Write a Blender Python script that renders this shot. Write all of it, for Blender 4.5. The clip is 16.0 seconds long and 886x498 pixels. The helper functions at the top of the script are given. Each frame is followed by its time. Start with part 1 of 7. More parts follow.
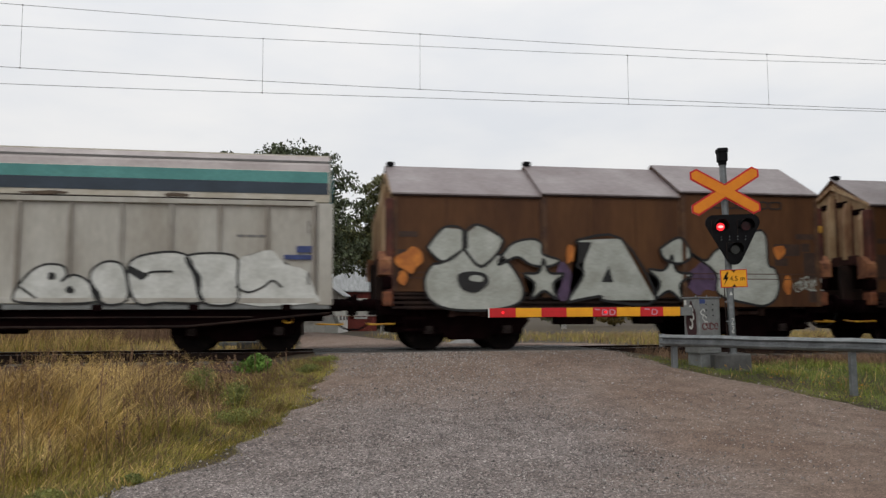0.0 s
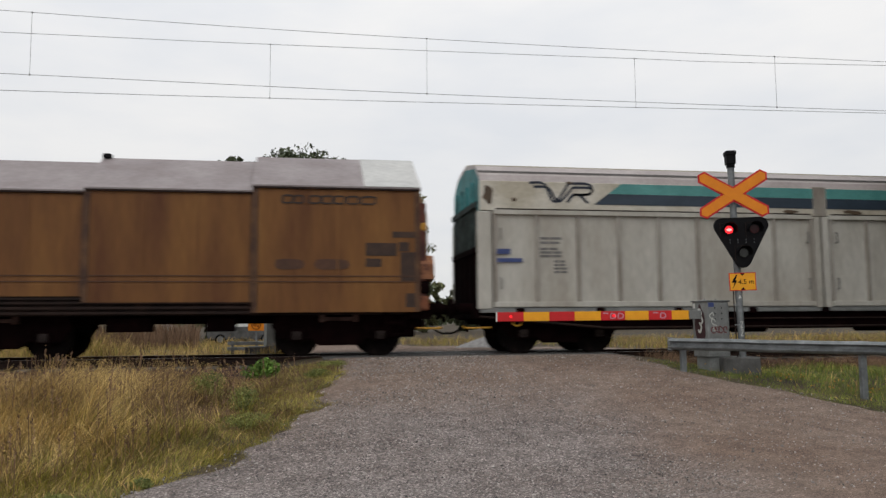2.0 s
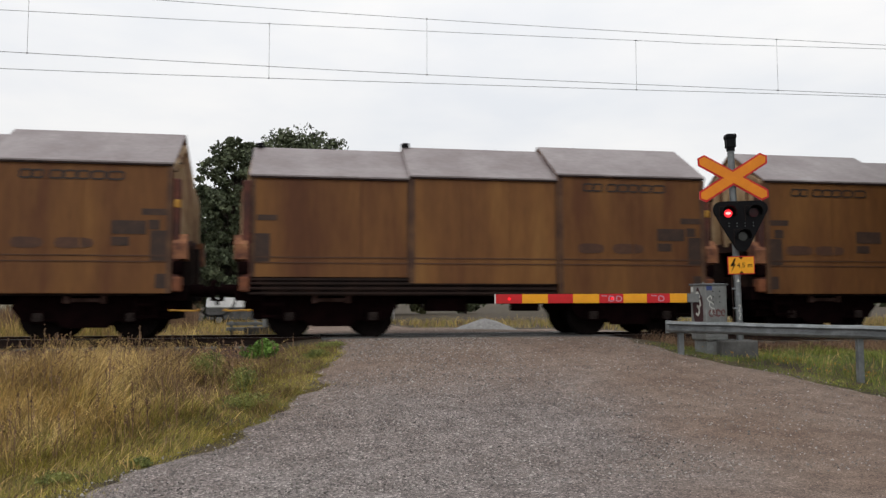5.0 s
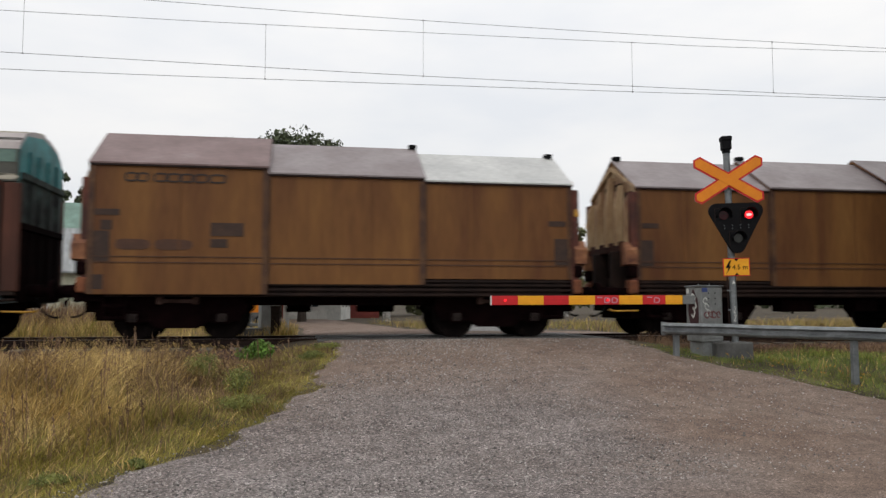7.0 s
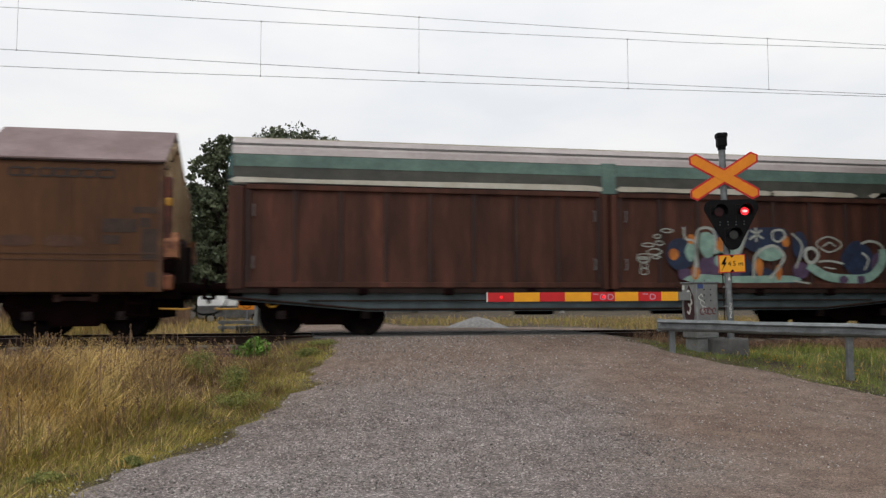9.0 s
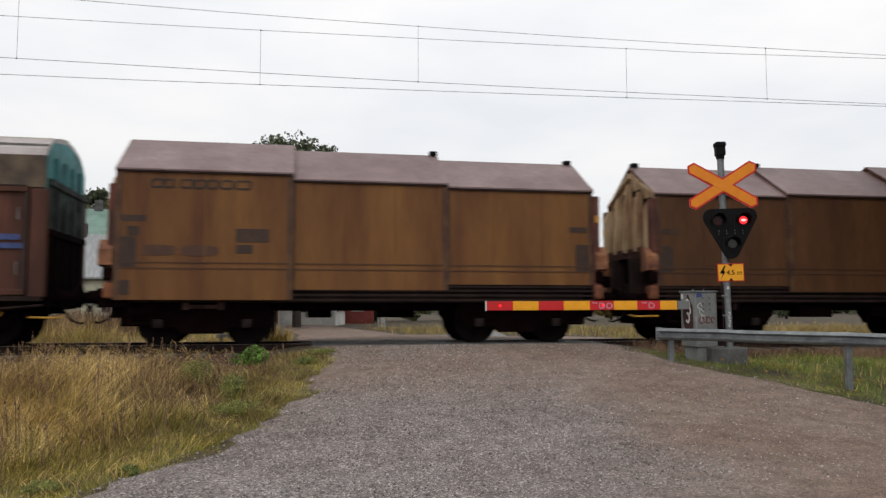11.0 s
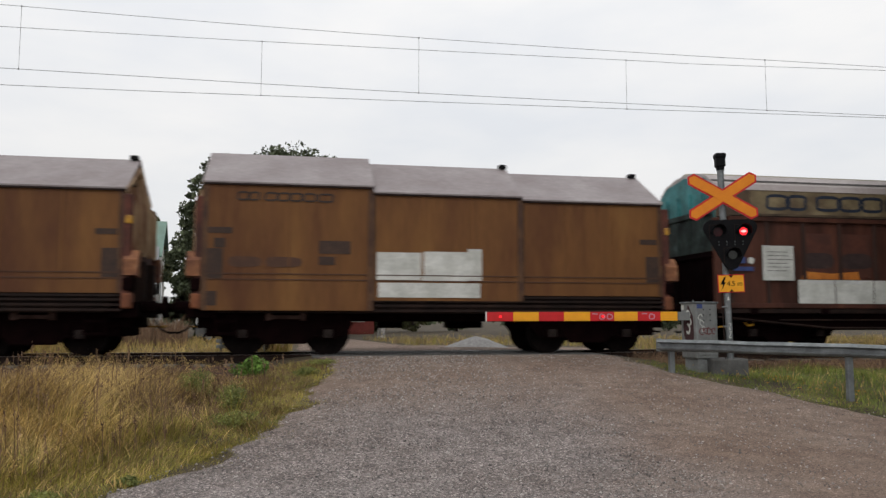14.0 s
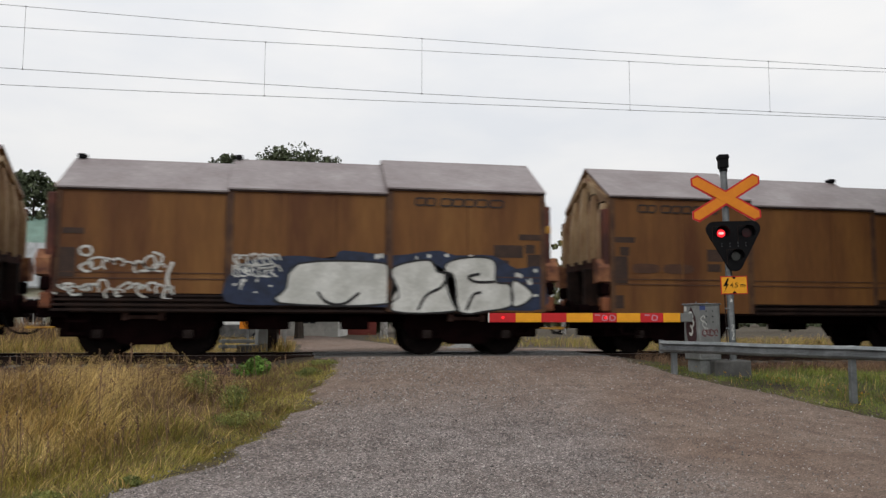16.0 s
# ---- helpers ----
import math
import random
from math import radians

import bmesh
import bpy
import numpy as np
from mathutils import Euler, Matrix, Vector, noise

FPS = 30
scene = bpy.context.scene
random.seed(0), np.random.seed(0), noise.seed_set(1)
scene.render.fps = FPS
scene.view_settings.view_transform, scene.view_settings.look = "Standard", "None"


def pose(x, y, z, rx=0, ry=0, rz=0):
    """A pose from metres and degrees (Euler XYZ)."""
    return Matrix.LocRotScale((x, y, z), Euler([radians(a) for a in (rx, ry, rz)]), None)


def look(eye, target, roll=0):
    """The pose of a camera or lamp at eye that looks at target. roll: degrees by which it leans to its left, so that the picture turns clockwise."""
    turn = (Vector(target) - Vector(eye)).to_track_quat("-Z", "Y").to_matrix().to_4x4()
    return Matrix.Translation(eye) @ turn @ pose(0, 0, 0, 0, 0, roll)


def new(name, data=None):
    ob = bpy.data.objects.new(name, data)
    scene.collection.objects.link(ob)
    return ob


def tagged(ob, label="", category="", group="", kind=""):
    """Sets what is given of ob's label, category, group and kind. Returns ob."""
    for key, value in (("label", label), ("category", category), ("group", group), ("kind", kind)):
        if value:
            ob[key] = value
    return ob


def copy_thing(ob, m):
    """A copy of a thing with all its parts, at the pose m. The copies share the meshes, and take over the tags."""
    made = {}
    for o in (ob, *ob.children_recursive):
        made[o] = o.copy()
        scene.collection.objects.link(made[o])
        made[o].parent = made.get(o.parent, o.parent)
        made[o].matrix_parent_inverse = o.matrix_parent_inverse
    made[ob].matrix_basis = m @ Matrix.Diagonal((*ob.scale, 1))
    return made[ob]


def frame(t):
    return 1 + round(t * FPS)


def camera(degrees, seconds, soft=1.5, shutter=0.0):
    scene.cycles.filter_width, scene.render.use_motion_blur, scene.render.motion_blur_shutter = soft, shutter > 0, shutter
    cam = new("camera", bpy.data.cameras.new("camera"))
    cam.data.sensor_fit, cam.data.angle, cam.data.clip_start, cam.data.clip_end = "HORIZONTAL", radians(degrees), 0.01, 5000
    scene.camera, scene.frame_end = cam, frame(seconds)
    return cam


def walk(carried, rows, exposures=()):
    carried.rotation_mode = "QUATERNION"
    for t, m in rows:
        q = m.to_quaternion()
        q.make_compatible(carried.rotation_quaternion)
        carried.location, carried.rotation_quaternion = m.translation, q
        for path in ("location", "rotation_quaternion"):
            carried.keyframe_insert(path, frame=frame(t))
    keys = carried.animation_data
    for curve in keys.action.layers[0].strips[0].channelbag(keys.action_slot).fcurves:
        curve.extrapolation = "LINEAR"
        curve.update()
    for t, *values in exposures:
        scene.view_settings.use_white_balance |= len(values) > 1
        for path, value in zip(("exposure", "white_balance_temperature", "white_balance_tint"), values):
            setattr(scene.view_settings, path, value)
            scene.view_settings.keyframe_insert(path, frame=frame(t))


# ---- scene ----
# ---------------------------------------------------------------- camera
cam = camera(59.0, 16.0, soft=1.4, shutter=0.28)
EYE = (1.92, -18.32, 0.74)
TURNS = [
    (0.0, -10.53, 4.97, 0.25), (0.5, -10.17, 5.14, 0.38), (1.0, -9.77, 5.20, 0.37), (1.5, -9.77, 5.23, 0.49),
    (2.0, -9.96, 5.28, 0.42), (2.5, -9.77, 5.16, 0.28), (3.0, -10.11, 4.95, 0.24), (3.5, -9.93, 4.46, 0.13),
    (4.0, -10.04, 4.41, -0.00), (4.5, -9.64, 3.92, 0.04), (5.0, -10.06, 3.95, 0.09), (7.5, -10.40, 4.05, 0.05),
    (8.0, -10.43, 3.65, 0.12), (10.5, -10.90, 4.32, -0.02), (11.0, -10.73, 4.45, 0.04), (11.5, -10.80, 4.65, 0.10),
    (12.0, -10.60, 4.65, 0.09), (12.5, -10.62, 4.64, -0.02), (13.0, -10.36, 5.23, 0.24), (13.5, -10.76, 5.29, 0.29),
    (14.0, -10.72, 5.23, -0.04), (14.5, -10.77, 5.14, -0.06), (15.0, -10.48, 5.19, -0.19), (15.5, -10.38, 5.19, -0.22),
    (16.0, -10.54, 5.29, -0.20)]
walk(cam, [(t, pose(*EYE, 90 + p, r, yw)) for t, yw, p, r in TURNS],
     exposures=[(0.0, -0.09), (2.0, -0.09), (4.0, -0.03), (5.0, 0.03), (7.5, 0.02), (8.0, 0.0), (10.5, 0.07), (11.5, 0.03), (12.5, 0.0), (14.5, -0.04), (16.0, -0.05)])

# ---------------------------------------------------------------- light
def make_world():
    w = bpy.data.worlds.new("overcast_sky")
    scene.world = w
    w.use_nodes = True
    n, l = w.node_tree.nodes, w.node_tree.links
    n.clear()
    out = n.new("ShaderNodeOutputWorld")
    bg = n.new("ShaderNodeBackground")
    sky = n.new("ShaderNodeTexSky")
    sky.sky_type, sky.sun_disc = "NISHITA", False
    sky.sun_elevation, sky.sun_rotation = radians(38), radians(200)
    co = n.new("ShaderNodeTexCoord")
    sep = n.new("ShaderNodeSeparateXYZ")
    l.new(co.outputs["Generated"], sep.inputs[0])
    ramp = n.new("ShaderNodeMapRange")          # an overcast sky is brighter overhead than at the horizon
    ramp.inputs[1].default_value, ramp.inputs[2].default_value = 0.0, 1.0
    ramp.inputs[3].default_value, ramp.inputs[4].default_value = 0.83, 1.28
    l.new(sep.outputs["Z"], ramp.inputs[0])
    mp = n.new("ShaderNodeMapping")
    mp.inputs["Scale"].default_value = (1.6, 1.6, 5.0)
    l.new(co.outputs["Generated"], mp.inputs[0])
    cl = n.new("ShaderNodeTexNoise")
    cl.inputs["Scale"].default_value, cl.inputs["Detail"].default_value, cl.inputs["Roughness"].default_value = 2.2, 5, 0.5
    l.new(mp.outputs[0], cl.inputs[0])
    cr = n.new("ShaderNodeValToRGB")
    cr.color_ramp.elements[0].position, cr.color_ramp.elements[0].color = 0.34, (0.88, 0.90, 0.935, 1)
    cr.color_ramp.elements[1].position, cr.color_ramp.elements[1].color = 0.66, (1.02, 1.01, 1.0, 1)
    l.new(cl.outputs[0], cr.inputs[0])
    mul = n.new("ShaderNodeVectorMath")
    mul.operation = "SCALE"
    l.new(cr.outputs[0], mul.inputs[0])
    l.new(ramp.outputs[0], mul.inputs["Scale"])
    dim = n.new("ShaderNodeVectorMath")
    dim.operation = "SCALE"
    dim.inputs["Scale"].default_value = 0.10
    l.new(sky.outputs[0], dim.inputs[0])
    mix = n.new("ShaderNodeMix")
    mix.data_type = "RGBA"
    mix.inputs[0].default_value = 0.94
    l.new(dim.outputs[0], mix.inputs[6])
    l.new(mul.outputs[0], mix.inputs[7])
    l.new(mix.outputs[2], bg.inputs[0])
    bg.inputs[1].default_value = 1.0
    l.new(bg.outputs[0], out.inputs[0])


make_world()
sun_data = bpy.data.lights.new("sun", "SUN")
sun_data.energy, sun_data.angle, sun_data.color = 0.6, radians(35), (1.0, 0.97, 0.92)
sun = new("sun", sun_data)
sun.matrix_world = look((-12, -20, 25), (0, 0, 0))

# ---------------------------------------------------------------- materials
def mat(name, base, dark=None, light=None, rough=0.7, metal=0.0, scale=1.5, fine=40.0, bump=0.15, stretch=(1, 1, 1),
        spread=(0.38, 0.62), island=0.0, rand=0.0, emit=0.0, spec=0.4, bump_dist=0.01, vary=0.25, shift=False):
    """Base colour worn towards dark and light by noise at two scales, with a fine relief."""
    m = bpy.data.materials.new(name)
    m.use_nodes = True
    n, l = m.node_tree.nodes, m.node_tree.links
    b = n["Principled BSDF"]
    dark = dark or tuple(c * 0.7 for c in base)
    light = light or tuple(min(1, c * 1.2) for c in base)
    co = n.new("ShaderNodeTexCoord")
    mp = n.new("ShaderNodeMapping")
    mp.inputs["Scale"].default_value = stretch
    l.new(co.outputs["Object"], mp.inputs[0])
    if shift:
        inf = n.new("ShaderNodeObjectInfo")
        far = n.new("ShaderNodeMath")
        far.operation = "MULTIPLY"
        far.inputs[1].default_value = 60.0
        l.new(inf.outputs["Random"], far.inputs[0])
        l.new(far.outputs[0], mp.inputs["Location"])
    big = n.new("ShaderNodeTexNoise")
    big.inputs["Scale"].default_value, big.inputs["Detail"].default_value, big.inputs["Roughness"].default_value = scale, 6, 0.62
    l.new(mp.outputs[0], big.inputs[0])
    small = n.new("ShaderNodeTexNoise")
    small.inputs["Scale"].default_value, small.inputs["Detail"].default_value = fine, 4
    l.new(mp.outputs[0], small.inputs[0])
    ramp = n.new("ShaderNodeValToRGB")
    ramp.color_ramp.elements[0].position, ramp.color_ramp.elements[0].color = spread[0], (*dark, 1)
    ramp.color_ramp.elements[1].position, ramp.color_ramp.elements[1].color = spread[1], (*base, 1)
    e = ramp.color_ramp.elements.new(min(0.98, spread[1] + 0.16))
    e.color = (*light, 1)
    l.new(big.outputs[0], ramp.inputs[0])
    hue = n.new("ShaderNodeHueSaturation")
    l.new(ramp.outputs[0], hue.inputs["Color"])
    val = n.new("ShaderNodeMapRange")
    val.inputs[3].default_value, val.inputs[4].default_value = 1 - vary, 1 + vary
    l.new(small.outputs[0], val.inputs[0])
    last = val.outputs[0]
    if island or rand:
        src = n.new("ShaderNodeNewGeometry" if island else "ShaderNodeObjectInfo")
        k = island or rand
        mr = n.new("ShaderNodeMapRange")
        mr.inputs[3].default_value, mr.inputs[4].default_value = 1 - k, 1 + k
        l.new(src.outputs["Random Per Island" if island else "Random"], mr.inputs[0])
        mu = n.new("ShaderNodeMath")
        mu.operation = "MULTIPLY"
        l.new(last, mu.inputs[0])
        l.new(mr.outputs[0], mu.inputs[1])
        last = mu.outputs[0]
    l.new(last, hue.inputs["Value"])
    l.new(hue.outputs[0], b.inputs["Base Color"])
    b.inputs["Roughness"].default_value, b.inputs["Metallic"].default_value = rough, metal
    b.inputs["Specular IOR Level"].default_value = spec
    if bump:
        bp = n.new("ShaderNodeBump")
        bp.inputs["Strength"].default_value, bp.inputs["Distance"].default_value = bump, bump_dist
        l.new(small.outputs[0], bp.inputs["Height"])
        l.new(bp.outputs[0], b.inputs["Normal"])
    if emit:
        b.inputs["Emission Color"].default_value = (*base, 1)
        b.inputs["Emission Strength"].default_value = emit
    return m


def gravel_mat(name):
    """Packed gravel: pebbles of many greys over brown fines, with paler and browner stretches."""
    m = bpy.data.materials.new(name)
    m.use_nodes = True
    n, l = m.node_tree.nodes, m.node_tree.links
    b = n["Principled BSDF"]
    co = n.new("ShaderNodeTexCoord")
    def noise_at(scale, detail=4):
        x = n.new("ShaderNodeTexNoise")
        x.inputs["Scale"].default_value, x.inputs["Detail"].default_value = scale, detail
        l.new(co.outputs["Object"], x.inputs[0])
        return x.outputs[0]
    def ramp(src, stops):
        r = n.new("ShaderNodeValToRGB")
        r.color_ramp.elements[0].position, r.color_ramp.elements[0].color = stops[0][0], (*stops[0][1], 1)
        r.color_ramp.elements[1].position, r.color_ramp.elements[1].color = stops[1][0], (*stops[1][1], 1)
        for p, c in stops[2:]:
            r.color_ramp.elements.new(p).color = (*c, 1)
        l.new(src, r.inputs[0])
        return r.outputs[0]
    def mix(kind, f, a, c):
        x = n.new("ShaderNodeMix")
        x.data_type, x.blend_type = "RGBA", kind
        if isinstance(f, float):
            x.inputs[0].default_value = f
        else:
            l.new(f, x.inputs[0])
        l.new(a, x.inputs[6])
        l.new(c, x.inputs[7])
        return x.outputs[2]
    vor = n.new("ShaderNodeTexVoronoi")
    vor.inputs["Scale"].default_value = 56
    l.new(co.outputs["Object"], vor.inputs["Vector"])
    vor2 = n.new("ShaderNodeTexVoronoi")
    vor2.inputs["Scale"].default_value = 110
    l.new(co.outputs["Object"], vor2.inputs["Vector"])
    sep = n.new("ShaderNodeSeparateColor")
    l.new(vor.outputs["Color"], sep.inputs[0])
    sep2 = n.new("ShaderNodeSeparateColor")
    l.new(vor2.outputs["Color"], sep2.inputs[0])
    # a packed brown lane where the traffic runs, loose grey pebbles beside it
    xyz = n.new("ShaderNodeSeparateXYZ")
    l.new(co.outputs["Object"], xyz.inputs[0])
    def calc(op, p, q):
        x = n.new("ShaderNodeMath")
        x.operation = op
        for k, v in enumerate((p, q)):
            if isinstance(v, (int, float)):
                x.inputs[k].default_value = v
            else:
                l.new(v, x.inputs[k])
        return x.outputs[0]
    def rise(src, lo, hi):
        x = n.new("ShaderNodeMapRange")
        x.interpolation_type = "SMOOTHSTEP"
        x.inputs[1].default_value, x.inputs[2].default_value = lo, hi
        l.new(src, x.inputs[0])
        return x.outputs[0]
    wob = calc("MULTIPLY", noise_at(0.5, 4), 3.0)
    side = calc("ADD", calc("SUBTRACT", xyz.outputs[0], calc("MULTIPLY", xyz.outputs[1], 0.14)), wob)
    packed = calc("MAXIMUM", rise(side, 7.2, 9.6), rise(calc("ADD", xyz.outputs[1], wob), -7.5, -4.0))
    loose = ramp(noise_at(0.35, 3), [(0.36, (0.205, 0.172, 0.158)), (0.60, (0.250, 0.218, 0.205)), (0.78, (0.29, 0.262, 0.250))])
    lane = ramp(noise_at(0.6, 4), [(0.34, (0.193, 0.137, 0.107)), (0.64, (0.228, 0.173, 0.141))])
    tone = mix("MIX", packed, loose, lane)
    coarse = ramp(sep.outputs[0], [(0.0, (0.32, 0.32, 0.33)), (0.50, (0.84, 0.83, 0.83)), (0.86, (1.10, 1.09, 1.08)), (1.0, (2.1, 2.1, 2.1))])
    calm = ramp(sep.outputs[0], [(0.0, (0.66, 0.65, 0.64)), (0.55, (0.95, 0.94, 0.93)), (0.92, (1.1, 1.09, 1.08)), (1.0, (1.6, 1.6, 1.6))])
    stone = mix("MIX", packed, coarse, calm)
    small = ramp(sep2.outputs[0], [(0.0, (0.55, 0.55, 0.55)), (1.0, (1.4, 1.4, 1.4))])
    blot = ramp(noise_at(3.5, 5), [(0.35, (0.78, 0.76, 0.75)), (0.62, (1.06, 1.06, 1.06))])
    c = mix("MULTIPLY", 1.0, tone, stone)
    c = mix("MULTIPLY", 1.0, c, small)
    c = mix("MULTIPLY", 1.0, c, blot)
    l.new(c, b.inputs["Base Color"])
    b.inputs["Roughness"].default_value = 0.9
    b.inputs["Specular IOR Level"].default_value = 0.25
    bp = n.new("ShaderNodeBump")
    bp.inputs["Strength"].default_value, bp.inputs["Distance"].default_value = 0.7, 0.012
    l.new(vor.outputs["Distance"], bp.inputs["Height"])
    bp.invert = True
    l.new(bp.outputs[0], b.inputs["Normal"])
    return m


HOOD = mat("ochre_hood_paint", (0.182, 0.082, 0.0250), (0.095, 0.036, 0.0150), (0.225, 0.112, 0.035), 0.6, scale=0.75, fine=10, stretch=(1.5, 1, 0.26), bump=0.03, spread=(0.33, 0.60), spec=0.22, shift=True)
HOODB = mat("browner_hood_paint", (0.108, 0.047, 0.018), (0.060, 0.025, 0.012), (0.140, 0.066, 0.024), 0.6, scale=0.7, fine=10, stretch=(1.3, 1, 0.30), bump=0.03, spread=(0.32, 0.62), spec=0.22, shift=True)
RUSTPAINT = mat("rusty_brown_frame", (0.105, 0.050, 0.022), (0.05, 0.022, 0.013), (0.15, 0.075, 0.03), 0.7, scale=3, fine=25, bump=0.2)
RUSTORANGE = mat("orange_brown_steel", (0.20, 0.065, 0.025), (0.10, 0.035, 0.018), (0.28, 0.12, 0.05), 0.75, scale=3, fine=25, bump=0.2)
ROOF = mat("dusty_hood_roof", (0.27, 0.235, 0.235), (0.20, 0.165, 0.165), (0.33, 0.30, 0.30), 0.5, scale=0.9, fine=10, bump=0.04, shift=True)
ROOFRED = mat("rusty_hood_roof", (0.20, 0.135, 0.13), (0.14, 0.085, 0.08), (0.27, 0.21, 0.20), 0.5, scale=0.9, fine=10, bump=0.04, shift=True)
ROOFWHITE = mat("pale_hood_roof", (0.52, 0.52, 0.50), (0.42, 0.42, 0.41), (0.6, 0.6, 0.58), 0.5, scale=0.9, fine=10, bump=0.04)
RUST = mat("rusty_steel", (0.115, 0.035, 0.022), (0.05, 0.018, 0.014), (0.22, 0.085, 0.035), 0.8, scale=2.2, fine=30, bump=0.3)
RAILM = mat("dark_rusty_rail", (0.030, 0.017, 0.013), (0.014, 0.009, 0.008), (0.055, 0.03, 0.02), 0.85, scale=2.2, fine=30, bump=0.3, spec=0.15)
AXLEBOX = mat("grey_brown_axle_box", (0.034, 0.025, 0.022), (0.016, 0.011, 0.010), (0.055, 0.042, 0.036), 0.8, scale=6, fine=30, bump=0.2, spec=0.15)
CARWHITE = mat("white_car_paint", (0.78, 0.78, 0.77), (0.66, 0.66, 0.65), (0.82, 0.82, 0.81), 0.3, scale=2, fine=12, bump=0.02, spec=0.5)
ENDBEAM = mat("maroon_brown_beam", (0.060, 0.024, 0.020), (0.03, 0.013, 0.011), (0.10, 0.04, 0.03), 0.8, scale=3, fine=25, spec=0.15)
CREAM = mat("weathered_cream_end", (0.36, 0.245, 0.135), (0.15, 0.062, 0.032), (0.50, 0.38, 0.24), 0.75, scale=2.2, fine=25, bump=0.2, stretch=(1, 1.4, 0.35), spread=(0.30, 0.55), shift=True)
PATCH = mat("cream_and_rust_patch", (0.27, 0.115, 0.052), (0.09, 0.032, 0.02), (0.42, 0.27, 0.15), 0.8, scale=3, fine=30)
# near-black, with the deep shade under the wagons put into the colour
SHADEBLACK = mat("shade_black_underframe", (0.0075, 0.0028, 0.0030), (0.0035, 0.0014, 0.0016), (0.017, 0.0066, 0.0063), 0.95, scale=3, fine=30, bump=0.3, spec=0.03)
BRAKEM = mat("dusty_brown_linkage", (0.085, 0.050, 0.042), (0.04, 0.022, 0.018), (0.14, 0.09, 0.075), 0.85, scale=4, fine=30, spec=0.1)
SILL = mat("dark_brown_sill", (0.027, 0.0145, 0.011), (0.012, 0.007, 0.006), (0.055, 0.026, 0.017), 0.8, scale=2, fine=25, bump=0.2, spec=0.2)
# wheel colour lowered too, to hold the shade below the wagon
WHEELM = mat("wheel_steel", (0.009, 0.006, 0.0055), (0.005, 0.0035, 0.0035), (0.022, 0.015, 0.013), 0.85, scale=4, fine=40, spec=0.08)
TREAD = mat("polished_rail_head", (0.24, 0.22, 0.21), (0.15, 0.12, 0.11), (0.36, 0.34, 0.33), 0.35, metal=0.9, scale=5, fine=60)
LABELM = mat("dark_stencil_panel", (0.052, 0.027, 0.018), (0.032, 0.018, 0.013), (0.075, 0.04, 0.024), 0.7, scale=5, fine=40)
STENCIL = mat("brown_stencil", (0.082, 0.036, 0.020), (0.060, 0.027, 0.016), (0.11, 0.05, 0.023), 0.7, scale=7, fine=40)
LETTER = mat("faded_lettering", (0.030, 0.020, 0.016), (0.018, 0.012, 0.010), (0.07, 0.04, 0.024), 0.6, scale=6, fine=40)
YELLOWP = mat("yellow_steel_paint", (0.55, 0.30, 0.02), (0.34, 0.16, 0.02), (0.62, 0.38, 0.05), 0.5, scale=6, fine=30)
ORANGEP = mat("signal_orange_sheet", (0.76, 0.24, 0.006), (0.70, 0.21, 0.006), (0.8, 0.27, 0.01), 0.6, vary=0.05, scale=4, fine=40, bump=0.02)
YELSIGN = mat("signal_yellow_sheet", (0.82, 0.37, 0.008), (0.75, 0.32, 0.008), (0.86, 0.41, 0.015), 0.55, vary=0.06, scale=4, fine=40, bump=0.02)
REDP = mat("signal_red_sheet", (0.56, 0.010, 0.014), (0.48, 0.01, 0.012), (0.62, 0.02, 0.02), 0.55, vary=0.08, scale=4, fine=40, bump=0.02)
BLACKP = mat("matt_black_paint", (0.006, 0.006, 0.007), (0.004, 0.004, 0.005), (0.010, 0.010, 0.011), 0.7, scale=6, fine=40, bump=0.05, spec=0.12)
GALV = mat("galvanised_steel", (0.22, 0.235, 0.24), (0.13, 0.14, 0.145), (0.31, 0.33, 0.34), 0.5, metal=0.45, scale=4, fine=25, bump=0.06)
GREYBOX = mat("grey_cabinet_paint", (0.21, 0.22, 0.215), (0.15, 0.155, 0.15), (0.27, 0.275, 0.27), 0.55, scale=3, fine=25, bump=0.06)
CONCRETE = mat("old_concrete", (0.105, 0.104, 0.100), (0.06, 0.058, 0.055), (0.17, 0.165, 0.158), 0.9, scale=3, fine=40, bump=0.3)
PALEBACK = mat("pale_sign_back", (0.50, 0.51, 0.50), (0.40, 0.41, 0.40), (0.58, 0.59, 0.58), 0.6, scale=3, fine=25)
PLANTG = mat("mid_green_weed_leaves", (0.23, 0.24, 0.065), (0.13, 0.15, 0.04), (0.33, 0.31, 0.10), 0.8, scale=2, fine=8, island=0.4, bump=0)
HEAPM = mat("pale_grey_gravel_heap", (0.24, 0.232, 0.225), (0.16, 0.155, 0.15), (0.32, 0.31, 0.30), 0.95, scale=8, fine=45, bump=0.6)
WHITEV = mat("soiled_white_van_body", (0.46, 0.445, 0.40), (0.34, 0.315, 0.27), (0.52, 0.51, 0.47), 0.55, scale=0.8, fine=12, stretch=(1.4, 1, 0.35), bump=0.04, spec=0.25)
CREAMB = mat("cream_white_band", (0.55, 0.52, 0.45), (0.42, 0.38, 0.30), (0.61, 0.585, 0.52), 0.5, scale=1.2, fine=12, bump=0.04)
TEAL = mat("teal_stripe", (0.095, 0.29, 0.272), (0.07, 0.235, 0.222), (0.13, 0.345, 0.325), 0.5, scale=1.2, fine=15, bump=0.03)
NAVY = mat("navy_stripe", (0.035, 0.052, 0.075), (0.025, 0.038, 0.055), (0.055, 0.075, 0.10), 0.5, scale=1.2, fine=15, bump=0.03)
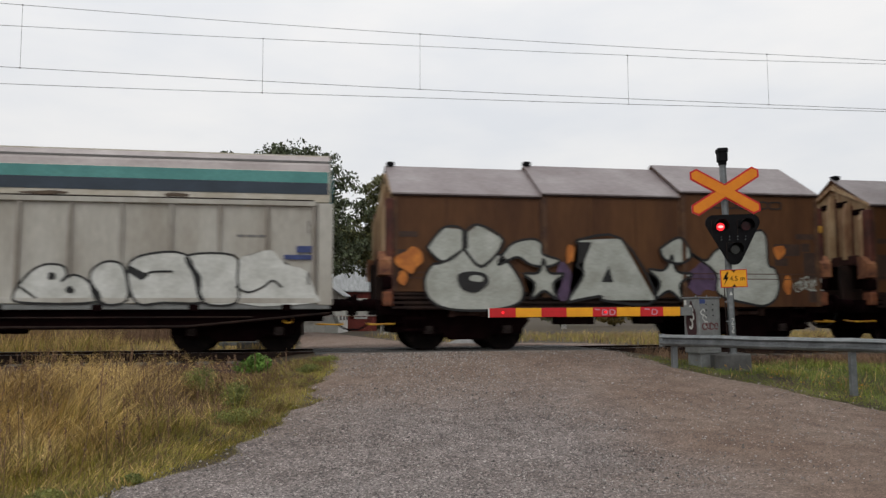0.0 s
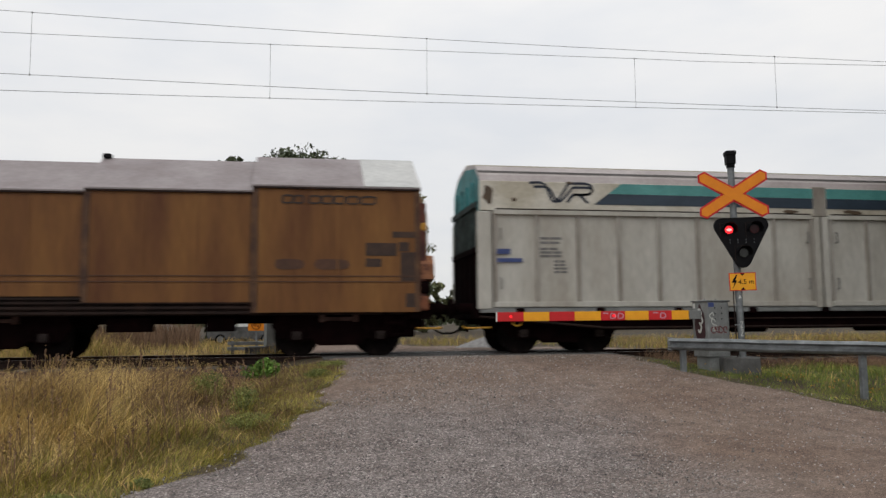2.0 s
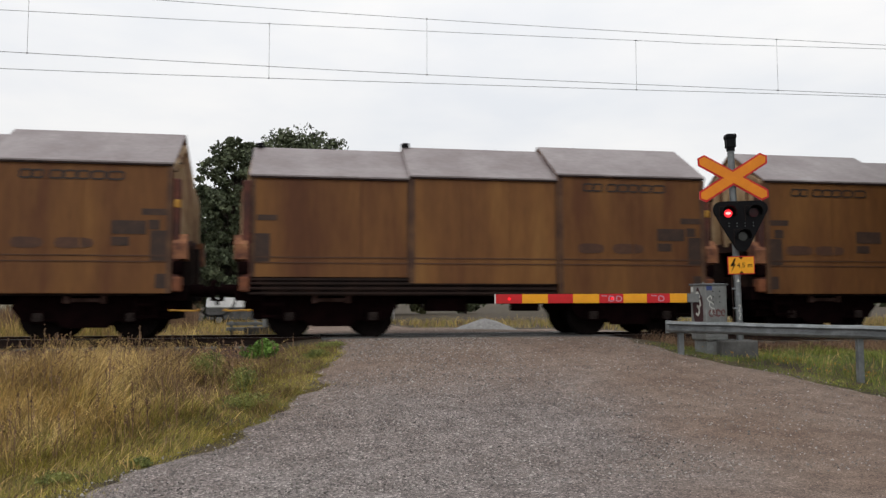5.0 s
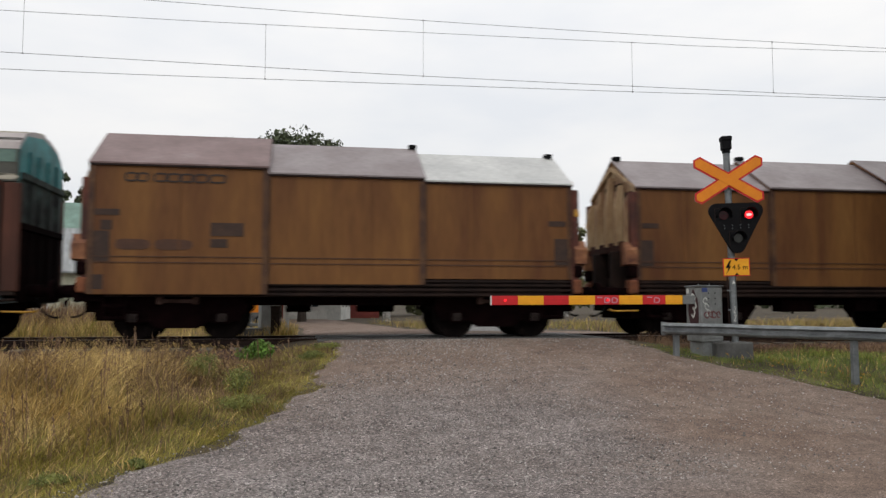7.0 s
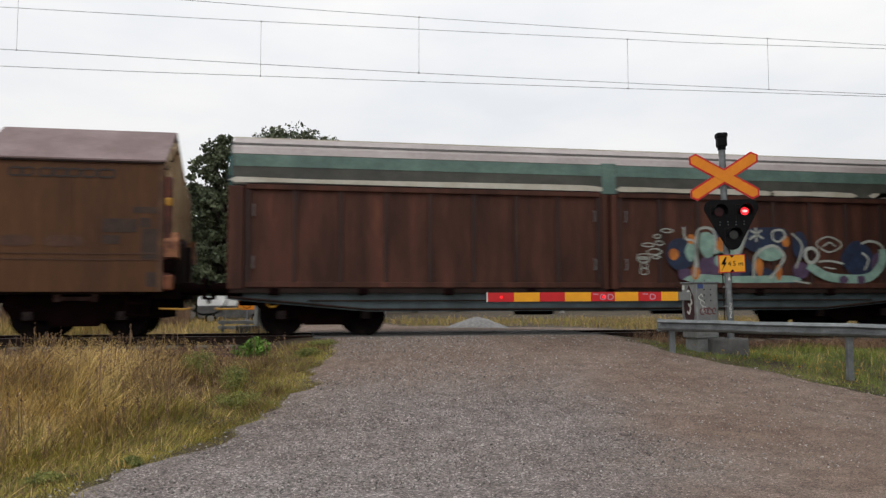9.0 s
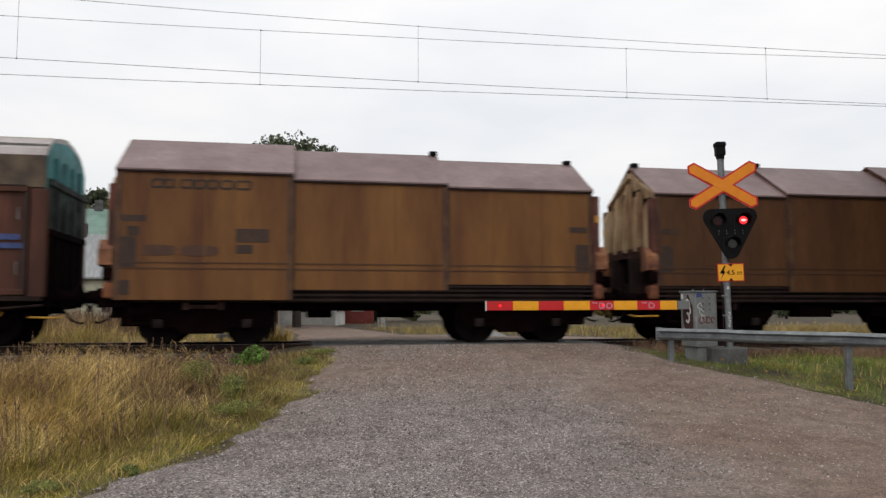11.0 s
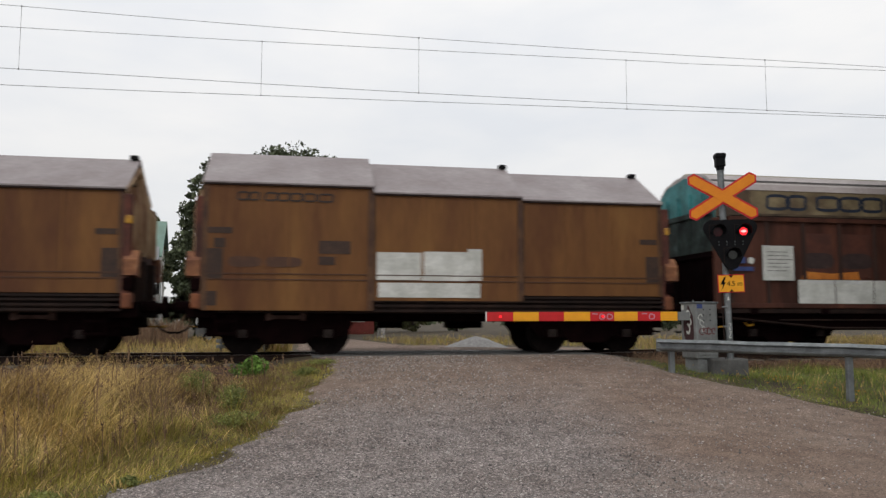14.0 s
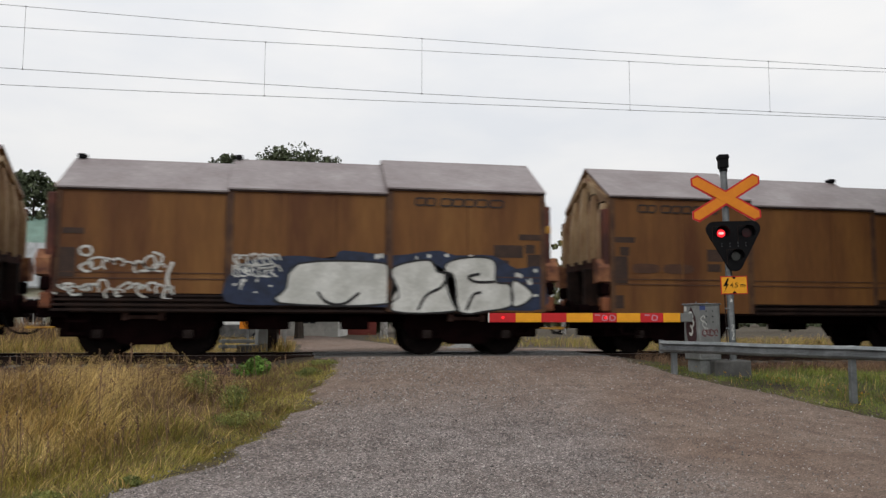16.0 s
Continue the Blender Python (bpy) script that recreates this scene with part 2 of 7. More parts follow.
VANROOF = mat("dusty_van_roof", (0.40, 0.355, 0.345), (0.32, 0.28, 0.27), (0.47, 0.43, 0.42), 0.5, scale=0.9, fine=12, bump=0.03)
VANBROWN = mat("rust_brown_van_body", (0.090, 0.034, 0.0225), (0.042, 0.0175, 0.0125), (0.145, 0.058, 0.032), 0.65, scale=1.6, fine=14, stretch=(1.6, 1, 0.25), bump=0.05, spec=0.2)
# rib colours hold grime and the rib shading that flat light leaves out
WHITERIB = mat("grime_and_shade_white_rib", (0.33, 0.31, 0.275), (0.22, 0.19, 0.16), (0.42, 0.40, 0.36), 0.6, scale=1.5, fine=14, stretch=(1, 1, 0.4), bump=0.05)
BROWNRIB = mat("dark_brown_rib", (0.045, 0.020, 0.014), (0.025, 0.012, 0.009), (0.075, 0.034, 0.02), 0.7, scale=1.5, fine=14, stretch=(1, 1, 0.4), bump=0.05)
VANBAND = mat("dirty_beige_band", (0.118, 0.082, 0.050), (0.055, 0.036, 0.024), (0.21, 0.16, 0.10), 0.6, scale=2.2, fine=14, stretch=(1.2, 1, 1), bump=0.05)
BANDFADE = mat("faded_teal_band", (0.135, 0.22, 0.185), (0.09, 0.145, 0.125), (0.20, 0.28, 0.24), 0.6, scale=1.5, fine=14)
BANDDARK = mat("faded_dark_band", (0.075, 0.075, 0.062), (0.045, 0.045, 0.04), (0.11, 0.11, 0.09), 0.6, scale=1.5, fine=14)
BLUEGREY = mat("blue_grey_sole_bar", (0.075, 0.105, 0.115), (0.045, 0.06, 0.065), (0.11, 0.145, 0.155), 0.6, scale=2, fine=18)
TURQ = mat("turquoise_end_wall", (0.055, 0.235, 0.245), (0.028, 0.11, 0.115), (0.085, 0.32, 0.33), 0.6, scale=2, fine=18)
ENDGREY = mat("dirty_grey_green_sheet", (0.045, 0.062, 0.058), (0.012, 0.014, 0.014), (0.10, 0.145, 0.14), 0.75, scale=2.2, fine=18, spec=0.15)
LOGOBLUE = mat("dark_blue_lettering", (0.022, 0.032, 0.055), (0.015, 0.02, 0.035), (0.04, 0.05, 0.075), 0.5, scale=4, fine=20)
WHITEPAINT = mat("white_spray_paint", (0.63, 0.635, 0.60), (0.46, 0.465, 0.43), (0.72, 0.725, 0.69), 0.65, scale=2.0, fine=14, bump=0.03)
SILVERPAINT = mat("silver_spray_paint", (0.42, 0.44, 0.40), (0.31, 0.32, 0.28), (0.52, 0.53, 0.49), 0.5, scale=2.5, fine=20, bump=0.03)
BLACKSPRAY = mat("black_spray_paint", (0.014, 0.014, 0.015), (0.01, 0.01, 0.01), (0.03, 0.03, 0.03), 0.6, scale=4, fine=20, bump=0.03)
BLUESPRAY = mat("dark_blue_spray_paint", (0.018, 0.030, 0.070), (0.012, 0.018, 0.04), (0.03, 0.05, 0.11), 0.6, scale=4, fine=20, bump=0.03)
MINTSPRAY = mat("mint_spray_paint", (0.26, 0.40, 0.33), (0.17, 0.27, 0.23), (0.38, 0.50, 0.44), 0.6, scale=4, fine=20, bump=0.03)
ORANGESPRAY = mat("orange_spray_paint", (0.55, 0.19, 0.03), (0.36, 0.11, 0.02), (0.62, 0.27, 0.06), 0.6, scale=4, fine=20, bump=0.03)
PURPLESPRAY = mat("purple_spray_paint", (0.10, 0.06, 0.12), (0.06, 0.035, 0.07), (0.16, 0.10, 0.18), 0.6, scale=4, fine=20, bump=0.03)
BLUELABEL = mat("blue_label", (0.045, 0.070, 0.20), (0.03, 0.045, 0.14), (0.07, 0.10, 0.26), 0.5, scale=6, fine=30)
GREYTEXT = mat("grey_stencil_text", (0.17, 0.165, 0.16), (0.12, 0.115, 0.11), (0.24, 0.235, 0.23), 0.6, scale=6, fine=30)
WIREM = mat("dull_copper_wire", (0.17, 0.17, 0.175), None, None, 0.7)
REDLAMP = mat("lit_red_lens", (1.0, 0.012, 0.022), None, None, 0.3, emit=1.3, bump=0)
WHITEHOT = mat("lit_red_lens_core", (1.0, 0.36, 0.34), None, None, 0.3, emit=1.6, bump=0)
DULLRED = mat("unlit_red_lens", (0.040, 0.003, 0.005), None, None, 0.25, bump=0, spec=0.2)
CLEARLENS = mat("unlit_white_lens", (0.045, 0.050, 0.045), None, None, 0.2, bump=0, spec=0.3)
GRAVEL = gravel_mat("gravel_road_surface")
STONES = mat("loose_stones", (0.30, 0.275, 0.255), None, None, 0.9, scale=30, island=0.75)
BALLAST = mat("rusty_ballast", (0.075, 0.038, 0.029), (0.026, 0.013, 0.011), (0.15, 0.090, 0.070), 0.95, scale=14, fine=60, bump=0.8, bump_dist=0.03)
BSTONE = mat("ballast_stones", (0.105, 0.056, 0.043), None, None, 0.95, scale=12, island=0.65)
SOIL = mat("grassy_soil", (0.075, 0.054, 0.026), (0.030, 0.021, 0.013), (0.14, 0.105, 0.048), 0.95, scale=1.1, fine=16, bump=0.6, bump_dist=0.03)
DRYG = mat("dry_grass_blades", (0.57, 0.405, 0.145), (0.30, 0.19, 0.07), (0.72, 0.54, 0.23), 0.8, scale=0.8, fine=6, island=0.58, bump=0)
BROWNG = mat("brown_weed_stalks", (0.22, 0.135, 0.078), (0.12, 0.070, 0.042), (0.34, 0.22, 0.12), 0.85, scale=0.8, fine=8, island=0.4, bump=0)
GREENG = mat("green_grass_blades", (0.365, 0.305, 0.058), (0.18, 0.165, 0.036), (0.50, 0.42, 0.09), 0.8, scale=0.8, fine=8, island=0.42, bump=0)
BRIGHTG = mat("fresh_green_leaves", (0.115, 0.215, 0.030), None, None, 0.7, scale=2, fine=8, island=0.4, bump=0)
VERGEG = mat("fresh_verge_grass", (0.215, 0.255, 0.045), (0.11, 0.145, 0.030), (0.33, 0.34, 0.075), 0.8, scale=0.9, fine=8, island=0.4, bump=0)
LEAFD = mat("dark_green_foliage", (0.100, 0.118, 0.062), (0.055, 0.070, 0.036), (0.165, 0.175, 0.098), 0.8, scale=0.6, fine=3, island=0.5, bump=0)
LEAFB = mat("birch_foliage", (0.150, 0.150, 0.062), (0.09, 0.10, 0.042), (0.26, 0.205, 0.085), 0.8, scale=0.5, fine=3, island=0.5, bump=0)
LEAFY = mat("yellowing_foliage", (0.22, 0.16, 0.045), None, None, 0.8, scale=0.3, fine=3, island=0.5, bump=0)
BARK = mat("tree_bark", (0.055, 0.042, 0.033), None, None, 0.95, scale=3, fine=20, bump=0.6)
BIRCHBARK = mat("pale_birch_bark", (0.45, 0.43, 0.40), (0.12, 0.11, 0.10), None, 0.9, scale=6, fine=20, bump=0.3)
WALLPALE = mat("pale_yellow_house_paint", (0.52, 0.51, 0.38), None, None, 0.8, scale=1, fine=12)
WALLWHITE = mat("white_house_paint", (0.58, 0.57, 0.53), None, None, 0.8, scale=1, fine=12)
WALLRED = mat("red_house_paint", (0.16, 0.030, 0.022), None, None, 0.85, scale=1, fine=12)
TINROOF = mat("grey_tin_roof", (0.30, 0.31, 0.31), None, None, 0.5, scale=1, fine=10, stretch=(4, 1, 1))
GREENROOF = mat("green_tin_roof", (0.16, 0.26, 0.21), None, None, 0.5, scale=1, fine=10)
GLASSM = mat("dark_window_glass", (0.03, 0.035, 0.04), None, None, 0.08, bump=0)
SLEEPERM = mat("concrete_sleeper", (0.16, 0.14, 0.12), None, None, 0.9, scale=3, fine=30)

# ---------------------------------------------------------------- mesh helpers
def finish(name, bm, material, smooth=False):
    me = bpy.data.meshes.new(name)
    bmesh.ops.recalc_face_normals(bm, faces=bm.faces)
    bm.to_mesh(me)
    bm.free()
    for m in (material if isinstance(material, (list, tuple)) else [material]):
        me.materials.append(m)
    if smooth:
        for p in me.polygons:
            p.use_smooth = True
    return me


def part(name, bm, material, parent=None, label="", smooth=False):
    ob = new(name, finish(name, bm, material, smooth))
    if parent:
        ob.parent = parent
    return tagged(ob, label)


def share(name, mesh, parent, m=None, label=""):
    ob = new(name, mesh)
    ob.parent = parent
    if m is not None:
        ob.matrix_local = m
    return tagged(ob, label)


def box(bm, x0, x1, y0, y1, z0, z1, bev=0.0):
    r = bmesh.ops.create_cube(bm, size=1.0, matrix=Matrix.LocRotScale(((x0 + x1) / 2, (y0 + y1) / 2, (z0 + z1) / 2), None, (abs(x1 - x0), abs(y1 - y0), abs(z1 - z0))))
    if bev:
        es = {e for v in r["verts"] for e in v.link_edges}
        bmesh.ops.bevel(bm, geom=list(es), offset=bev, segments=2, affect="EDGES", profile=0.5)
    return bm


def rod(bm, a, b, r, seg=10, r2=None):
    a, b = Vector(a), Vector(b)
    d = b - a
    m = Matrix.Translation((a + b) / 2) @ d.to_track_quat("Z", "Y").to_matrix().to_4x4()
    bmesh.ops.create_cone(bm, cap_ends=True, segments=seg, radius1=r, radius2=r if r2 is None else r2, depth=d.length, matrix=m)
    return bm


def prism(bm, prof, x0, x1):
    """A profile in (y, z) drawn out along x."""
    a = [bm.verts.new((x0, y, z)) for y, z in prof]
    b = [bm.verts.new((x1, y, z)) for y, z in prof]
    n = len(prof)
    bm.faces.new(a)
    bm.faces.new(b[::-1])
    for i in range(n):
        bm.faces.new((a[i], b[i], b[(i + 1) % n], a[(i + 1) % n]))
    return bm


def plate(bm, pts, y, th=0.006):
    """A flat shape in (x, z), standing at y, facing -y."""
    a = [bm.verts.new((x, y - th, z)) for x, z in pts]
    b = [bm.verts.new((x, y, z)) for x, z in pts]
    n = len(pts)
    f = bm.faces.new(a)
    for i in range(n):
        bm.faces.new((a[i], a[(i + 1) % n], b[(i + 1) % n], b[i]))
    bmesh.ops.triangulate(bm, faces=[f])
    return bm


def stroke(bm, pts, w, y, th=0.006, closed=False):
    """A band of width w along a smooth line in (x, z)."""
    p = smooth_line(pts, closed)
    n = len(p)
    left, right = [], []
    for i in range(n):
        q0 = p[(i - 1) % n] if closed or i > 0 else p[i]
        q1 = p[(i + 1) % n] if closed or i < n - 1 else p[i]
        dx, dz = q1[0] - q0[0], q1[1] - q0[1]
        k = math.hypot(dx, dz) or 1
        nx, nz = -dz / k * w / 2, dx / k * w / 2
        left.append(bm.verts.new((p[i][0] + nx, y - th, p[i][1] + nz)))
        right.append(bm.verts.new((p[i][0] - nx, y - th, p[i][1] - nz)))
    for i in range(n if closed else n - 1):
        j = (i + 1) % n
        bm.faces.new((left[i], left[j], right[j], right[i]))
    return bm


def smooth_line(pts, closed=False, k=4):
    if len(pts) < 3:
        return list(pts)
    out = []
    n = len(pts)
    for i in range(n if closed else n - 1):
        p0 = pts[i - 1] if closed or i > 0 else pts[i]
        p1, p2 = pts[i], pts[(i + 1) % n]
        p3 = pts[(i + 2) % n] if closed or i + 2 < n else p2
        for s in range(k):
            t = s / k
            out.append(tuple(0.5 * (2 * b + (c - a) * t + (2 * a - 5 * b + 4 * c - d) * t * t + (3 * b - a - 3 * c + d) * t ** 3) for a, b, c, d in zip(p0, p1, p2, p3)))
    if not closed:
        out.append(pts[-1])
    return out


def tube(bm, pts, r, seg=6):
    """A round bar along a line of points."""
    p = [Vector(q) for q in pts]
    rings = []
    for i, q in enumerate(p):
        d = (p[min(i + 1, len(p) - 1)] - p[max(i - 1, 0)]).normalized()
        up = Vector((0, 0, 1)) if abs(d.z) < 0.9 else Vector((1, 0, 0))
        u = d.cross(up).normalized()
        v = d.cross(u)
        rings.append([bm.verts.new(q + r * (math.cos(a) * u + math.sin(a) * v)) for a in (2 * math.pi * k / seg for k in range(seg))])
    for a, b in zip(rings, rings[1:]):
        for k in range(seg):
            bm.faces.new((a[k], a[(k + 1) % seg], b[(k + 1) % seg], b[k]))
    bm.faces.new(rings[0])
    bm.faces.new(rings[-1][::-1])
    return bm


def BM():
    return bmesh.new()


def from_arrays(name, verts, faces, material):
    me = bpy.data.meshes.new(name)
    me.from_pydata([tuple(v) for v in verts], [], [tuple(f) for f in faces])
    me.materials.append(material)
    return me


# ---------------------------------------------------------------- ground
def sstep(a, b, x):
    u = min(1, max(0, (x - a) / (b - a)))
    return u * u * (3 - 2 * u)


LEFT_EDGE = [(-60, -14), (-30, -6.0), (-18, -3.6), (-13.2, -0.92), (-12.3, -0.42), (-11.4, 0.13), (-10.6, 0.60), (-9.1, 1.12), (-7.9, 1.46), (-6.6, 1.81), (-4.9, 2.18), (-3.2, 2.40), (3.0, 2.4), (8.0, 3.0), (30, 5.0), (70, 6.0)]
RIGHT_EDGE = [(-60, 26), (-30, 17), (-14, 11.4), (-9.8, 9.37), (-9.2, 9.22), (-8.4, 9.07), (-7.8, 8.83), (-7.1, 8.60), (-6.4, 8.44), (-5.7, 8.35), (-4.2, 8.36), (-3.0, 8.6), (3.0, 8.8), (8.0, 9.2), (30, 10.0), (70, 10.0)]


def edge(table, y):
    return float(np.interp(y, [a for a, b in table], [b for a, b in table]))


def road_z(y):
    if y < 0:
        return -0.85 * (1 - sstep(-14.5, -2.4, y))
    return -0.5 * sstep(2.6, 12, y)


def land_z(x, y):
    if y < 0:
        right = sstep(4, 8, x)
        z = -0.87 + (0.50 + 0.10 * right) * sstep(-13, -4.6, y)
        z = max(z, -0.42) if y > -4.6 else z
    else:
        z = -0.42 - 0.12 * sstep(3, 12, y)
    far = sstep(60, 500, math.hypot(x, y))
    z += 0.06 * noise.noise((x * 0.45, y * 0.45, 0.3)) * (1 - sstep(2, 0, abs(y) - 2.5))
    return z + far * 1.2 * noise.noise((x * 0.006, y * 0.006, 1.0))


def ground_z(x, y):
    le, re = edge(LEFT_EDGE, y), edge(RIGHT_EDGE, y)
    d = max(le - x, x - re, 0)
    k = sstep(0.05, 2.2, d)
    if abs(y) > 70:
        return land_z(x, y)
    return (road_z(y) - 0.03) * (1 - k) + land_z(x, y) * k


def graded(lo, hi, step, far):
    near = list(np.arange(lo, hi + 1e-6, step))
    out, d = [], step
    p = hi
    up = []
    while p < far:
        d *= 1.35
        p += d
        up.append(p)
    dn, d, p = [], step, lo
    while p > -far:
        d *= 1.35
        p -= d
        dn.append(p)
    return dn[::-1] + near + up


def sheet(xs, ys, zf):
    v = [(x, y, zf(x, y)) for y in ys for x in xs]
    w = len(xs)
    f = [(j * w + i, j * w + i + 1, (j + 1) * w + i + 1, (j + 1) * w + i) for j in range(len(ys) - 1) for i in range(w - 1)]
    return v, f


v, f = sheet(graded(-22, 24, 0.4, 2500), graded(-26, 26, 0.4, 2500), ground_z)
ground = tagged(new("ground", from_arrays("ground", v, f, SOIL)), "rough soil with dry and green grass", kind="structure")
for p in ground.data.polygons:
    p.use_smooth = True


def make_road():
    ys = list(np.arange(-45, 62, 0.25))
    cols = 30
    vs, fs = [], []
    for y in ys:
        a = edge(LEFT_EDGE, y) + 0.28 * noise.noise((y * 0.9, 0, 5)) + 0.22 * noise.noise((y * 2.6, 0, 9)) + 0.08 * noise.noise((y * 8, 0, 2))
        b = edge(RIGHT_EDGE, y) + 0.22 * noise.noise((y * 0.9, 3, 5)) + 0.10 * noise.noise((y * 3.1, 3, 9))
        for i in range(cols):
            u = i / (cols - 1)
            x = a + (b - a) * u
            crown = 0.05 * (1 - (2 * u - 1) ** 2)
            dip = -0.05 if i in (0, cols - 1) else 0
            vs.append((x, y, road_z(y) - 0.075 * (1 - sstep(1.78, 1.95, abs(y))) + crown * (1 if abs(y) > 3 else 0.3) + dip + 0.015 * noise.noise((x * 0.8, y * 0.8, 2)) * sstep(1.5, 3, abs(y))))
    for j in range(len(ys) - 1):
        for i in range(cols - 1):
            fs.append((j * cols + i, j * cols + i + 1, (j + 1) * cols + i + 1, (j + 1) * cols + i))
    ob = tagged(new("road", from_arrays("road", vs, fs, GRAVEL)), "grey gravel road climbing to the crossing", kind="structure")
    for p in ob.data.polygons:
        p.use_smooth = True
    return ob


road = make_road()


def track():
    # the bed of ballast, cut open at the road
    for i, (a, b) in enumerate(((-170, 2.2), (8.9, 240))):
        bm = BM()
        prism(bm, [(-3.7, -0.62), (-2.3, -0.22), (2.3, -0.22), (3.7, -0.62)], a, b)
        tagged(part("ballast_bed", bm, BALLAST), "rust-stained ballast bed under the track", kind="structure")
    prof = [(-0.075, -0.172), (0.075, -0.172), (0.075, -0.160), (0.010, -0.140), (0.010, -0.045), (0.036, -0.034), (0.036, -0.004), (0.028, 0.0), (-0.028, 0.0), (-0.036, -0.004), (-0.036, -0.034), (-0.010, -0.045), (-0.010, -0.140), (-0.075, -0.160)]
    for s in (-0.798, 0.798):
        bm = BM()
        prism(bm, [(y + s, z) for y, z in prof], -170, 240)
        rail = tagged(part("rail", bm, RAILM), "rusty running rail with a polished head", kind="structure")
        bm = BM()
        prism(bm, [(s - 0.027, 0.0), (s + 0.027, 0.0), (s + 0.027, 0.003), (s - 0.027, 0.003)], -170, 240)
        part("rail_head", bm, TREAD, rail, "polished rail head")
    bm = BM()
    box(bm, -0.13, 0.13, -1.3, 1.3, -0.40, -0.176, 0.02)
    me = finish("sleeper", bm, SLEEPERM)
    bed = tagged(new("sleepers"), "concrete sleepers half sunk in ballast", kind="structure")
    for k in range(-60, 90):
        x = k * 0.61
        if 1.9 < x < 9.2:
            continue
        share("sleeper", me, bed, pose(x, 0, 0))
    # loose stones on the shoulder
    rng = np.random.default_rng(5)
    vs, fs = [], []
    for _ in range(9000):
        x = rng.uniform(-22, 2.0) if rng.random() < 0.6 else rng.uniform(9.1, 26)
        y = rng.uniform(-3.7, -1.0)
        z = -0.22 if y > -2.3 else -0.22 - (-2.3 - y) / 1.4 * 0.40
        add_stone(vs, fs, x, y, z, rng.uniform(0.022, 0.050), rng)
    tagged(new("ballast_stones", from_arrays("ballast_stones", vs, fs, BSTONE)), "loose rust-brown ballast stones", kind="stuff")


def add_stone(vs, fs, x, y, z, r, rng):
    k = len(vs)
    o = rng.uniform(0.6, 1.15, 6) * r
    vs += [(x + o[0], y, z), (x, y + o[1], z), (x - o[2], y, z), (x, y - o[3], z), (x + r * rng.uniform(-.3, .3), y, z + o[4] * 0.8), (x, y, z - o[5] * 0.6)]
    for i in range(4):
        fs.append((k + i, k + (i + 1) % 4, k + 4))
        fs.append((k + (i + 1) % 4, k + i, k + 5))


track()


def crossing_deck():
    # plain gravel-covered deck strips beside and between the rails
    for a, b in ((-1.75, -0.87), (-0.72, 0.72), (0.87, 1.75)):
        bm = BM()
        box(bm, 2.3, 8.8, a, b, -0.2, -0.004, 0.01)
        tagged(part("crossing_deck", bm, CONCRETE), "dusty level crossing deck between the rails", kind="structure")


crossing_deck()


# ---------------------------------------------------------------- the train
PITCH_B, PITCH_H, HEAD = 11.877, 17.926, 3.17     # lengths over buffers; where the first long van's front stands at 0 s


def wheelset_mesh():
    bm = BM()
    for s in (-1, 1):
        y = 0.76 * s
        rod(bm, (0, y - 0.065, 0), (0, y + 0.065, 0), 0.46, 28)
        rod(bm, (0, y - 0.085 * s, 0), (0, y - 0.06 * s, 0), 0.49, 28)
        rod(bm, (0, y + 0.06 * s, 0), (0, y + 0.10 * s, 0), 0.15, 14)
        for k in range(5):
            a = 2 * math.pi * k / 5
            rod(bm, (0.28 * math.cos(a), y + 0.05 * s, 0.28 * math.sin(a)), (0.28 * math.cos(a), y + 0.078 * s, 0.28 * math.sin(a)), 0.055, 8)
    rod(bm, (0, -0.98, 0), (0, 0.98, 0), 0.08, 12)
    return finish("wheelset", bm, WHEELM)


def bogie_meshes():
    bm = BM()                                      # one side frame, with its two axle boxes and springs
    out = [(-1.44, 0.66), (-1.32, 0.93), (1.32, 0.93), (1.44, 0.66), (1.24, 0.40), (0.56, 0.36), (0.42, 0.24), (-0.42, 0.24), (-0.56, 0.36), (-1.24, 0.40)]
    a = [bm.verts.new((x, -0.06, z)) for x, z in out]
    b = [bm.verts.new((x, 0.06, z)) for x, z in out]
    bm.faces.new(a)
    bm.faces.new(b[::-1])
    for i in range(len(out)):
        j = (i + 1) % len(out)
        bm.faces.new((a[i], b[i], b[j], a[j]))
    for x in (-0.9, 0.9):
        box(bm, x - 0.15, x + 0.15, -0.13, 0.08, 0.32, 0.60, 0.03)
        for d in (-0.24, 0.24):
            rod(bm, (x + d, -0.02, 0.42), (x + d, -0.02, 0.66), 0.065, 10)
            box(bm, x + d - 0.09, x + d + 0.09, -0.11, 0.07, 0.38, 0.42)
    side = finish("side_frame", bm, SHADEBLACK)
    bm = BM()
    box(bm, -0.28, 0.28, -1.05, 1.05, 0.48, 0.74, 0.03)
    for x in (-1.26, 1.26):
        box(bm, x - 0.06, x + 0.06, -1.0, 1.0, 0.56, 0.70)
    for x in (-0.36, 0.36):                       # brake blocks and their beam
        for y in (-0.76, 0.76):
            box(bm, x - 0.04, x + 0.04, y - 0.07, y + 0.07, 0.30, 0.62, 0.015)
    bolster = finish("bolster", bm, SHADEBLACK)
    bm = BM()
    box(bm, -0.10, 0.10, -0.165, -0.125, 0.37, 0.55, 0.03)
    rod(bm, (0, -0.19, 0.46), (0, -0.15, 0.46), 0.085, 14)
    cap = finish("axle_box_cover", bm, AXLEBOX)
    return side, bolster, cap


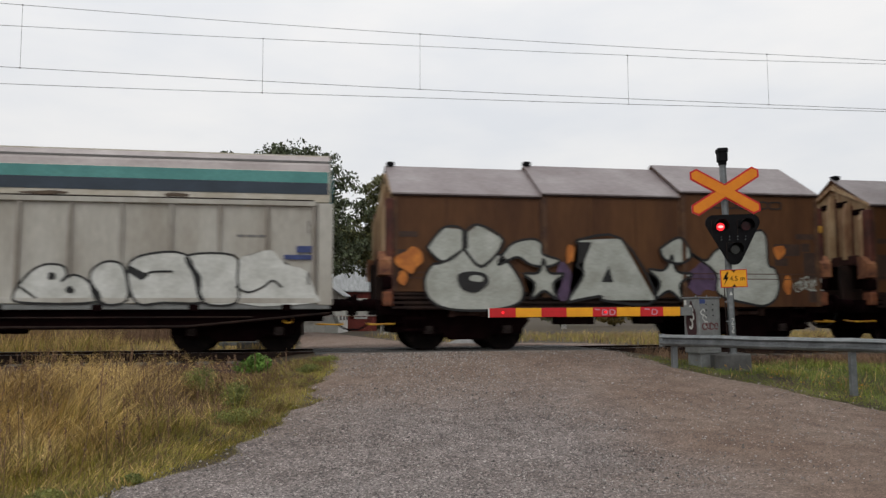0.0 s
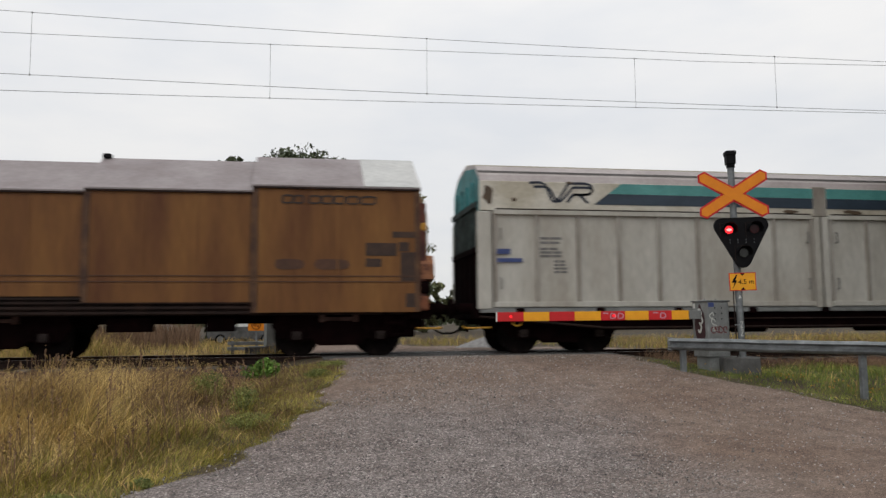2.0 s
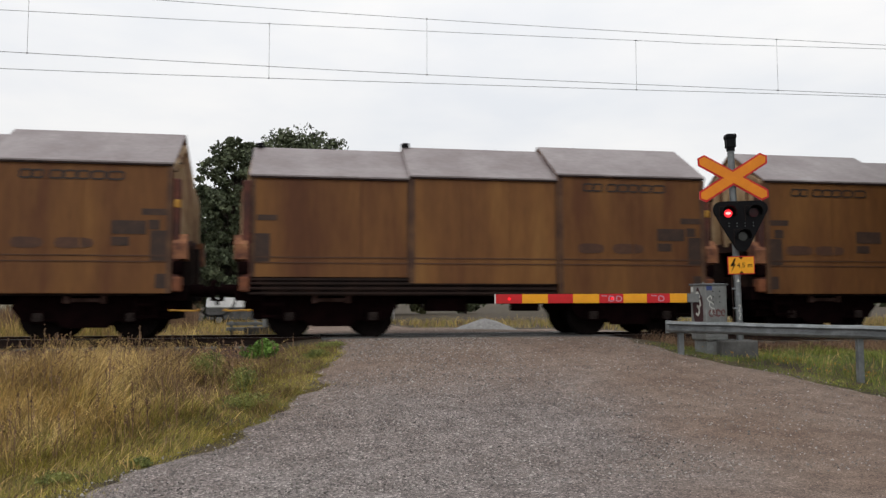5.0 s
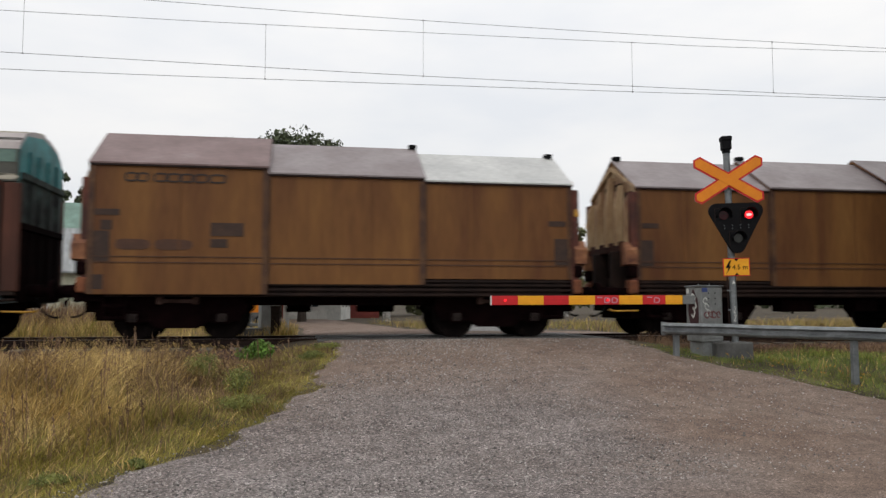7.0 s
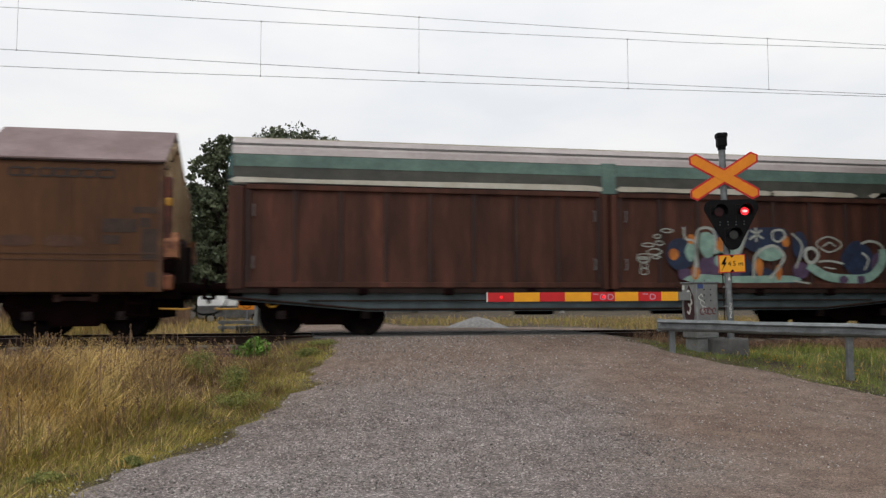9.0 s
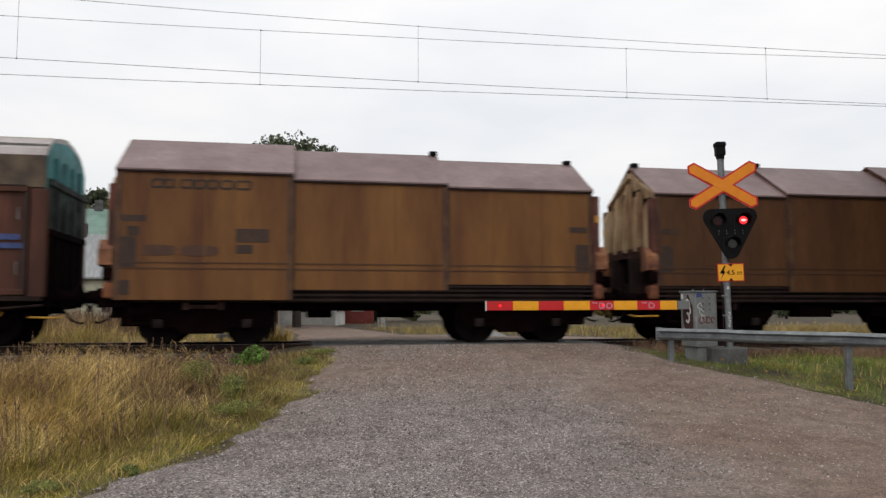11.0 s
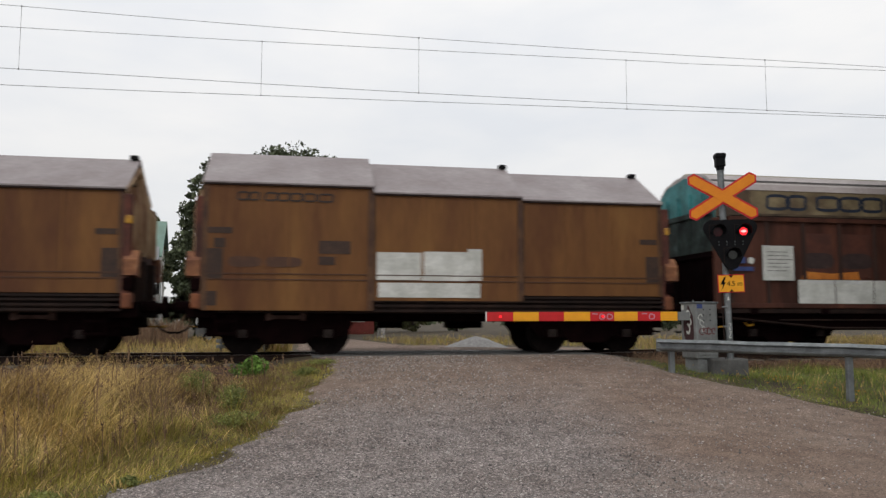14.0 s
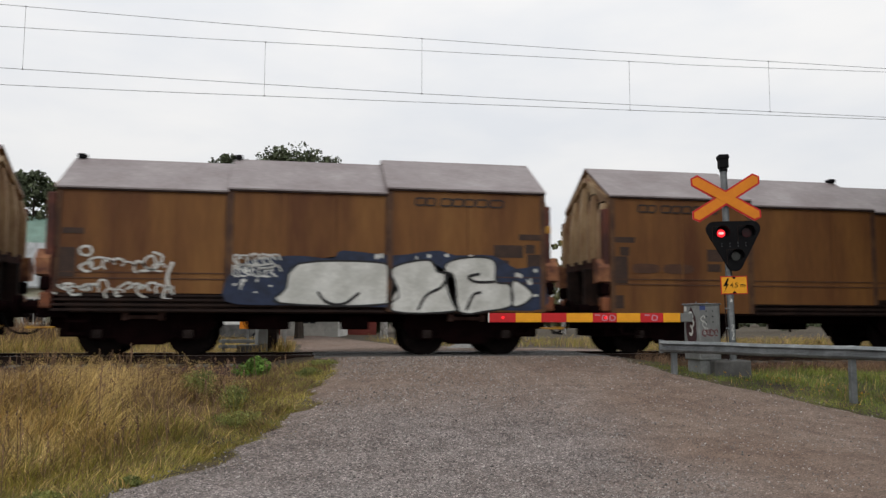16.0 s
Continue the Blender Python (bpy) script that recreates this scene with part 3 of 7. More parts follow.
WHEELSET = wheelset_mesh()
SIDE_FRAME, BOLSTER, AXLE_CAP = bogie_meshes()
bm = BM()
for xx in (-0.36, 0.36):
    box(bm, xx - 0.06, xx + 0.06, -1.20, -1.05, 0.74, 0.90, 0.015)
box(bm, -0.36, 0.36, -1.16, -1.10, 0.77, 0.85, 0.01)
BRAKE_BAR = finish("brake_bar", bm, BRAKEM)


def add_bogie(wagon, x):
    b = share("bogie", BOLSTER, wagon, pose(x, 0, 0))
    for y in (-1.02, 1.02):
        share("side_frame", SIDE_FRAME, b, pose(0, y, 0, 0, 0, 0 if y < 0 else 180))
        for dx in (-0.9, 0.9):
            share("axle_box_cover", AXLE_CAP, b, pose(dx, y, 0, 0, 0, 0 if y < 0 else 180))
    for dx in (-0.9, 0.9):
        share("wheelset", WHEELSET, b, pose(dx, 0, 0.463))


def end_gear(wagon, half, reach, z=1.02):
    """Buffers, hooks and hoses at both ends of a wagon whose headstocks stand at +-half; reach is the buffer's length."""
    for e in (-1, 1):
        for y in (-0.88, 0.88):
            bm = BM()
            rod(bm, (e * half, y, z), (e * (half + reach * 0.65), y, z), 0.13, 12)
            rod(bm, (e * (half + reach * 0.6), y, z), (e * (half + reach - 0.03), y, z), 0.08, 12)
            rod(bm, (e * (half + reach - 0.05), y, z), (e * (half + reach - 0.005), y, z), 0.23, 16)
            part("buffer", bm, SHADEBLACK, wagon)
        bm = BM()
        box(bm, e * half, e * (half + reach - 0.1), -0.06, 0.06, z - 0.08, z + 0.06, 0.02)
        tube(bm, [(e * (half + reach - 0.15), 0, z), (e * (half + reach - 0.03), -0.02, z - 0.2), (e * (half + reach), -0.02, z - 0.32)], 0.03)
        part("coupling", bm, SHADEBLACK, wagon)
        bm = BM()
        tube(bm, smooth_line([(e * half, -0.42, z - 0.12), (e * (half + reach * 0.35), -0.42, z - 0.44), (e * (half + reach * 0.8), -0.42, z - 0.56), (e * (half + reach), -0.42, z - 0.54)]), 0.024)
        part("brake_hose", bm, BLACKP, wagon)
        bm = BM()
        tube(bm, smooth_line([(e * (half - 0.35), -1.30, z - 0.42), (e * (half + 0.18), -1.28, z - 0.43), (e * (half + 0.20), -0.9, z - 0.40)]), 0.022)
        part("uncoupling_bar", bm, YELLOWP, wagon, "yellow uncoupling bar")


def hood(wagon, x0, x1, w, eave, ridge, low, paint, roofpaint, seams, label):
    """A telescopic hood: sides, gabled roof sheet with an overhang, and welded seams."""
    bm = BM()
    t = 0.05
    out = [(-w, low), (-w, eave), (0, ridge), (w, eave), (w, low)]
    inn = [(w - t, low), (w - t, eave - 0.03), (0, ridge - 0.06), (-w + t, eave - 0.03), (-w + t, low)]
    prism(bm, out + inn, x0, x1)
    h = part("hood", bm, paint, wagon, label)
    bm = BM()
    prism(bm, [(-w - 0.03, eave - 0.045), (-w - 0.03, eave), (0, ridge + 0.022), (w + 0.03, eave), (w + 0.03, eave - 0.045), (0, ridge + 0.006)], x0 - 0.015, x1 + 0.015)
    part("roof_sheet", bm, roofpaint, h)
    for s in (-1, 1):
        bm = BM()
        prism(bm, [(s * (w + 0.045), eave - 0.075), (s * (w + 0.045), eave - 0.035), (s * w, eave - 0.035), (s * w, eave - 0.075)], x0, x1)
        part("eave_rail", bm, SILL, h)
        for zz in (1.72, 1.60):
            bm = BM()
            box(bm, x0 + 0.05, x1 - 0.05, s * (w + 0.001), s * (w + 0.014), zz - 0.010, zz + 0.010)
            part("side_rib", bm, STENCIL, h)
        for q in seams:
            x = x0 + (x1 - x0) * q
            bm = BM()
            box(bm, x - 0.016, x + 0.016, s * (w - 0.01), s * (w + 0.010), 1.74, eave - 0.05)
            part("seam", bm, paint, h)
        for q in (0.016, 0.984):
            x = x0 + (x1 - x0) * q
            bm = BM()
            box(bm, x - 0.055, x + 0.055, s * (w - 0.02), s * (w + 0.022), low, eave - 0.05)
            part("edge_frame", bm, RUSTPAINT, h)
    return h


def stencil_row(bm, x, z, n, w, h, y, rng):
    for k in range(n):
        ww = w * rng.uniform(0.6, 1.0)
        plate(bm, [(x, z), (x + ww, z), (x + ww, z + h), (x, z + h)], y, 0.004)
        x += ww + 0.03


def mark_row(w, x, z, h, y, m, label, slant=0.12, stretch=1.0, turn=0):
    """The operator's mark as plain shapes, no letters: a row of slanted hollow blocks, each a part."""
    u = 0.85 * h * stretch
    t = 0.20 * h
    block = [(0.06, 0.90), (0.94, 0.90), (1.0, 0.5), (0.94, 0.10), (0.06, 0.10), (0.0, 0.5)]
    for a0, a1 in ((-0.25, 0.70), (0.84, 1.66), (2.30, 3.34), (3.52, 4.50), (4.68, 5.64), (5.92, 6.98), (7.30, 8.62)):
        bm = BM()
        stroke(bm, [(x + (a0 + (a1 - a0) * p) * u + q * h * slant, z + q * h) for p, q in block], t, y, closed=True)
        put_turned("lettering", bm, m, w, turn, label)


def coil_wagon(label, paint=HOOD, roofs=(ROOF, ROOF, ROOF)):
    """A bogie wagon with three telescopic steel hoods; the tallest hood stands at its +x end."""
    w = tagged(new("coil_wagon"), label, "freight wagon", "brown hooded wagons of the train")
    half = 5.165
    hood(w, -half, -1.70, 1.38, 3.48, 4.31, 1.30, paint, roofs[0], (0.35, 0.68), "")
    hood(w, -1.76, 1.66, 1.43, 3.54, 4.42, 1.17, paint, roofs[1], (0.34, 0.66), "")
    hood(w, 1.60, half, 1.48, 3.66, 4.54, 0.95, paint, roofs[2], (0.5,), "")
    # brake gear and step under each end
    for e in (-1, 1):
        x0, x1 = sorted((e * (half - 0.85), e * (half + 0.12)))
        bm = BM()
        box(bm, x0, x1, -1.05, 1.05, 0.58, 0.98, 0.03)
        box(bm, min(e * (half - 0.55), e * (half - 0.05)), max(e * (half - 0.55), e * (half - 0.05)), -0.95, 0.95, 0.40, 0.60, 0.03)
        part("end_gear", bm, SHADEBLACK, w)
    # ridge locks
    for x, z in ((-half + 0.12, 4.31), (-1.68, 4.42)):
        bm = BM()
        box(bm, x - 0.09, x + 0.09, -0.10, 0.10, z + 0.01, z + 0.11, 0.02)
        part("ridge_lock", bm, BLACKP, w)
    # end walls: a cream gable with upright stiffeners above, rusty gear below
    for e in (-1, 1):
        top = 3.46 if e < 0 else 3.62
        x0, x1 = sorted((e * (half - 0.05), e * (half - 0.11)))
        bm = BM()
        prism(bm, [(-1.34, 2.1), (-1.34, top), (0, top + 0.80), (1.34, top), (1.34, 2.1)], x0, x1)
        wall = part("end_wall", bm, CREAM, w, "weathered cream gable end wall")
        # the lower recess is coloured near-black to carry its shade
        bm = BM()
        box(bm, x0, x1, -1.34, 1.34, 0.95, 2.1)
        part("lower_end_wall", bm, SHADEBLACK, wall, "lower end wall with the recess shade in its colour")
        for y in (-1.20, -0.60, 0.0, 0.60, 1.20):
            bm = BM()
            pts = [(half - 0.05, 2.15), (half + 0.20, 2.15), (half + 0.19, 3.10), (half + 0.08, top + 0.42 - 0.45 * abs(y)), (half - 0.05, top + 0.42 - 0.45 * abs(y))]
            u = [bm.verts.new((e * px, y - 0.05, pz)) for px, pz in pts]
            v = [bm.verts.new((e * px, y + 0.05, pz)) for px, pz in pts]
            bm.faces.new(u)
            bm.faces.new(v[::-1])
            for k in range(5):
                bm.faces.new((u[k], v[k], v[(k + 1) % 5], u[(k + 1) % 5]))
            bmesh.ops.recalc_face_normals(bm, faces=bm.faces[:])
            part("stiffener", bm, CREAM, wall)
            for q in (-0.075, 0.075):
                bm = BM()
                box(bm, e * (half - 0.05), e * (half - 0.035), y + q - 0.03, y + q + 0.03, 2.2, top + 0.34 - 0.45 * abs(y), 0.0)
                part("rust_seam", bm, RUST, wall)
        for y in (-0.9, -0.3, 0.3, 0.9):
            bm = BM()
            box(bm, e * (half - 0.05), e * (half - 0.03), y - 0.21, y + 0.21, top + 0.22 - 0.45 * abs(y), top + 0.36 - 0.45 * abs(y), 0.0)
            part("gable_slot", bm, SHADEBLACK, wall, "dark slot under the gable beam")
        bm = BM()
        prism(bm, [(-1.36, top - 0.02), (0, top + 0.60), (1.36, top - 0.02), (1.36, top + 0.05), (0, top + 0.70), (-1.36, top + 0.05)], *sorted((e * (half - 0.06), e * (half + 0.04))))
        part("gable_beam", bm, CREAM, wall)
        bm = BM()
        box(bm, e * (half - 0.06), e * (half + 0.13), -1.42, 1.42, 2.00, 2.24, 0.02)
        part("cross_beam", bm, ENDBEAM, wall)
        for y in (-0.55, 0.55):
            bm = BM()
            box(bm, min(e * (half - 0.06), e * (half + 0.30)), max(e * (half - 0.06), e * (half + 0.30)), y - 0.08, y + 0.08, 1.0, 2.0, 0.02)
            part("lower_stiffener", bm, SILL, wall)
        # corner posts outside the hoods, with latches
        for s in (-1, 1):
            bm = BM()
            box(bm, e * (half - 0.02), e * (half + 0.14), s * 1.22, s * 1.46, 0.98, 3.34, 0.03)
            c = part("corner_post", bm, RUST, w, "rust-brown corner post")
            bm = BM()
            prism(bm, [(s * 1.20, 1.62), (s * 1.52, 1.66), (s * 1.52, 1.98), (s * 1.36, 2.18), (s * 1.20, 2.18)], *sorted((e * (half + 0.02), e * (half + 0.30))))
            part("latch_box", bm, PATCH, c)
            bm = BM()
            box(bm, e * (half + 0.0), e * (half + 0.22), s * 1.20, s * 1.50, 1.34, 1.62, 0.05)
            part("latch", bm, SHADEBLACK, c)
            bm = BM()
            box(bm, e * (half + 0.0), e * (half + 0.20), s * 1.20, s * 1.49, 0.98, 1.30, 0.04)
            part("post_foot", bm, RUSTORANGE, c)
            if s * e < 0:
                bm = BM()
                box(bm, e * (half + 0.02), e * (half + 0.15), s * 1.30, s * 1.475, 2.72, 2.90, 0.03)
                part("yellow_tag", bm, YELLOWP, c, "yellow lever tag")
    # sill with long guide rails below the shorter hoods
    bm = BM()
    box(bm, -half + 0.02, half - 0.02, -1.32, 1.32, 0.90, 1.40, 0.01)
    part("sill", bm, SILL, w, "dark brown sill")
    for s in (-1, 1):
        for z, y in ((1.255, 1.385), (1.165, 1.42), (1.06, 1.45), (0.955, 1.47)):
            bm = BM()
            box(bm, -half, 1.55, s * (y - 0.06), s * y, z - 0.03, z + 0.022, 0.006)
            part("guide_rail", bm, SILL, w)
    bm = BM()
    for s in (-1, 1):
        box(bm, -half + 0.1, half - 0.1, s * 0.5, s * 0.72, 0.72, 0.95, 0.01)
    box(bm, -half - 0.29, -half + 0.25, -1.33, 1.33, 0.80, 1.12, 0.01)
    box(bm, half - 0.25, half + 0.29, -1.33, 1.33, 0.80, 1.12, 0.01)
    part("underframe", bm, SHADEBLACK, w)
    for x in (-3.43, 3.43):
        add_bogie(w, x)
        for s in (0, 180):
            share("brake_bar", BRAKE_BAR, w, pose(x, 0, 0, 0, 0, s), "pale brake linkage bar")
    for x, a in ((-0.9, 0.45), (0.95, 0.30)):
        bm = BM()
        box(bm, x - a, x + a, -1.18, -0.72, 0.56, 0.86, 0.03)
        part("brake_box", bm, SHADEBLACK, w)
    for e in (-1, 1):                              # stepladders at the corners
        for s in (-1, 1):
            bm = BM()
            for dx in (0.30, 0.72):
                box(bm, e * (half - dx) - 0.02, e * (half - dx) + 0.02, s * 1.34 - 0.02, s * 1.34 + 0.02, 0.46, 0.95)
            for z in (0.47, 0.72):
                box(bm, e * (half - 0.28), e * (half - 0.74), s * 1.34 - 0.06, s * 1.34 + 0.06, z - 0.02, z + 0.02)
            part("step", bm, SHADEBLACK, w)
    end_gear(w, half + 0.29, PITCH_B / 2 - half - 0.29)
    # marks, the same on both sides
    for turn in (0, 180):
        mark_row(w, -4.41 if turn else 2.26, 3.27, 0.18, -1.487, LETTER, "faded dark lettering", stretch=1.45, turn=turn)
        panels = ((-5.06, 2.56, 0.50, 0.13), (-5.14, 1.62, 0.40, 0.62), (-2.76, 2.16, 0.67, 0.28), (-2.76, 1.92, 0.34, 0.18), (-5.07, 1.05, 0.22, 0.30), (-4.92, 2.26, 0.22, 0.2)) if turn else ((4.56, 2.56, 0.50, 0.13), (4.74, 1.62, 0.40, 0.62), (3.98, 2.16, 0.67, 0.28), (3.98, 1.92, 0.34, 0.18), (4.85, 1.05, 0.22, 0.30), (4.70, 2.26, 0.22, 0.2))
        for x, z, ww, hh in panels:
            bm = BM()
            plate(bm, rect(x, x + ww, z, z + hh), -1.485, 0.003)
            put_turned("marking_panel", bm, LABELM, w, turn, "dark marking panel")
        for x, z, ww, hh in ((4.60, 2.50, 0.42, 0.12), (4.74, 1.62, 0.40, 0.60)) if turn else ((-5.02, 2.50, 0.42, 0.12), (-5.14, 1.62, 0.40, 0.60)):
            bm = BM()
            plate(bm, rect(x, x + ww, z, z + hh), -1.386, 0.003)
            put_turned("marking_panel", bm, LABELM, w, turn, "dark marking panel")
        for x, ww in ((-4.60, 0.62), (-3.83, 0.68)) if turn else ((2.10, 0.55), (2.93, 0.67)):
            bm = BM()
            plate(bm, smooth_line([(x, 1.88), (x + ww / 2, 1.86), (x + ww, 1.89), (x + ww, 2.05), (x + ww / 2, 2.08), (x, 2.06)], True, 2), -1.485, 0.003)
            put_turned("stencil_field", bm, STENCIL, w, turn, "faded brown stencilled field")
    return w


def put_turned(name, bm, m, w, turn, label):
    """Side marks made for the -y side; turned by 180 degrees they stand on the +y side."""
    ob = part(name, bm, m, w, label)
    ob.matrix_local = pose(0, 0, 0, 0, 0, turn)
    return ob


def rect(x0, x1, z0, z1):
    return [(x0, z0), (x1, z0), (x1, z1), (x0, z1)]


def blob(cx, cz, rx, rz, n=9, seed=0, k=0.18):
    r = random.Random(seed)
    return smooth_line([(cx + rx * (1 + r.uniform(-k, k)) * math.cos(2 * math.pi * i / n), cz + rz * (1 + r.uniform(-k, k)) * math.sin(2 * math.pi * i / n)) for i in range(n)], True, 3)


def paint_letters(w, letters, y, fill, line, label, width=0.055, k=3):
    """Filled closed shapes, each with a dark outline."""
    for n, pts in enumerate(letters):
        bm = BM()
        plate(bm, smooth_line(pts, True, k) if k else pts, y, 0.004)
        ob = part("graffiti_letter", bm, fill, w, label)
        bm = BM()
        stroke(bm, pts, width, y - 0.001 * n, 0.008, True) if k else stroke(bm, pts + pts[:1], width, y - 0.001 * n, 0.008)
        part("outline", bm, line, ob)


def sliding_wall_wagon(label, body, band, roofm, sole, end, strap):
    """A long bogie van with two sliding walls between end posts and a middle post."""
    w = tagged(new("sliding_wall_wagon"), label, "freight wagon")
    half, wd = 8.393, 1.45
    rib = WHITERIB if body is WHITEV else BROWNRIB
    bm = BM()
    roofp = [(-wd, 3.86), (-wd + 0.06, 4.02), (-1.05, 4.27), (-0.5, 4.41), (0, 4.445), (0.5, 4.41), (1.05, 4.27), (wd - 0.06, 4.02), (wd, 3.86)]
    prism(bm, roofp, -half, half)
    roof = part("roof", bm, roofm, w, "dusty curved roof")
    bm = BM()
    box(bm, -half, half, -0.12, 0.12, 4.42, 4.475, 0.01)
    part("ridge_cap", bm, CREAMB, roof)
    for yy, zz in ((-1.30, 4.105), (-0.92, 4.305), (0.92, 4.305), (1.30, 4.105)):
        bm = BM()
        box(bm, -half, half, yy - 0.018, yy + 0.018, zz - 0.02, zz + 0.022)
        part("roof_seam", bm, GREYTEXT if abs(yy) > 1 else CREAMB, roof)
    bm = BM()
    box(bm, -half + 0.02, half - 0.02, -wd + 0.10, wd - 0.10, 0.95, 3.86)
    part("core", bm, body, w)
    for s in (-1, 1):
        for x0, x1 in ((-half + 0.30, -0.22), (0.22, half - 0.30)):
            bm = BM()
            box(bm, x0, x1, s * (wd - 0.10), s * (wd - 0.02), 1.06, 3.20, 0.01)
            wall = part("sliding_wall", bm, body, w)
            n = 8
            for k in range(n + 1):
                x = x0 + 0.04 + (x1 - x0 - 0.08) * k / n
                bm = BM()
                box(bm, x - 0.04, x + 0.04, s * (wd - 0.03), s * (wd + 0.04), 1.16, 3.12, 0.012)
                part("upright_rib", bm, rib, wall)
            for z0, z1 in ((1.04, 1.16), (3.11, 3.22)):
                bm = BM()
                box(bm, x0, x1, s * (wd - 0.03), s * (wd + 0.055), z0, z1, 0.012)
                part("wall_rail", bm, body, wall)
            for x in (x0 + 0.16, x1 - 0.16):
                for z in (1.45, 2.55):
                    bm = BM()
                    tube(bm, [(x, s * (wd + 0.03), z), (x, s * (wd + 0.09), z), (x, s * (wd + 0.09), z + 0.24), (x, s * (wd + 0.03), z + 0.24)], 0.016)
                    part("handle", bm, GREYTEXT, wall)
            # a dark strip stands in for the shadow along the wall top
            bm = BM()
            box(bm, x0 + 0.05, x1 - 0.05, s * (wd - 0.02), s * (wd + 0.058), 3.222, 3.245)
            part("shadow_gap", bm, SILL, wall, "dark strip drawn as the shadow line above the wall")
        bm = BM()
        box(bm, -half, half, s * (wd - 0.10), s * (wd + 0.02), 3.20, 3.87, 0.012)
        part("upper_band", bm, band, w)
        for x0, x1 in ((-half - 0.06, -half + 0.26), (-0.20, -0.04), (0.04, 0.20), (half - 0.26, half + 0.06)):
            bm = BM()
            box(bm, x0, x1, s * (wd - 0.10), s * (wd + 0.045), 1.0, 3.18, 0.02)
            part("post", bm, body, w)
        bm = BM()
        box(bm, -0.17, 0.17, s * (wd - 0.05), s * (wd + 0.032), 3.19, 3.90, 0.01)
        part("middle_strap", bm, strap, w)
        bm = BM()
        box(bm, -half, half, s * (wd - 0.14), s * (wd + 0.03), 0.92, 1.03, 0.01)
        part("sill", bm, SILL if body is not WHITEV else GREYBOX, w)
        for k in range(9):
            x = -half + 0.9 + k * (2 * half - 1.8) / 8
            bm = BM()
            box(bm, x - 0.10, x + 0.10, s * (wd - 0.10), s * (wd + 0.07), 0.88, 1.02, 0.02)
            part("roller_box", bm, SHADEBLACK, w)
        bm = BM()                                  # sole bar that deepens between the bogies
        pts = [(-half, 0.92), (-half, 0.78), (-half + 2.9, 0.52), (half - 2.9, 0.52), (half, 0.78), (half, 0.92)]
        a = [bm.verts.new((x, s * (wd - 0.20), z)) for x, z in pts]
        b = [bm.verts.new((x, s * (wd - 0.10), z)) for x, z in pts]
        bm.faces.new(a)
        bm.faces.new(b[::-1])
        for i in range(6):
            bm.faces.new((a[i], b[i], b[(i + 1) % 6], a[(i + 1) % 6]))
        part("sole_bar", bm, sole, w)
        bm = BM()
        tube(bm, [(-half, s * (wd - 0.04), 0.84), (-half + 2.9, s * (wd - 0.04), 0.57), (half - 2.9, s * (wd - 0.04), 0.57), (half, s * (wd - 0.04), 0.84)], 0.028)
        tube(bm, [(-half + 1.6, s * (wd - 0.04), 0.76), (half - 1.6, s * (wd - 0.04), 0.76)], 0.02)
        part("truss_rod", bm, SILL, w)
    for e in (-1, 1):
        bm = BM()
        x0, x1 = sorted((e * (half - 0.03), e * (half + 0.02)))
        prism(bm, [(-wd + 0.03, 1.0), (-wd + 0.03, 3.9), (-1.0, 4.22), (0, 4.36), (1.0, 4.22), (wd - 0.03, 3.9), (wd - 0.03, 1.0)], x0, x1)
        ew = part("end_wall", bm, end, w, "turquoise ribbed end wall")
        for y in (-0.9, -0.3, 0.3, 0.9):
            for z0, z1, m in ((1.05, 2.24, SHADEBLACK), (2.40, 3.26, ENDGREY), (3.42, 3.9, end)):
                bm = BM()
                box(bm, e * half, e * (half + 0.085), y - 0.05, y + 0.05, z0, z1, 0.015)
                part("end_rib", bm, m, ew)
        for z, m in ((2.32, SHADEBLACK), (3.34, ENDGREY)):
            bm = BM()
            box(bm, e * half, e * (half + 0.10), -1.38, 1.38, z - 0.07, z + 0.07, 0.015)
            part("end_beam", bm, m, ew)
        # a near-black sheet covers the lower part of the end wall
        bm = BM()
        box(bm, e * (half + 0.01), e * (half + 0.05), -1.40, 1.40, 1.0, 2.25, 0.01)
        part("sooty_end_sheet", bm, SHADEBLACK, ew, "near-black lower end sheet")
        bm = BM()
        box(bm, e * (half + 0.01), e * (half + 0.05), -1.40, 1.40, 2.254, 3.27, 0.01)
        part("dirty_end_sheet", bm, ENDGREY, ew, "dirty grey-green end sheet")
    bm = BM()
    for s in (-1, 1):
        box(bm, -half + 0.1, half - 0.1, s * 0.4, s * 0.62, 0.66, 0.95)
    box(bm, -half, half, -1.25, 1.25, 0.90, 0.97)
    for e in (-1, 1):
        box(bm, e * (half + 0.08), e * (half - 0.25), -1.35, 1.35, 0.80, 1.14, 0.01)
    part("underframe", bm, SHADEBLACK, w)
    for x in (-half + 1.95, half - 1.95):
        add_bogie(w, x)
    for x in (-1.6, 1.8):
        bm = BM()
        rod(bm, (x - 0.45, -0.75, 0.60), (x + 0.45, -0.75, 0.60), 0.17, 14)
        part("air_tank", bm, SHADEBLACK, w)
    for e in (-1, 1):
        bm = BM()
        tube(bm, [(e * (half - 0.86) + 0.10 * math.cos(a), -1.33, 0.70 + 0.07 * math.sin(a)) for a in np.linspace(0, 6.28, 13)], 0.022)
        part("tow_ring", bm, YELLOWP, w, "yellow towing ring")
    end_gear(w, half + 0.08, PITCH_H / 2 - half - 0.08)
    return w


def side_shapes(w, name, shapes, m, y, label=""):
    for p in shapes:
        bm = BM()
        plate(bm, p, y, 0.005)
        ob = part(name, bm, m, w, label)
    return ob


TRAIN = []


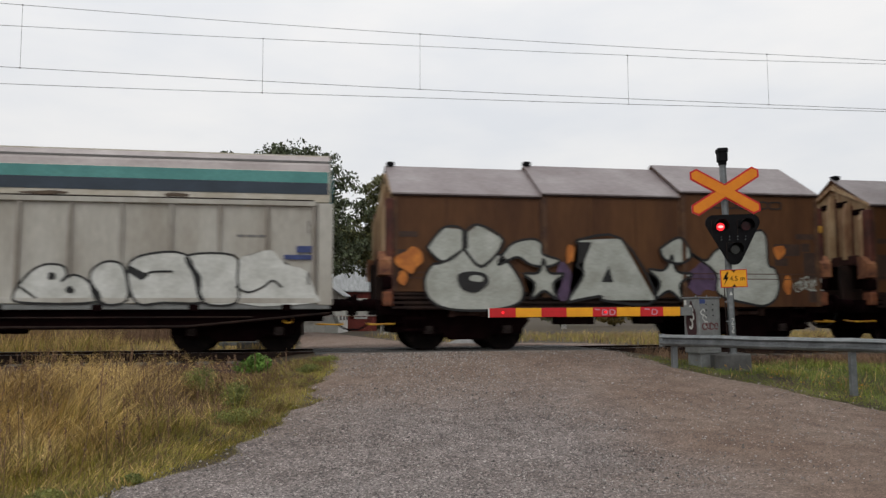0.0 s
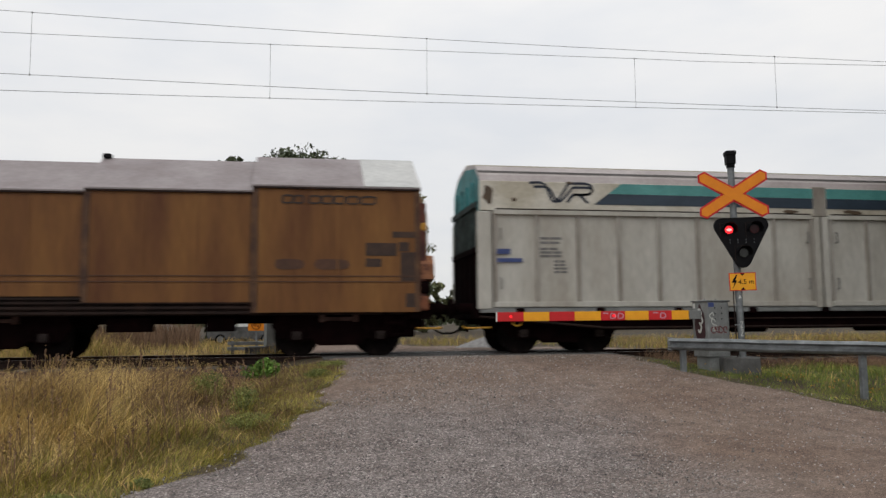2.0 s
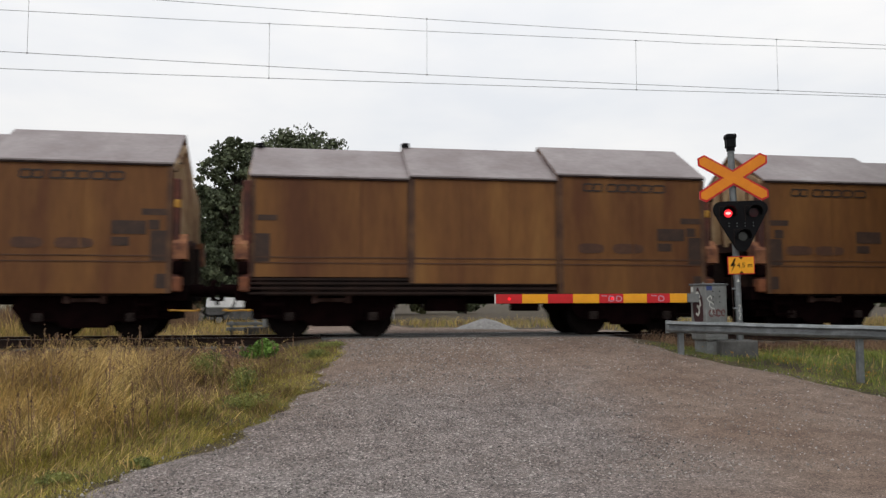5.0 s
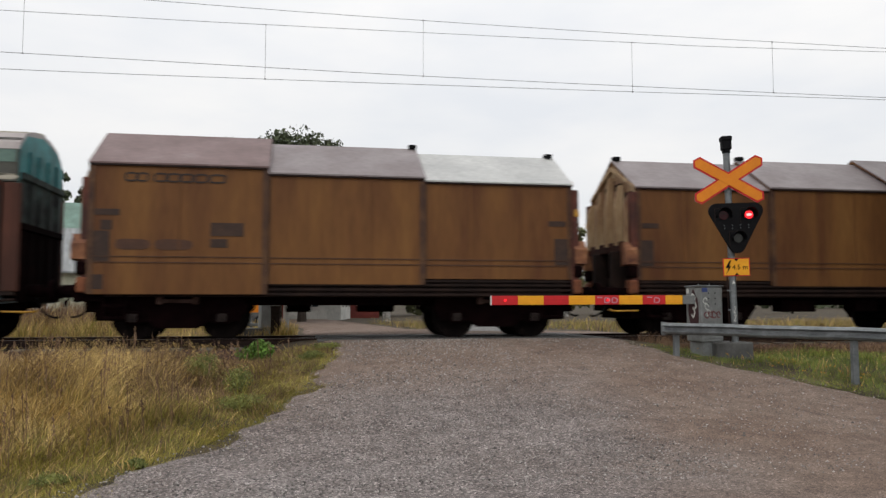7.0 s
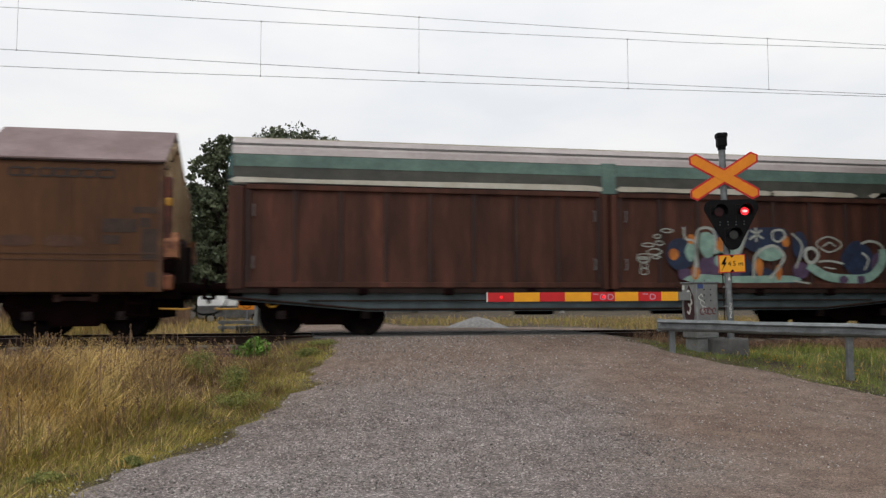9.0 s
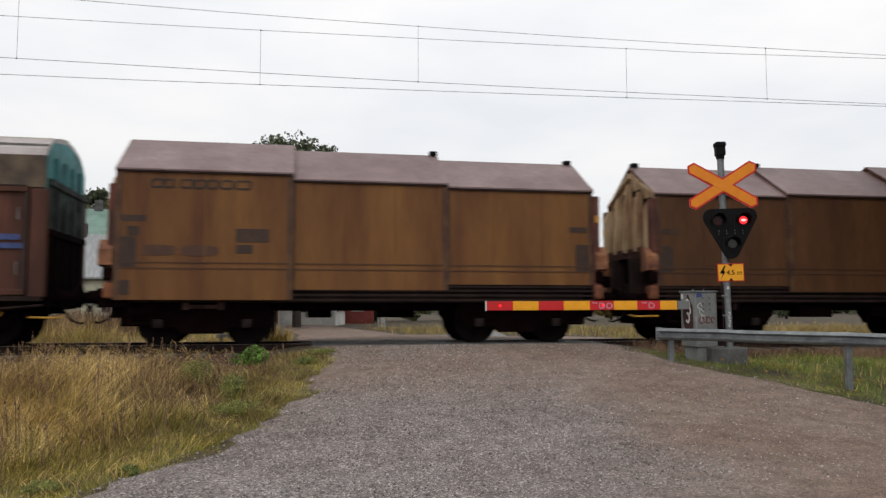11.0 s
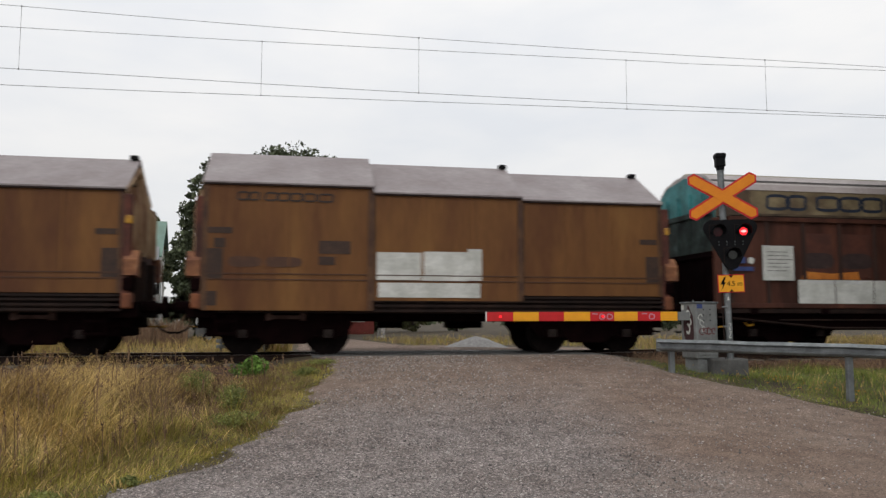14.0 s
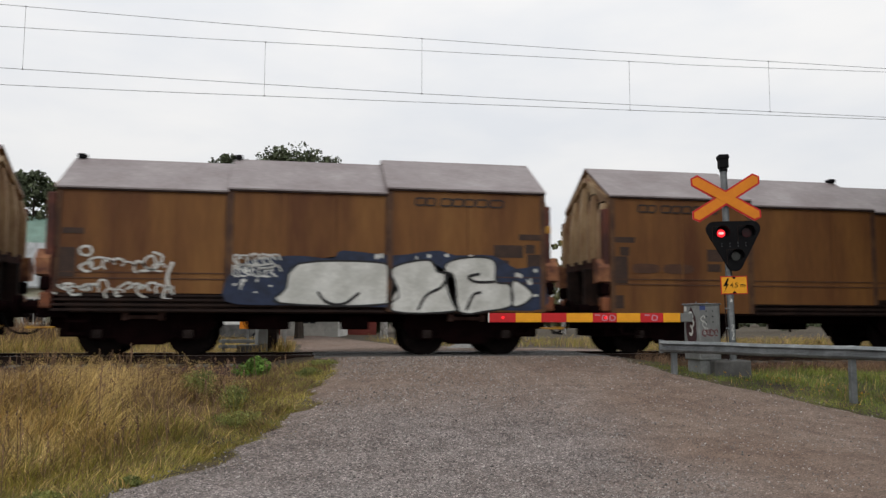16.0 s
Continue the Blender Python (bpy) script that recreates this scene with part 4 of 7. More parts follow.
def couple(w, centre, turned=False):
    TRAIN.append((w, centre, turned))
    return w


def cb(nb, nh):
    """Centre of the hooded wagon that follows nb hooded and nh sliding-wall wagons."""
    return HEAD - (nb + 0.5) * PITCH_B - nh * PITCH_H


FIRST_PIECE = [
    [(-4.46, 1.58), (-4.29, 1.88), (-4.07, 1.93), (-3.59, 2.23), (-3.21, 1.85), (-2.81, 2.13), (-2.32, 1.58), (-2.29, 1.10), (-2.90, 0.90), (-3.95, 0.92), (-4.39, 1.18)],
    [(-2.82, 1.89), (-2.52, 2.34), (-2.05, 2.48), (-1.80, 2.38), (-1.77, 2.14), (-1.37, 2.0), (-1.66, 1.86), (-2.06, 1.90), (-2.38, 2.07)],
    [(1.81, 2.20), (2.20, 2.03), (2.53, 2.32), (3.66, 2.77), (3.80, 1.97), (3.96, 1.86), (4.07, 1.53), (3.97, 1.16), (3.68, 0.98), (3.28, 1.02), (2.49, 1.24), (2.43, 1.74)]]
FIRST_ANGULAR = [
    [(-4.42, 2.25), (-4.04, 2.70), (-3.62, 2.67), (-3.59, 2.26), (-4.06, 1.95)],
    [(-3.55, 2.19), (-3.59, 2.53), (-3.27, 2.78), (-2.70, 2.47), (-2.85, 2.13), (-3.21, 1.85)],
    [(-0.99, 2.46), (0.09, 2.52), (0.90, 1.11), (-0.35, 1.10), (-0.42, 1.20), (-1.02, 1.10), (-1.20, 1.10), (-0.82, 1.69), (-0.97, 1.90), (-0.78, 2.11)],
    [(1.04, 2.30), (1.51, 2.56), (1.74, 2.38), (1.81, 2.10), (1.50, 1.95), (1.15, 2.06)]]


def star(cx, cz, r, turn=0):
    return [(cx + (r if k % 2 == 0 else r * 0.45) * math.sin(k * math.pi / 5 + turn), cz + (r if k % 2 == 0 else r * 0.45) * math.cos(k * math.pi / 5 + turn)) for k in range(10)]


def build_train():
    plain = coil_wagon("ochre-brown hooded coil wagon with a dusty grey roof")
    couple(plain, cb(1, 1), True)

    def another(nb, nh, turned, label, roofs=None, paint=None):
        w = copy_thing(plain, pose(0, 0, 0))
        tagged(w, label)
        hoods = [c for c in w.children if c.name.startswith("hood")]
        for k, h in enumerate(hoods):
            for c in (h, *h.children):
                if c.name.startswith("roof_sheet") and roofs:
                    c.material_slots[0].link = "OBJECT"
                    c.material_slots[0].material = roofs[k]
                if paint and (c is h or c.name.startswith("seam")):
                    c.material_slots[0].link = "OBJECT"
                    c.material_slots[0].material = paint
        couple(w, cb(nb, nh), turned)
        return w

    red = (ROOFRED,) * 3
    another(-2, 0, False, "rust-brown hooded coil wagon at the front of the train", None, HOODB)
    g = another(-1, 0, False, "brown hooded coil wagon covered in big silver graffiti", None, HOODB)
    y = -1.488
    paint_letters(g, FIRST_PIECE, y, SILVERPAINT, BLACKSPRAY, "silver graffiti with a black outline", 0.055)
    paint_letters(g, FIRST_ANGULAR + [star(-1.76, 1.54, 0.50), star(1.28, 1.58, 0.58, 0.1)], y - 0.008, SILVERPAINT, BLACKSPRAY, "silver graffiti with a black outline", 0.06, 0)
    side_shapes(g, "graffiti_detail", [smooth_line([(-3.73, 1.65), (-3.45, 1.74), (-3.10, 1.68), (-3.05, 1.48), (-3.32, 1.28), (-3.65, 1.36)], True), [(-0.40, 1.52), (-0.22, 1.88), (-0.12, 1.52)], [(-3.62, 2.70), (-3.63, 2.28), (-3.50, 2.24), (-3.50, 2.60)], [(-0.95, 2.42), (-0.62, 2.42), (-0.80, 2.0), (-0.95, 1.9)]], BLACKSPRAY, y - 0.022, "black painted detail")
    side_shapes(g, "graffiti_shine", [blob(-3.30, 1.58, 0.16, 0.08, 8, 4)], SILVERPAINT, y - 0.030)
    side_shapes(g, "paint_cloud", [blob(-4.78, 1.95, 0.26, 0.26, 9, 5, 0.35), blob(-4.95, 1.60, 0.12, 0.14, 9, 16, 0.3), blob(-1.12, 2.16, 0.15, 0.22, 9, 7, 0.35), blob(4.13, 2.26, 0.17, 0.18, 9, 8, 0.4), blob(4.3, 1.5, 0.12, 0.2, 9, 18, 0.4)], ORANGESPRAY, y + 0.002, "orange sprayed cloud")
    side_shapes(g, "paint_cloud", [blob(-1.3, 1.5, 0.22, 0.4, 9, 25, 0.35), blob(2.1, 1.6, 0.35, 0.35, 9, 27, 0.35)], PURPLESPRAY, y + 0.003, "dull purple sprayed cloud")
    r = random.Random(31)
    bm = BM()
    for k in range(9):
        stroke(bm, blob(4.55 + 0.08 * k, 1.52 + r.uniform(-0.1, 0.1), 0.08, 0.12, 6, k, 0.4)[:: 3], 0.03, y, 0.004)
    tagged(part("graffiti_tag", bm, SILVERPAINT, g, "pale scribbled tag"), kind="stuff")
    p2 = another(0, 1, False, "brown hooded coil wagon with one pale roof end")
    pale = [c for c in p2.children if c.name.startswith("hood")][2]
    bm = BM()
    for s in (-1, 1):
        prism(bm, [(s * 1.517, 3.664), (s * 1.517, 3.672), (0, 4.572), (0, 4.564)], 3.95, 5.19)
    part("roof_patch", bm, ROOFWHITE, pale, "pale repainted roof end")
    another(2, 1, False, "ochre-brown hooded coil wagon, streaked with dirt")
    another(3, 1, False, "ochre-brown hooded coil wagon, streaked with dirt")
    another(4, 1, True, "ochre-brown hooded coil wagon with one white roof section", (ROOFWHITE, ROOF, ROOFRED))
    another(5, 2, False, "brown hooded coil wagon with a rusty roof", red, HOODB)
    another(6, 2, True, "ochre-brown hooded coil wagon with a rusty roof", red)
    d1 = another(7, 3, True, "ochre-brown hooded coil wagon with a white painted-over patch")
    for k, (x0, x1, z0, z1) in enumerate(((-1.52, -0.55, 1.62, 2.22), (-0.53, 0.50, 1.60, 2.25), (0.50, 0.82, 1.62, 2.32), (-1.48, 0.78, 1.24, 1.56))):
        bm = BM()
        plate(bm, rect(x0, x1, z0, z1), -1.433 - 0.002 * k, 0.004)
        put_turned("white_patch", bm, WHITEPAINT, d1, 180, "white overpainted patch")
    another(8, 3, True, "ochre-brown hooded coil wagon, streaked with dirt")
    d3 = another(9, 3, False, "ochre-brown hooded coil wagon with white and blue graffiti")
    cloud = smooth_line([(-1.76, 1.14), (-1.70, 1.69), (-1.30, 2.0), (-0.34, 2.12), (0.43, 2.07), (0.64, 2.25), (1.72, 2.16), (2.68, 2.29), (3.12, 2.19), (3.95, 2.20), (4.49, 1.92), (5.0, 1.98), (5.14, 1.63), (5.14, 1.04), (3.88, 1.0), (1.73, 1.04), (-0.60, 1.07)], True, 3)
    side_shapes(d3, "graffiti_ground", [cloud], BLUESPRAY, -1.487, "dark blue sprayed ground")
    paint_letters(d3, [
        [(-0.64, 1.11), (-0.54, 1.42), (-0.27, 1.95), (1.36, 2.01), (1.65, 1.80), (1.69, 1.13)],
        [(1.72, 0.96), (1.73, 1.52), (1.65, 1.80), (1.94, 1.99), (2.53, 2.07), (2.71, 1.82), (3.05, 1.75), (3.12, 1.17), (3.05, 0.96)],
        [(2.86, 1.82), (3.05, 2.08), (3.65, 2.16), (3.99, 2.06), (4.03, 1.62), (4.33, 1.55), (4.37, 1.11), (3.80, 0.97), (3.16, 0.97)],
        [(4.42, 1.66), (4.87, 1.33), (4.42, 1.07)]], -1.495, WHITEPAINT, BLACKSPRAY, "white bubble graffiti with a black outline", 0.04, 2)
    for pts in ([(0.13, 1.36), (0.30, 1.15), (0.66, 1.10), (1.01, 1.35)], [(2.28, 0.99), (2.46, 1.31), (2.79, 1.49), (2.94, 1.75)], [(3.99, 1.62), (3.57, 1.61), (3.39, 1.72), (3.65, 1.79)], [(3.35, 0.99), (3.50, 1.32), (3.69, 1.38)]):
        bm = BM()
        stroke(bm, pts, 0.06, -1.500, 0.010)
        part("graffiti_line", bm, BLACKSPRAY, d3)
    r = random.Random(3)
    bm = BM()
    for k in range(26):
        x, z = r.choice(((r.uniform(-1.6, -0.8), r.uniform(1.2, 1.9)), (r.uniform(-0.4, 4.2), r.uniform(2.08, 2.2)), (r.uniform(4.5, 5.0), r.uniform(1.3, 1.9))))
        plate(bm, blob(x, z, r.uniform(0.02, 0.06), r.uniform(0.02, 0.06), 6, k), -1.490, 0.005)
    tagged(part("paint_dots", bm, WHITEPAINT, d3, "white paint dots"), kind="stuff")
    bm = BM()
    for k in range(22):
        top = k >= 14
        cx = (-4.5 + (k - 14) * 0.20) if top else (-5.0 + k * 0.16)
        cz = (1.85 if top else 1.34) + r.uniform(-0.07, 0.1)
        p = blob(cx, cz, r.uniform(0.10, 0.15), r.uniform(0.08, 0.15), 6, k, 0.35)
        stroke(bm, p[:: 3][: r.choice((4, 5, 6))], r.uniform(0.035, 0.06), -1.396, 0.004)
    stroke(bm, blob(-4.55, 2.15, 0.13, 0.10, 6, 3, 0.1)[:: 3], 0.05, -1.396, 0.004, True)
    stroke(bm, [(-3.5, 1.75), (-3.2, 1.8), (-3.05, 2.05), (-3.25, 2.15)], 0.05, -1.396, 0.004)
    stroke(bm, [(-2.85, 1.95), (-2.95, 1.6), (-2.85, 1.3)], 0.07, -1.396, 0.004)
    for k in range(14):
        cx, cz = -1.55 + (k % 7) * 0.13, 1.78 + (k // 7) * 0.24
        stroke(bm, blob(cx, cz, 0.10, 0.11, 6, k + 40, 0.4)[:: 3], 0.035, -1.490, 0.006)
    tagged(part("graffiti_tag", bm, WHITEPAINT, d3, "white scribbled tags"), kind="stuff")
    another(10, 3, False, "ochre-brown hooded coil wagon at the end of the row")

    # --- white sliding-wall wagon
    w = sliding_wall_wagon("soiled white sliding-wall wagon with teal and navy stripes", WHITEV, CREAMB, VANROOF, SHADEBLACK, TURQ, WHITERIB)
    couple(w, HEAD - 0.5 * PITCH_H)
    yb, yw = -1.474, -1.434
    side_shapes(w, "teal_stripe", [[(-5.37, 3.62), (-5.05, 3.86), (-0.18, 3.86), (-0.18, 3.62)], rect(0.18, 8.35, 3.62, 3.86)], TEAL, yb, "teal stripe")
    side_shapes(w, "navy_stripe", [[(-5.72, 3.37), (-5.38, 3.617), (-0.18, 3.617), (-0.18, 3.37)], rect(0.18, 8.35, 3.37, 3.617)], NAVY, yb, "navy stripe")
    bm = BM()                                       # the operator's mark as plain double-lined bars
    for dx, dz in ((0, 0), (0.10, -0.09)):
        stroke(bm, [(-7.24 + dx, 3.84 + dz), (-6.90 + dx, 3.82 + dz), (-6.72 + dx, 3.46), (-6.58 + dx, 3.46), (-6.32 + dx, 3.84 + dz)], 0.055, yb)
        stroke(bm, [(-6.32 + dx, 3.84 + dz), (-5.86 + dx * 0.4, 3.84 + dz), (-5.76, 3.70), (-5.86, 3.60), (-6.22, 3.59)], 0.055, yb)
    stroke(bm, [(-6.06, 3.58), (-5.86, 3.40)], 0.06, yb)
    stroke(bm, [(-6.22, 3.59), (-6.36, 3.40)], 0.06, yb)
    part("operator_mark", bm, LOGOBLUE, w, "dark double-lined mark")
    side_shapes(w, "blue_label", [rect(-8.04, -7.70, 2.22, 2.34), rect(-8.04, -7.42, 2.04, 2.13), rect(7.69, 8.06, 2.12, 2.26), rect(7.43, 8.06, 1.97, 2.07)], BLUELABEL, yw - 0.03, "blue label")
    r = random.Random(8)
    bm = BM()
    for z in (2.56, 2.46, 2.32, 2.24, 2.16):
        stencil_row(bm, -7.0, z, 2, 0.28, 0.055, yw, r)
    for z in (1.80, 1.88, 1.96, 2.04):
        stencil_row(bm, -6.68, z, 2, 0.17, 0.05, yw, r)
    stencil_row(bm, 6.45, 2.44, 3, 0.22, 0.05, yw, r)
    tagged(part("stencil_marks", bm, GREYTEXT, w, "grey stencilled marks"), kind="stuff")
    side_shapes(w, "rust_stain", [blob(-8.2, 3.55, 0.12, 0.2, 9, 1, 0.3), blob(-7.6, 3.45, 0.05, 0.05, 8, 2), blob(-6.3, 3.86, 0.08, 0.03, 8, 3), blob(0.9, 3.30, 0.25, 0.045, 9, 4, 0.3), blob(2.7, 3.28, 0.4, 0.04, 9, 5, 0.3), blob(-0.8, 3.29, 0.2, 0.04, 9, 6, 0.3), blob(5.2, 3.30, 0.3, 0.04, 9, 7, 0.3)], VANBAND, yb - 0.004, "brown rust stain")
    paint_letters(w, [
        [(2.18, 1.20), (2.43, 1.62), (2.73, 1.82), (3.07, 1.80), (3.16, 1.62), (3.06, 1.48), (3.29, 1.62), (3.60, 1.46), (3.74, 1.08), (2.40, 1.06)],
        [(3.60, 1.57), (3.73, 1.81), (3.99, 1.90), (4.24, 1.76), (4.32, 1.11), (3.79, 1.06)],
        [(4.31, 1.71), (4.57, 2.02), (5.44, 2.05), (5.72, 1.29), (5.77, 1.06), (5.04, 1.06), (4.50, 1.06)],
        [(5.48, 2.03), (6.41, 2.04), (6.48, 1.58), (6.47, 1.06), (5.81, 1.06), (5.62, 1.63)]], -1.498, WHITEPAINT, BLACKSPRAY, "white bubble graffiti with a black outline", 0.045)
    side_shapes(w, "white_spray", [smooth_line([(6.51, 1.92), (6.79, 2.06), (7.17, 2.16), (7.45, 1.87), (7.89, 1.73), (8.10, 1.24), (8.08, 1.05), (6.51, 1.05)], True, 3)], WHITEPAINT, -1.498, "plain white sprayed cloud")
    side_shapes(w, "graffiti_detail", [blob(2.88, 1.59, 0.08, 0.08, 8, 1), blob(3.23, 1.32, 0.075, 0.075, 8, 2), [(4.33, 1.83), (4.74, 1.62), (4.58, 1.51), (4.31, 1.69)], [(5.46, 2.0), (5.60, 1.82), (5.76, 1.60), (5.77, 1.29), (5.63, 1.58)], [(3.60, 1.57), (3.83, 1.11), (3.92, 1.05), (3.74, 1.05), (3.69, 1.34)]], BLACKSPRAY, -1.510, "black painted wedge")
    for pts in ([(4.6, 1.55), (4.75, 1.68), (5.2, 1.70)], [(6.45, 1.4), (6.7, 1.27), (7.0, 1.38), (7.2, 1.52), (7.4, 1.38)], [(2.3, 1.38), (2.6, 1.15)]):
        bm = BM()
        stroke(bm, pts, 0.04, -1.510, 0.006)
        part("graffiti_line", bm, BLACKSPRAY, w)

    # --- brown sliding-wall wagon with colourful graffiti
    w = sliding_wall_wagon("rust-brown sliding-wall wagon with a faded teal band and colourful graffiti", VANBROWN, BANDDARK, VANROOF, BLUEGREY, TURQ, BANDFADE)
    couple(w, cb(4.5, 1) - 0.5 * PITCH_H)
    side_shapes(w, "faded_stripe", [rect(-8.35, -0.18, 3.60, 3.85), rect(0.18, 8.35, 3.60, 3.85)], BANDFADE, yb, "faded teal stripe")
    side_shapes(w, "white_strip", [smooth_line([(x0, 3.24), (x0 + 0.8, 3.27), (x1, 3.24), (x1, 3.36), (x1 - 1.2, 3.38), (x0 + 1.5, 3.35), (x0, 3.37)], True, 2) for x0, x1 in ((-8.3, -0.3), (0.3, 4.0), (4.2, 6.3), (6.9, 8.3))], CREAMB, yb, "flaking white strip")
    r = random.Random(12)
    def sprayed(name, pts, m, layer, label, width=0.0, loop=False):
        """A patch, or a line of some width, on the painter's own grid of 179 units to the metre."""
        q = [(-0.811 + px / 179.3, 1.18 + (350 - pz) / 179.3) for px, pz in pts]
        bm = BM()
        if width:
            stroke(bm, smooth_line(q, loop) if len(q) > 2 else q, width, -1.494 - 0.003 * layer, 0.004, loop)
        else:
            plate(bm, smooth_line(q, True, 3), -1.494 - 0.003 * layer, 0.004)
        part(name, bm, m, w, label)
    def oval(cx, cz, a, b):
        return [(cx + a * math.cos(k * 0.785) * r.uniform(0.85, 1.12), cz + b * math.sin(k * 0.785) * r.uniform(0.85, 1.12)) for k in range(8)]
    for p in (oval(455, 235, 62, 70), oval(660, 160, 70, 55), oval(850, 170, 120, 62), oval(830, 330, 70, 40), oval(1010, 190, 40, 60), oval(1290, 245, 80, 82), oval(930, 350, 60, 28), oval(720, 290, 60, 60)):
        sprayed("graffiti_ground", p, BLUESPRAY, 0, "dark blue sprayed ground")
    for p in (oval(590, 285, 52, 45), oval(690, 300, 42, 42), oval(1385, 270, 34, 48), oval(1010, 300, 40, 40), oval(480, 320, 40, 25)):
        sprayed("graffiti_patch", p, PURPLESPRAY, 1, "dull purple sprayed patch")
    for p in ([(500, 350), (520, 318), (700, 325), (960, 322), (975, 350)], oval(640, 258, 32, 34), oval(865, 228, 62, 30), [(620, 235), (640, 160), (690, 150), (735, 165), (725, 240), (670, 262)], oval(500, 225, 22, 45), oval(575, 190, 42, 55)):
        sprayed("graffiti_fill", p, MINTSPRAY, 2, "grey-green sprayed fill")
    for p in (oval(425, 235, 20, 26), oval(505, 170, 18, 22), oval(640, 192, 20, 30), oval(522, 310, 17, 34), oval(815, 285, 19, 38), oval(905, 308, 16, 34), oval(940, 175, 18, 26), oval(720, 140, 22, 10), oval(640, 305, 14, 12)):
        sprayed("graffiti_spot", p, ORANGESPRAY, 3, "orange sprayed spot")
    sprayed("graffiti_arc", [(1045, 275), (1130, 322), (1240, 335), (1345, 325), (1405, 265), (1412, 205)], MINTSPRAY, 4, "mint sprayed arc", 0.21)
    for p in (oval(1215, 338, 22, 18), oval(1300, 340, 20, 20)):
        sprayed("graffiti_spot", p, PURPLESPRAY, 5, "purple sprayed spot")
    for p, ww, loop in (([(528, 290), (532, 140), (605, 135), (612, 232)], 0.06, False), ([(470, 120), (478, 170), (520, 190), (515, 330)], 0.05, False), ([(690, 150), (715, 235), (760, 130)], 0.07, False), ([(775, 130), (835, 165)], 0.05, False), ([(770, 170), (830, 128)], 0.05, False), ([(800, 118), (803, 180)], 0.05, False), (oval(905, 150, 30, 26), 0.05, True),
            ([(785, 335), (800, 235), (880, 195), (930, 245), (862, 335)], 0.07, False), ([(970, 140), (1018, 195), (985, 290)], 0.05, False), (oval(1062, 235, 30, 32), 0.08, True), (oval(1147, 186, 56, 30), 0.035, True), ([(1120, 195), (1150, 178), (1178, 195)], 0.04, False), ([(1412, 205), (1395, 180), (1345, 170), (1305, 182)], 0.06, False), ([(1308, 220), (1338, 250), (1318, 298)], 0.05, False),
            ([(1095, 262), (1150, 258), (1215, 270)], 0.05, False), ([(1120, 285), (1175, 292)], 0.03, False), ([(970, 345), (1050, 355)], 0.04, False)):
        sprayed("graffiti_line", p, SILVERPAINT, 6, "pale sprayed line", ww, loop)
    for k in range(11):
        cx, cz = 235 + 15 * k + r.uniform(-12, 12), 298 - 12 * k + r.choice((-40, 0, 34))
        sprayed("graffiti_tag", oval(max(290, cx), cz, r.uniform(12, 34), r.uniform(7, 13)), SILVERPAINT, 6, "pale scribbled tag", 0.025, True)
    for k in range(9):
        sprayed("graffiti_tag", oval(1468 + r.uniform(-12, 12) + (50 if k % 3 == 2 else 0), 345 - 20 * k, r.uniform(10, 26), r.uniform(5, 10)), SILVERPAINT, 6, "pale scribbled tag", 0.025, True)

    # --- brown sliding-wall wagon with big dark letters and white patches
    w = sliding_wall_wagon("rust-brown sliding-wall wagon with dark lettering on a beige band", VANBROWN, VANBAND, VANROOF, SHADEBLACK, TURQ, CREAMB)
    couple(w, cb(6.5, 2) - 0.5 * PITCH_H)
    field = mat("beige_letter_field", (0.23, 0.18, 0.10), (0.12, 0.085, 0.05), (0.32, 0.26, 0.16), 0.6, scale=1.6, fine=14)
    side_shapes(w, "letter_field", [rect(-7.50, -1.88, 3.30, 3.84)], field, yb, "beige field behind the lettering")
    mark_row(w, -6.92, 3.40, 0.36, yb - 0.006, LOGOBLUE, "big dark blue letter shape", 0.05, 1.72)
    side_shapes(w, "white_patch", [rect(-6.32, -5.34, 1.14, 1.72), rect(-5.31, -4.29, 1.14, 1.72), rect(-4.26, -3.24, 1.14, 1.72), rect(-3.22, -2.62, 1.14, 1.26), rect(2.17, 3.10, 1.14, 1.76), rect(3.13, 4.18, 1.14, 1.76), rect(4.21, 5.34, 1.14, 1.74)], WHITEPAINT, -1.497, "white overpainted patch")
    side_shapes(w, "orange_patch", [[(-6.2, 1.74), (-6.1, 1.93), (-5.35, 1.88), (-4.65, 1.94), (-4.6, 1.74)], [(2.2, 1.78), (2.25, 1.96), (2.9, 1.92), (3.0, 1.78)], [(3.2, 1.78), (3.3, 2.2), (3.42, 1.78)], [(3.9, 1.78), (3.95, 2.0), (4.1, 1.78)]], ORANGESPRAY, -1.440, "remains of orange paint")
    board = side_shapes(w, "notice_sheet", [rect(-7.24, -6.42, 1.70, 2.53)], WHITEPAINT, -1.50, "white notice sheet")
    bm = BM()
    for k in range(6):
        stencil_row(bm, -7.12, 1.92 + k * 0.09, 3, 0.22, 0.018, -1.508, r)
    tagged(part("small_print", bm, GREYTEXT, board, "grey lines of small print"), kind="stuff")
    side_shapes(w, "blue_label", [rect(-8.06, -7.66, 2.10, 2.25), rect(-8.06, -7.46, 1.92, 2.02), rect(7.55, 7.95, 2.14, 2.26), rect(7.45, 8.05, 1.97, 2.08)], BLUELABEL, yw - 0.03, "blue label")
    side_shapes(w, "pale_label", [rect(6.33, 7.05, 2.34, 2.45), blob(-7.52, 2.17, 0.08, 0.08, 8, 3, 0.05), blob(7.36, 2.22, 0.08, 0.08, 8, 3, 0.05)], WHITEPAINT, yw - 0.03, "pale label")
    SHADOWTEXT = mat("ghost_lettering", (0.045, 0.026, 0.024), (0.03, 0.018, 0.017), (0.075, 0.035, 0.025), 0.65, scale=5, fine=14)
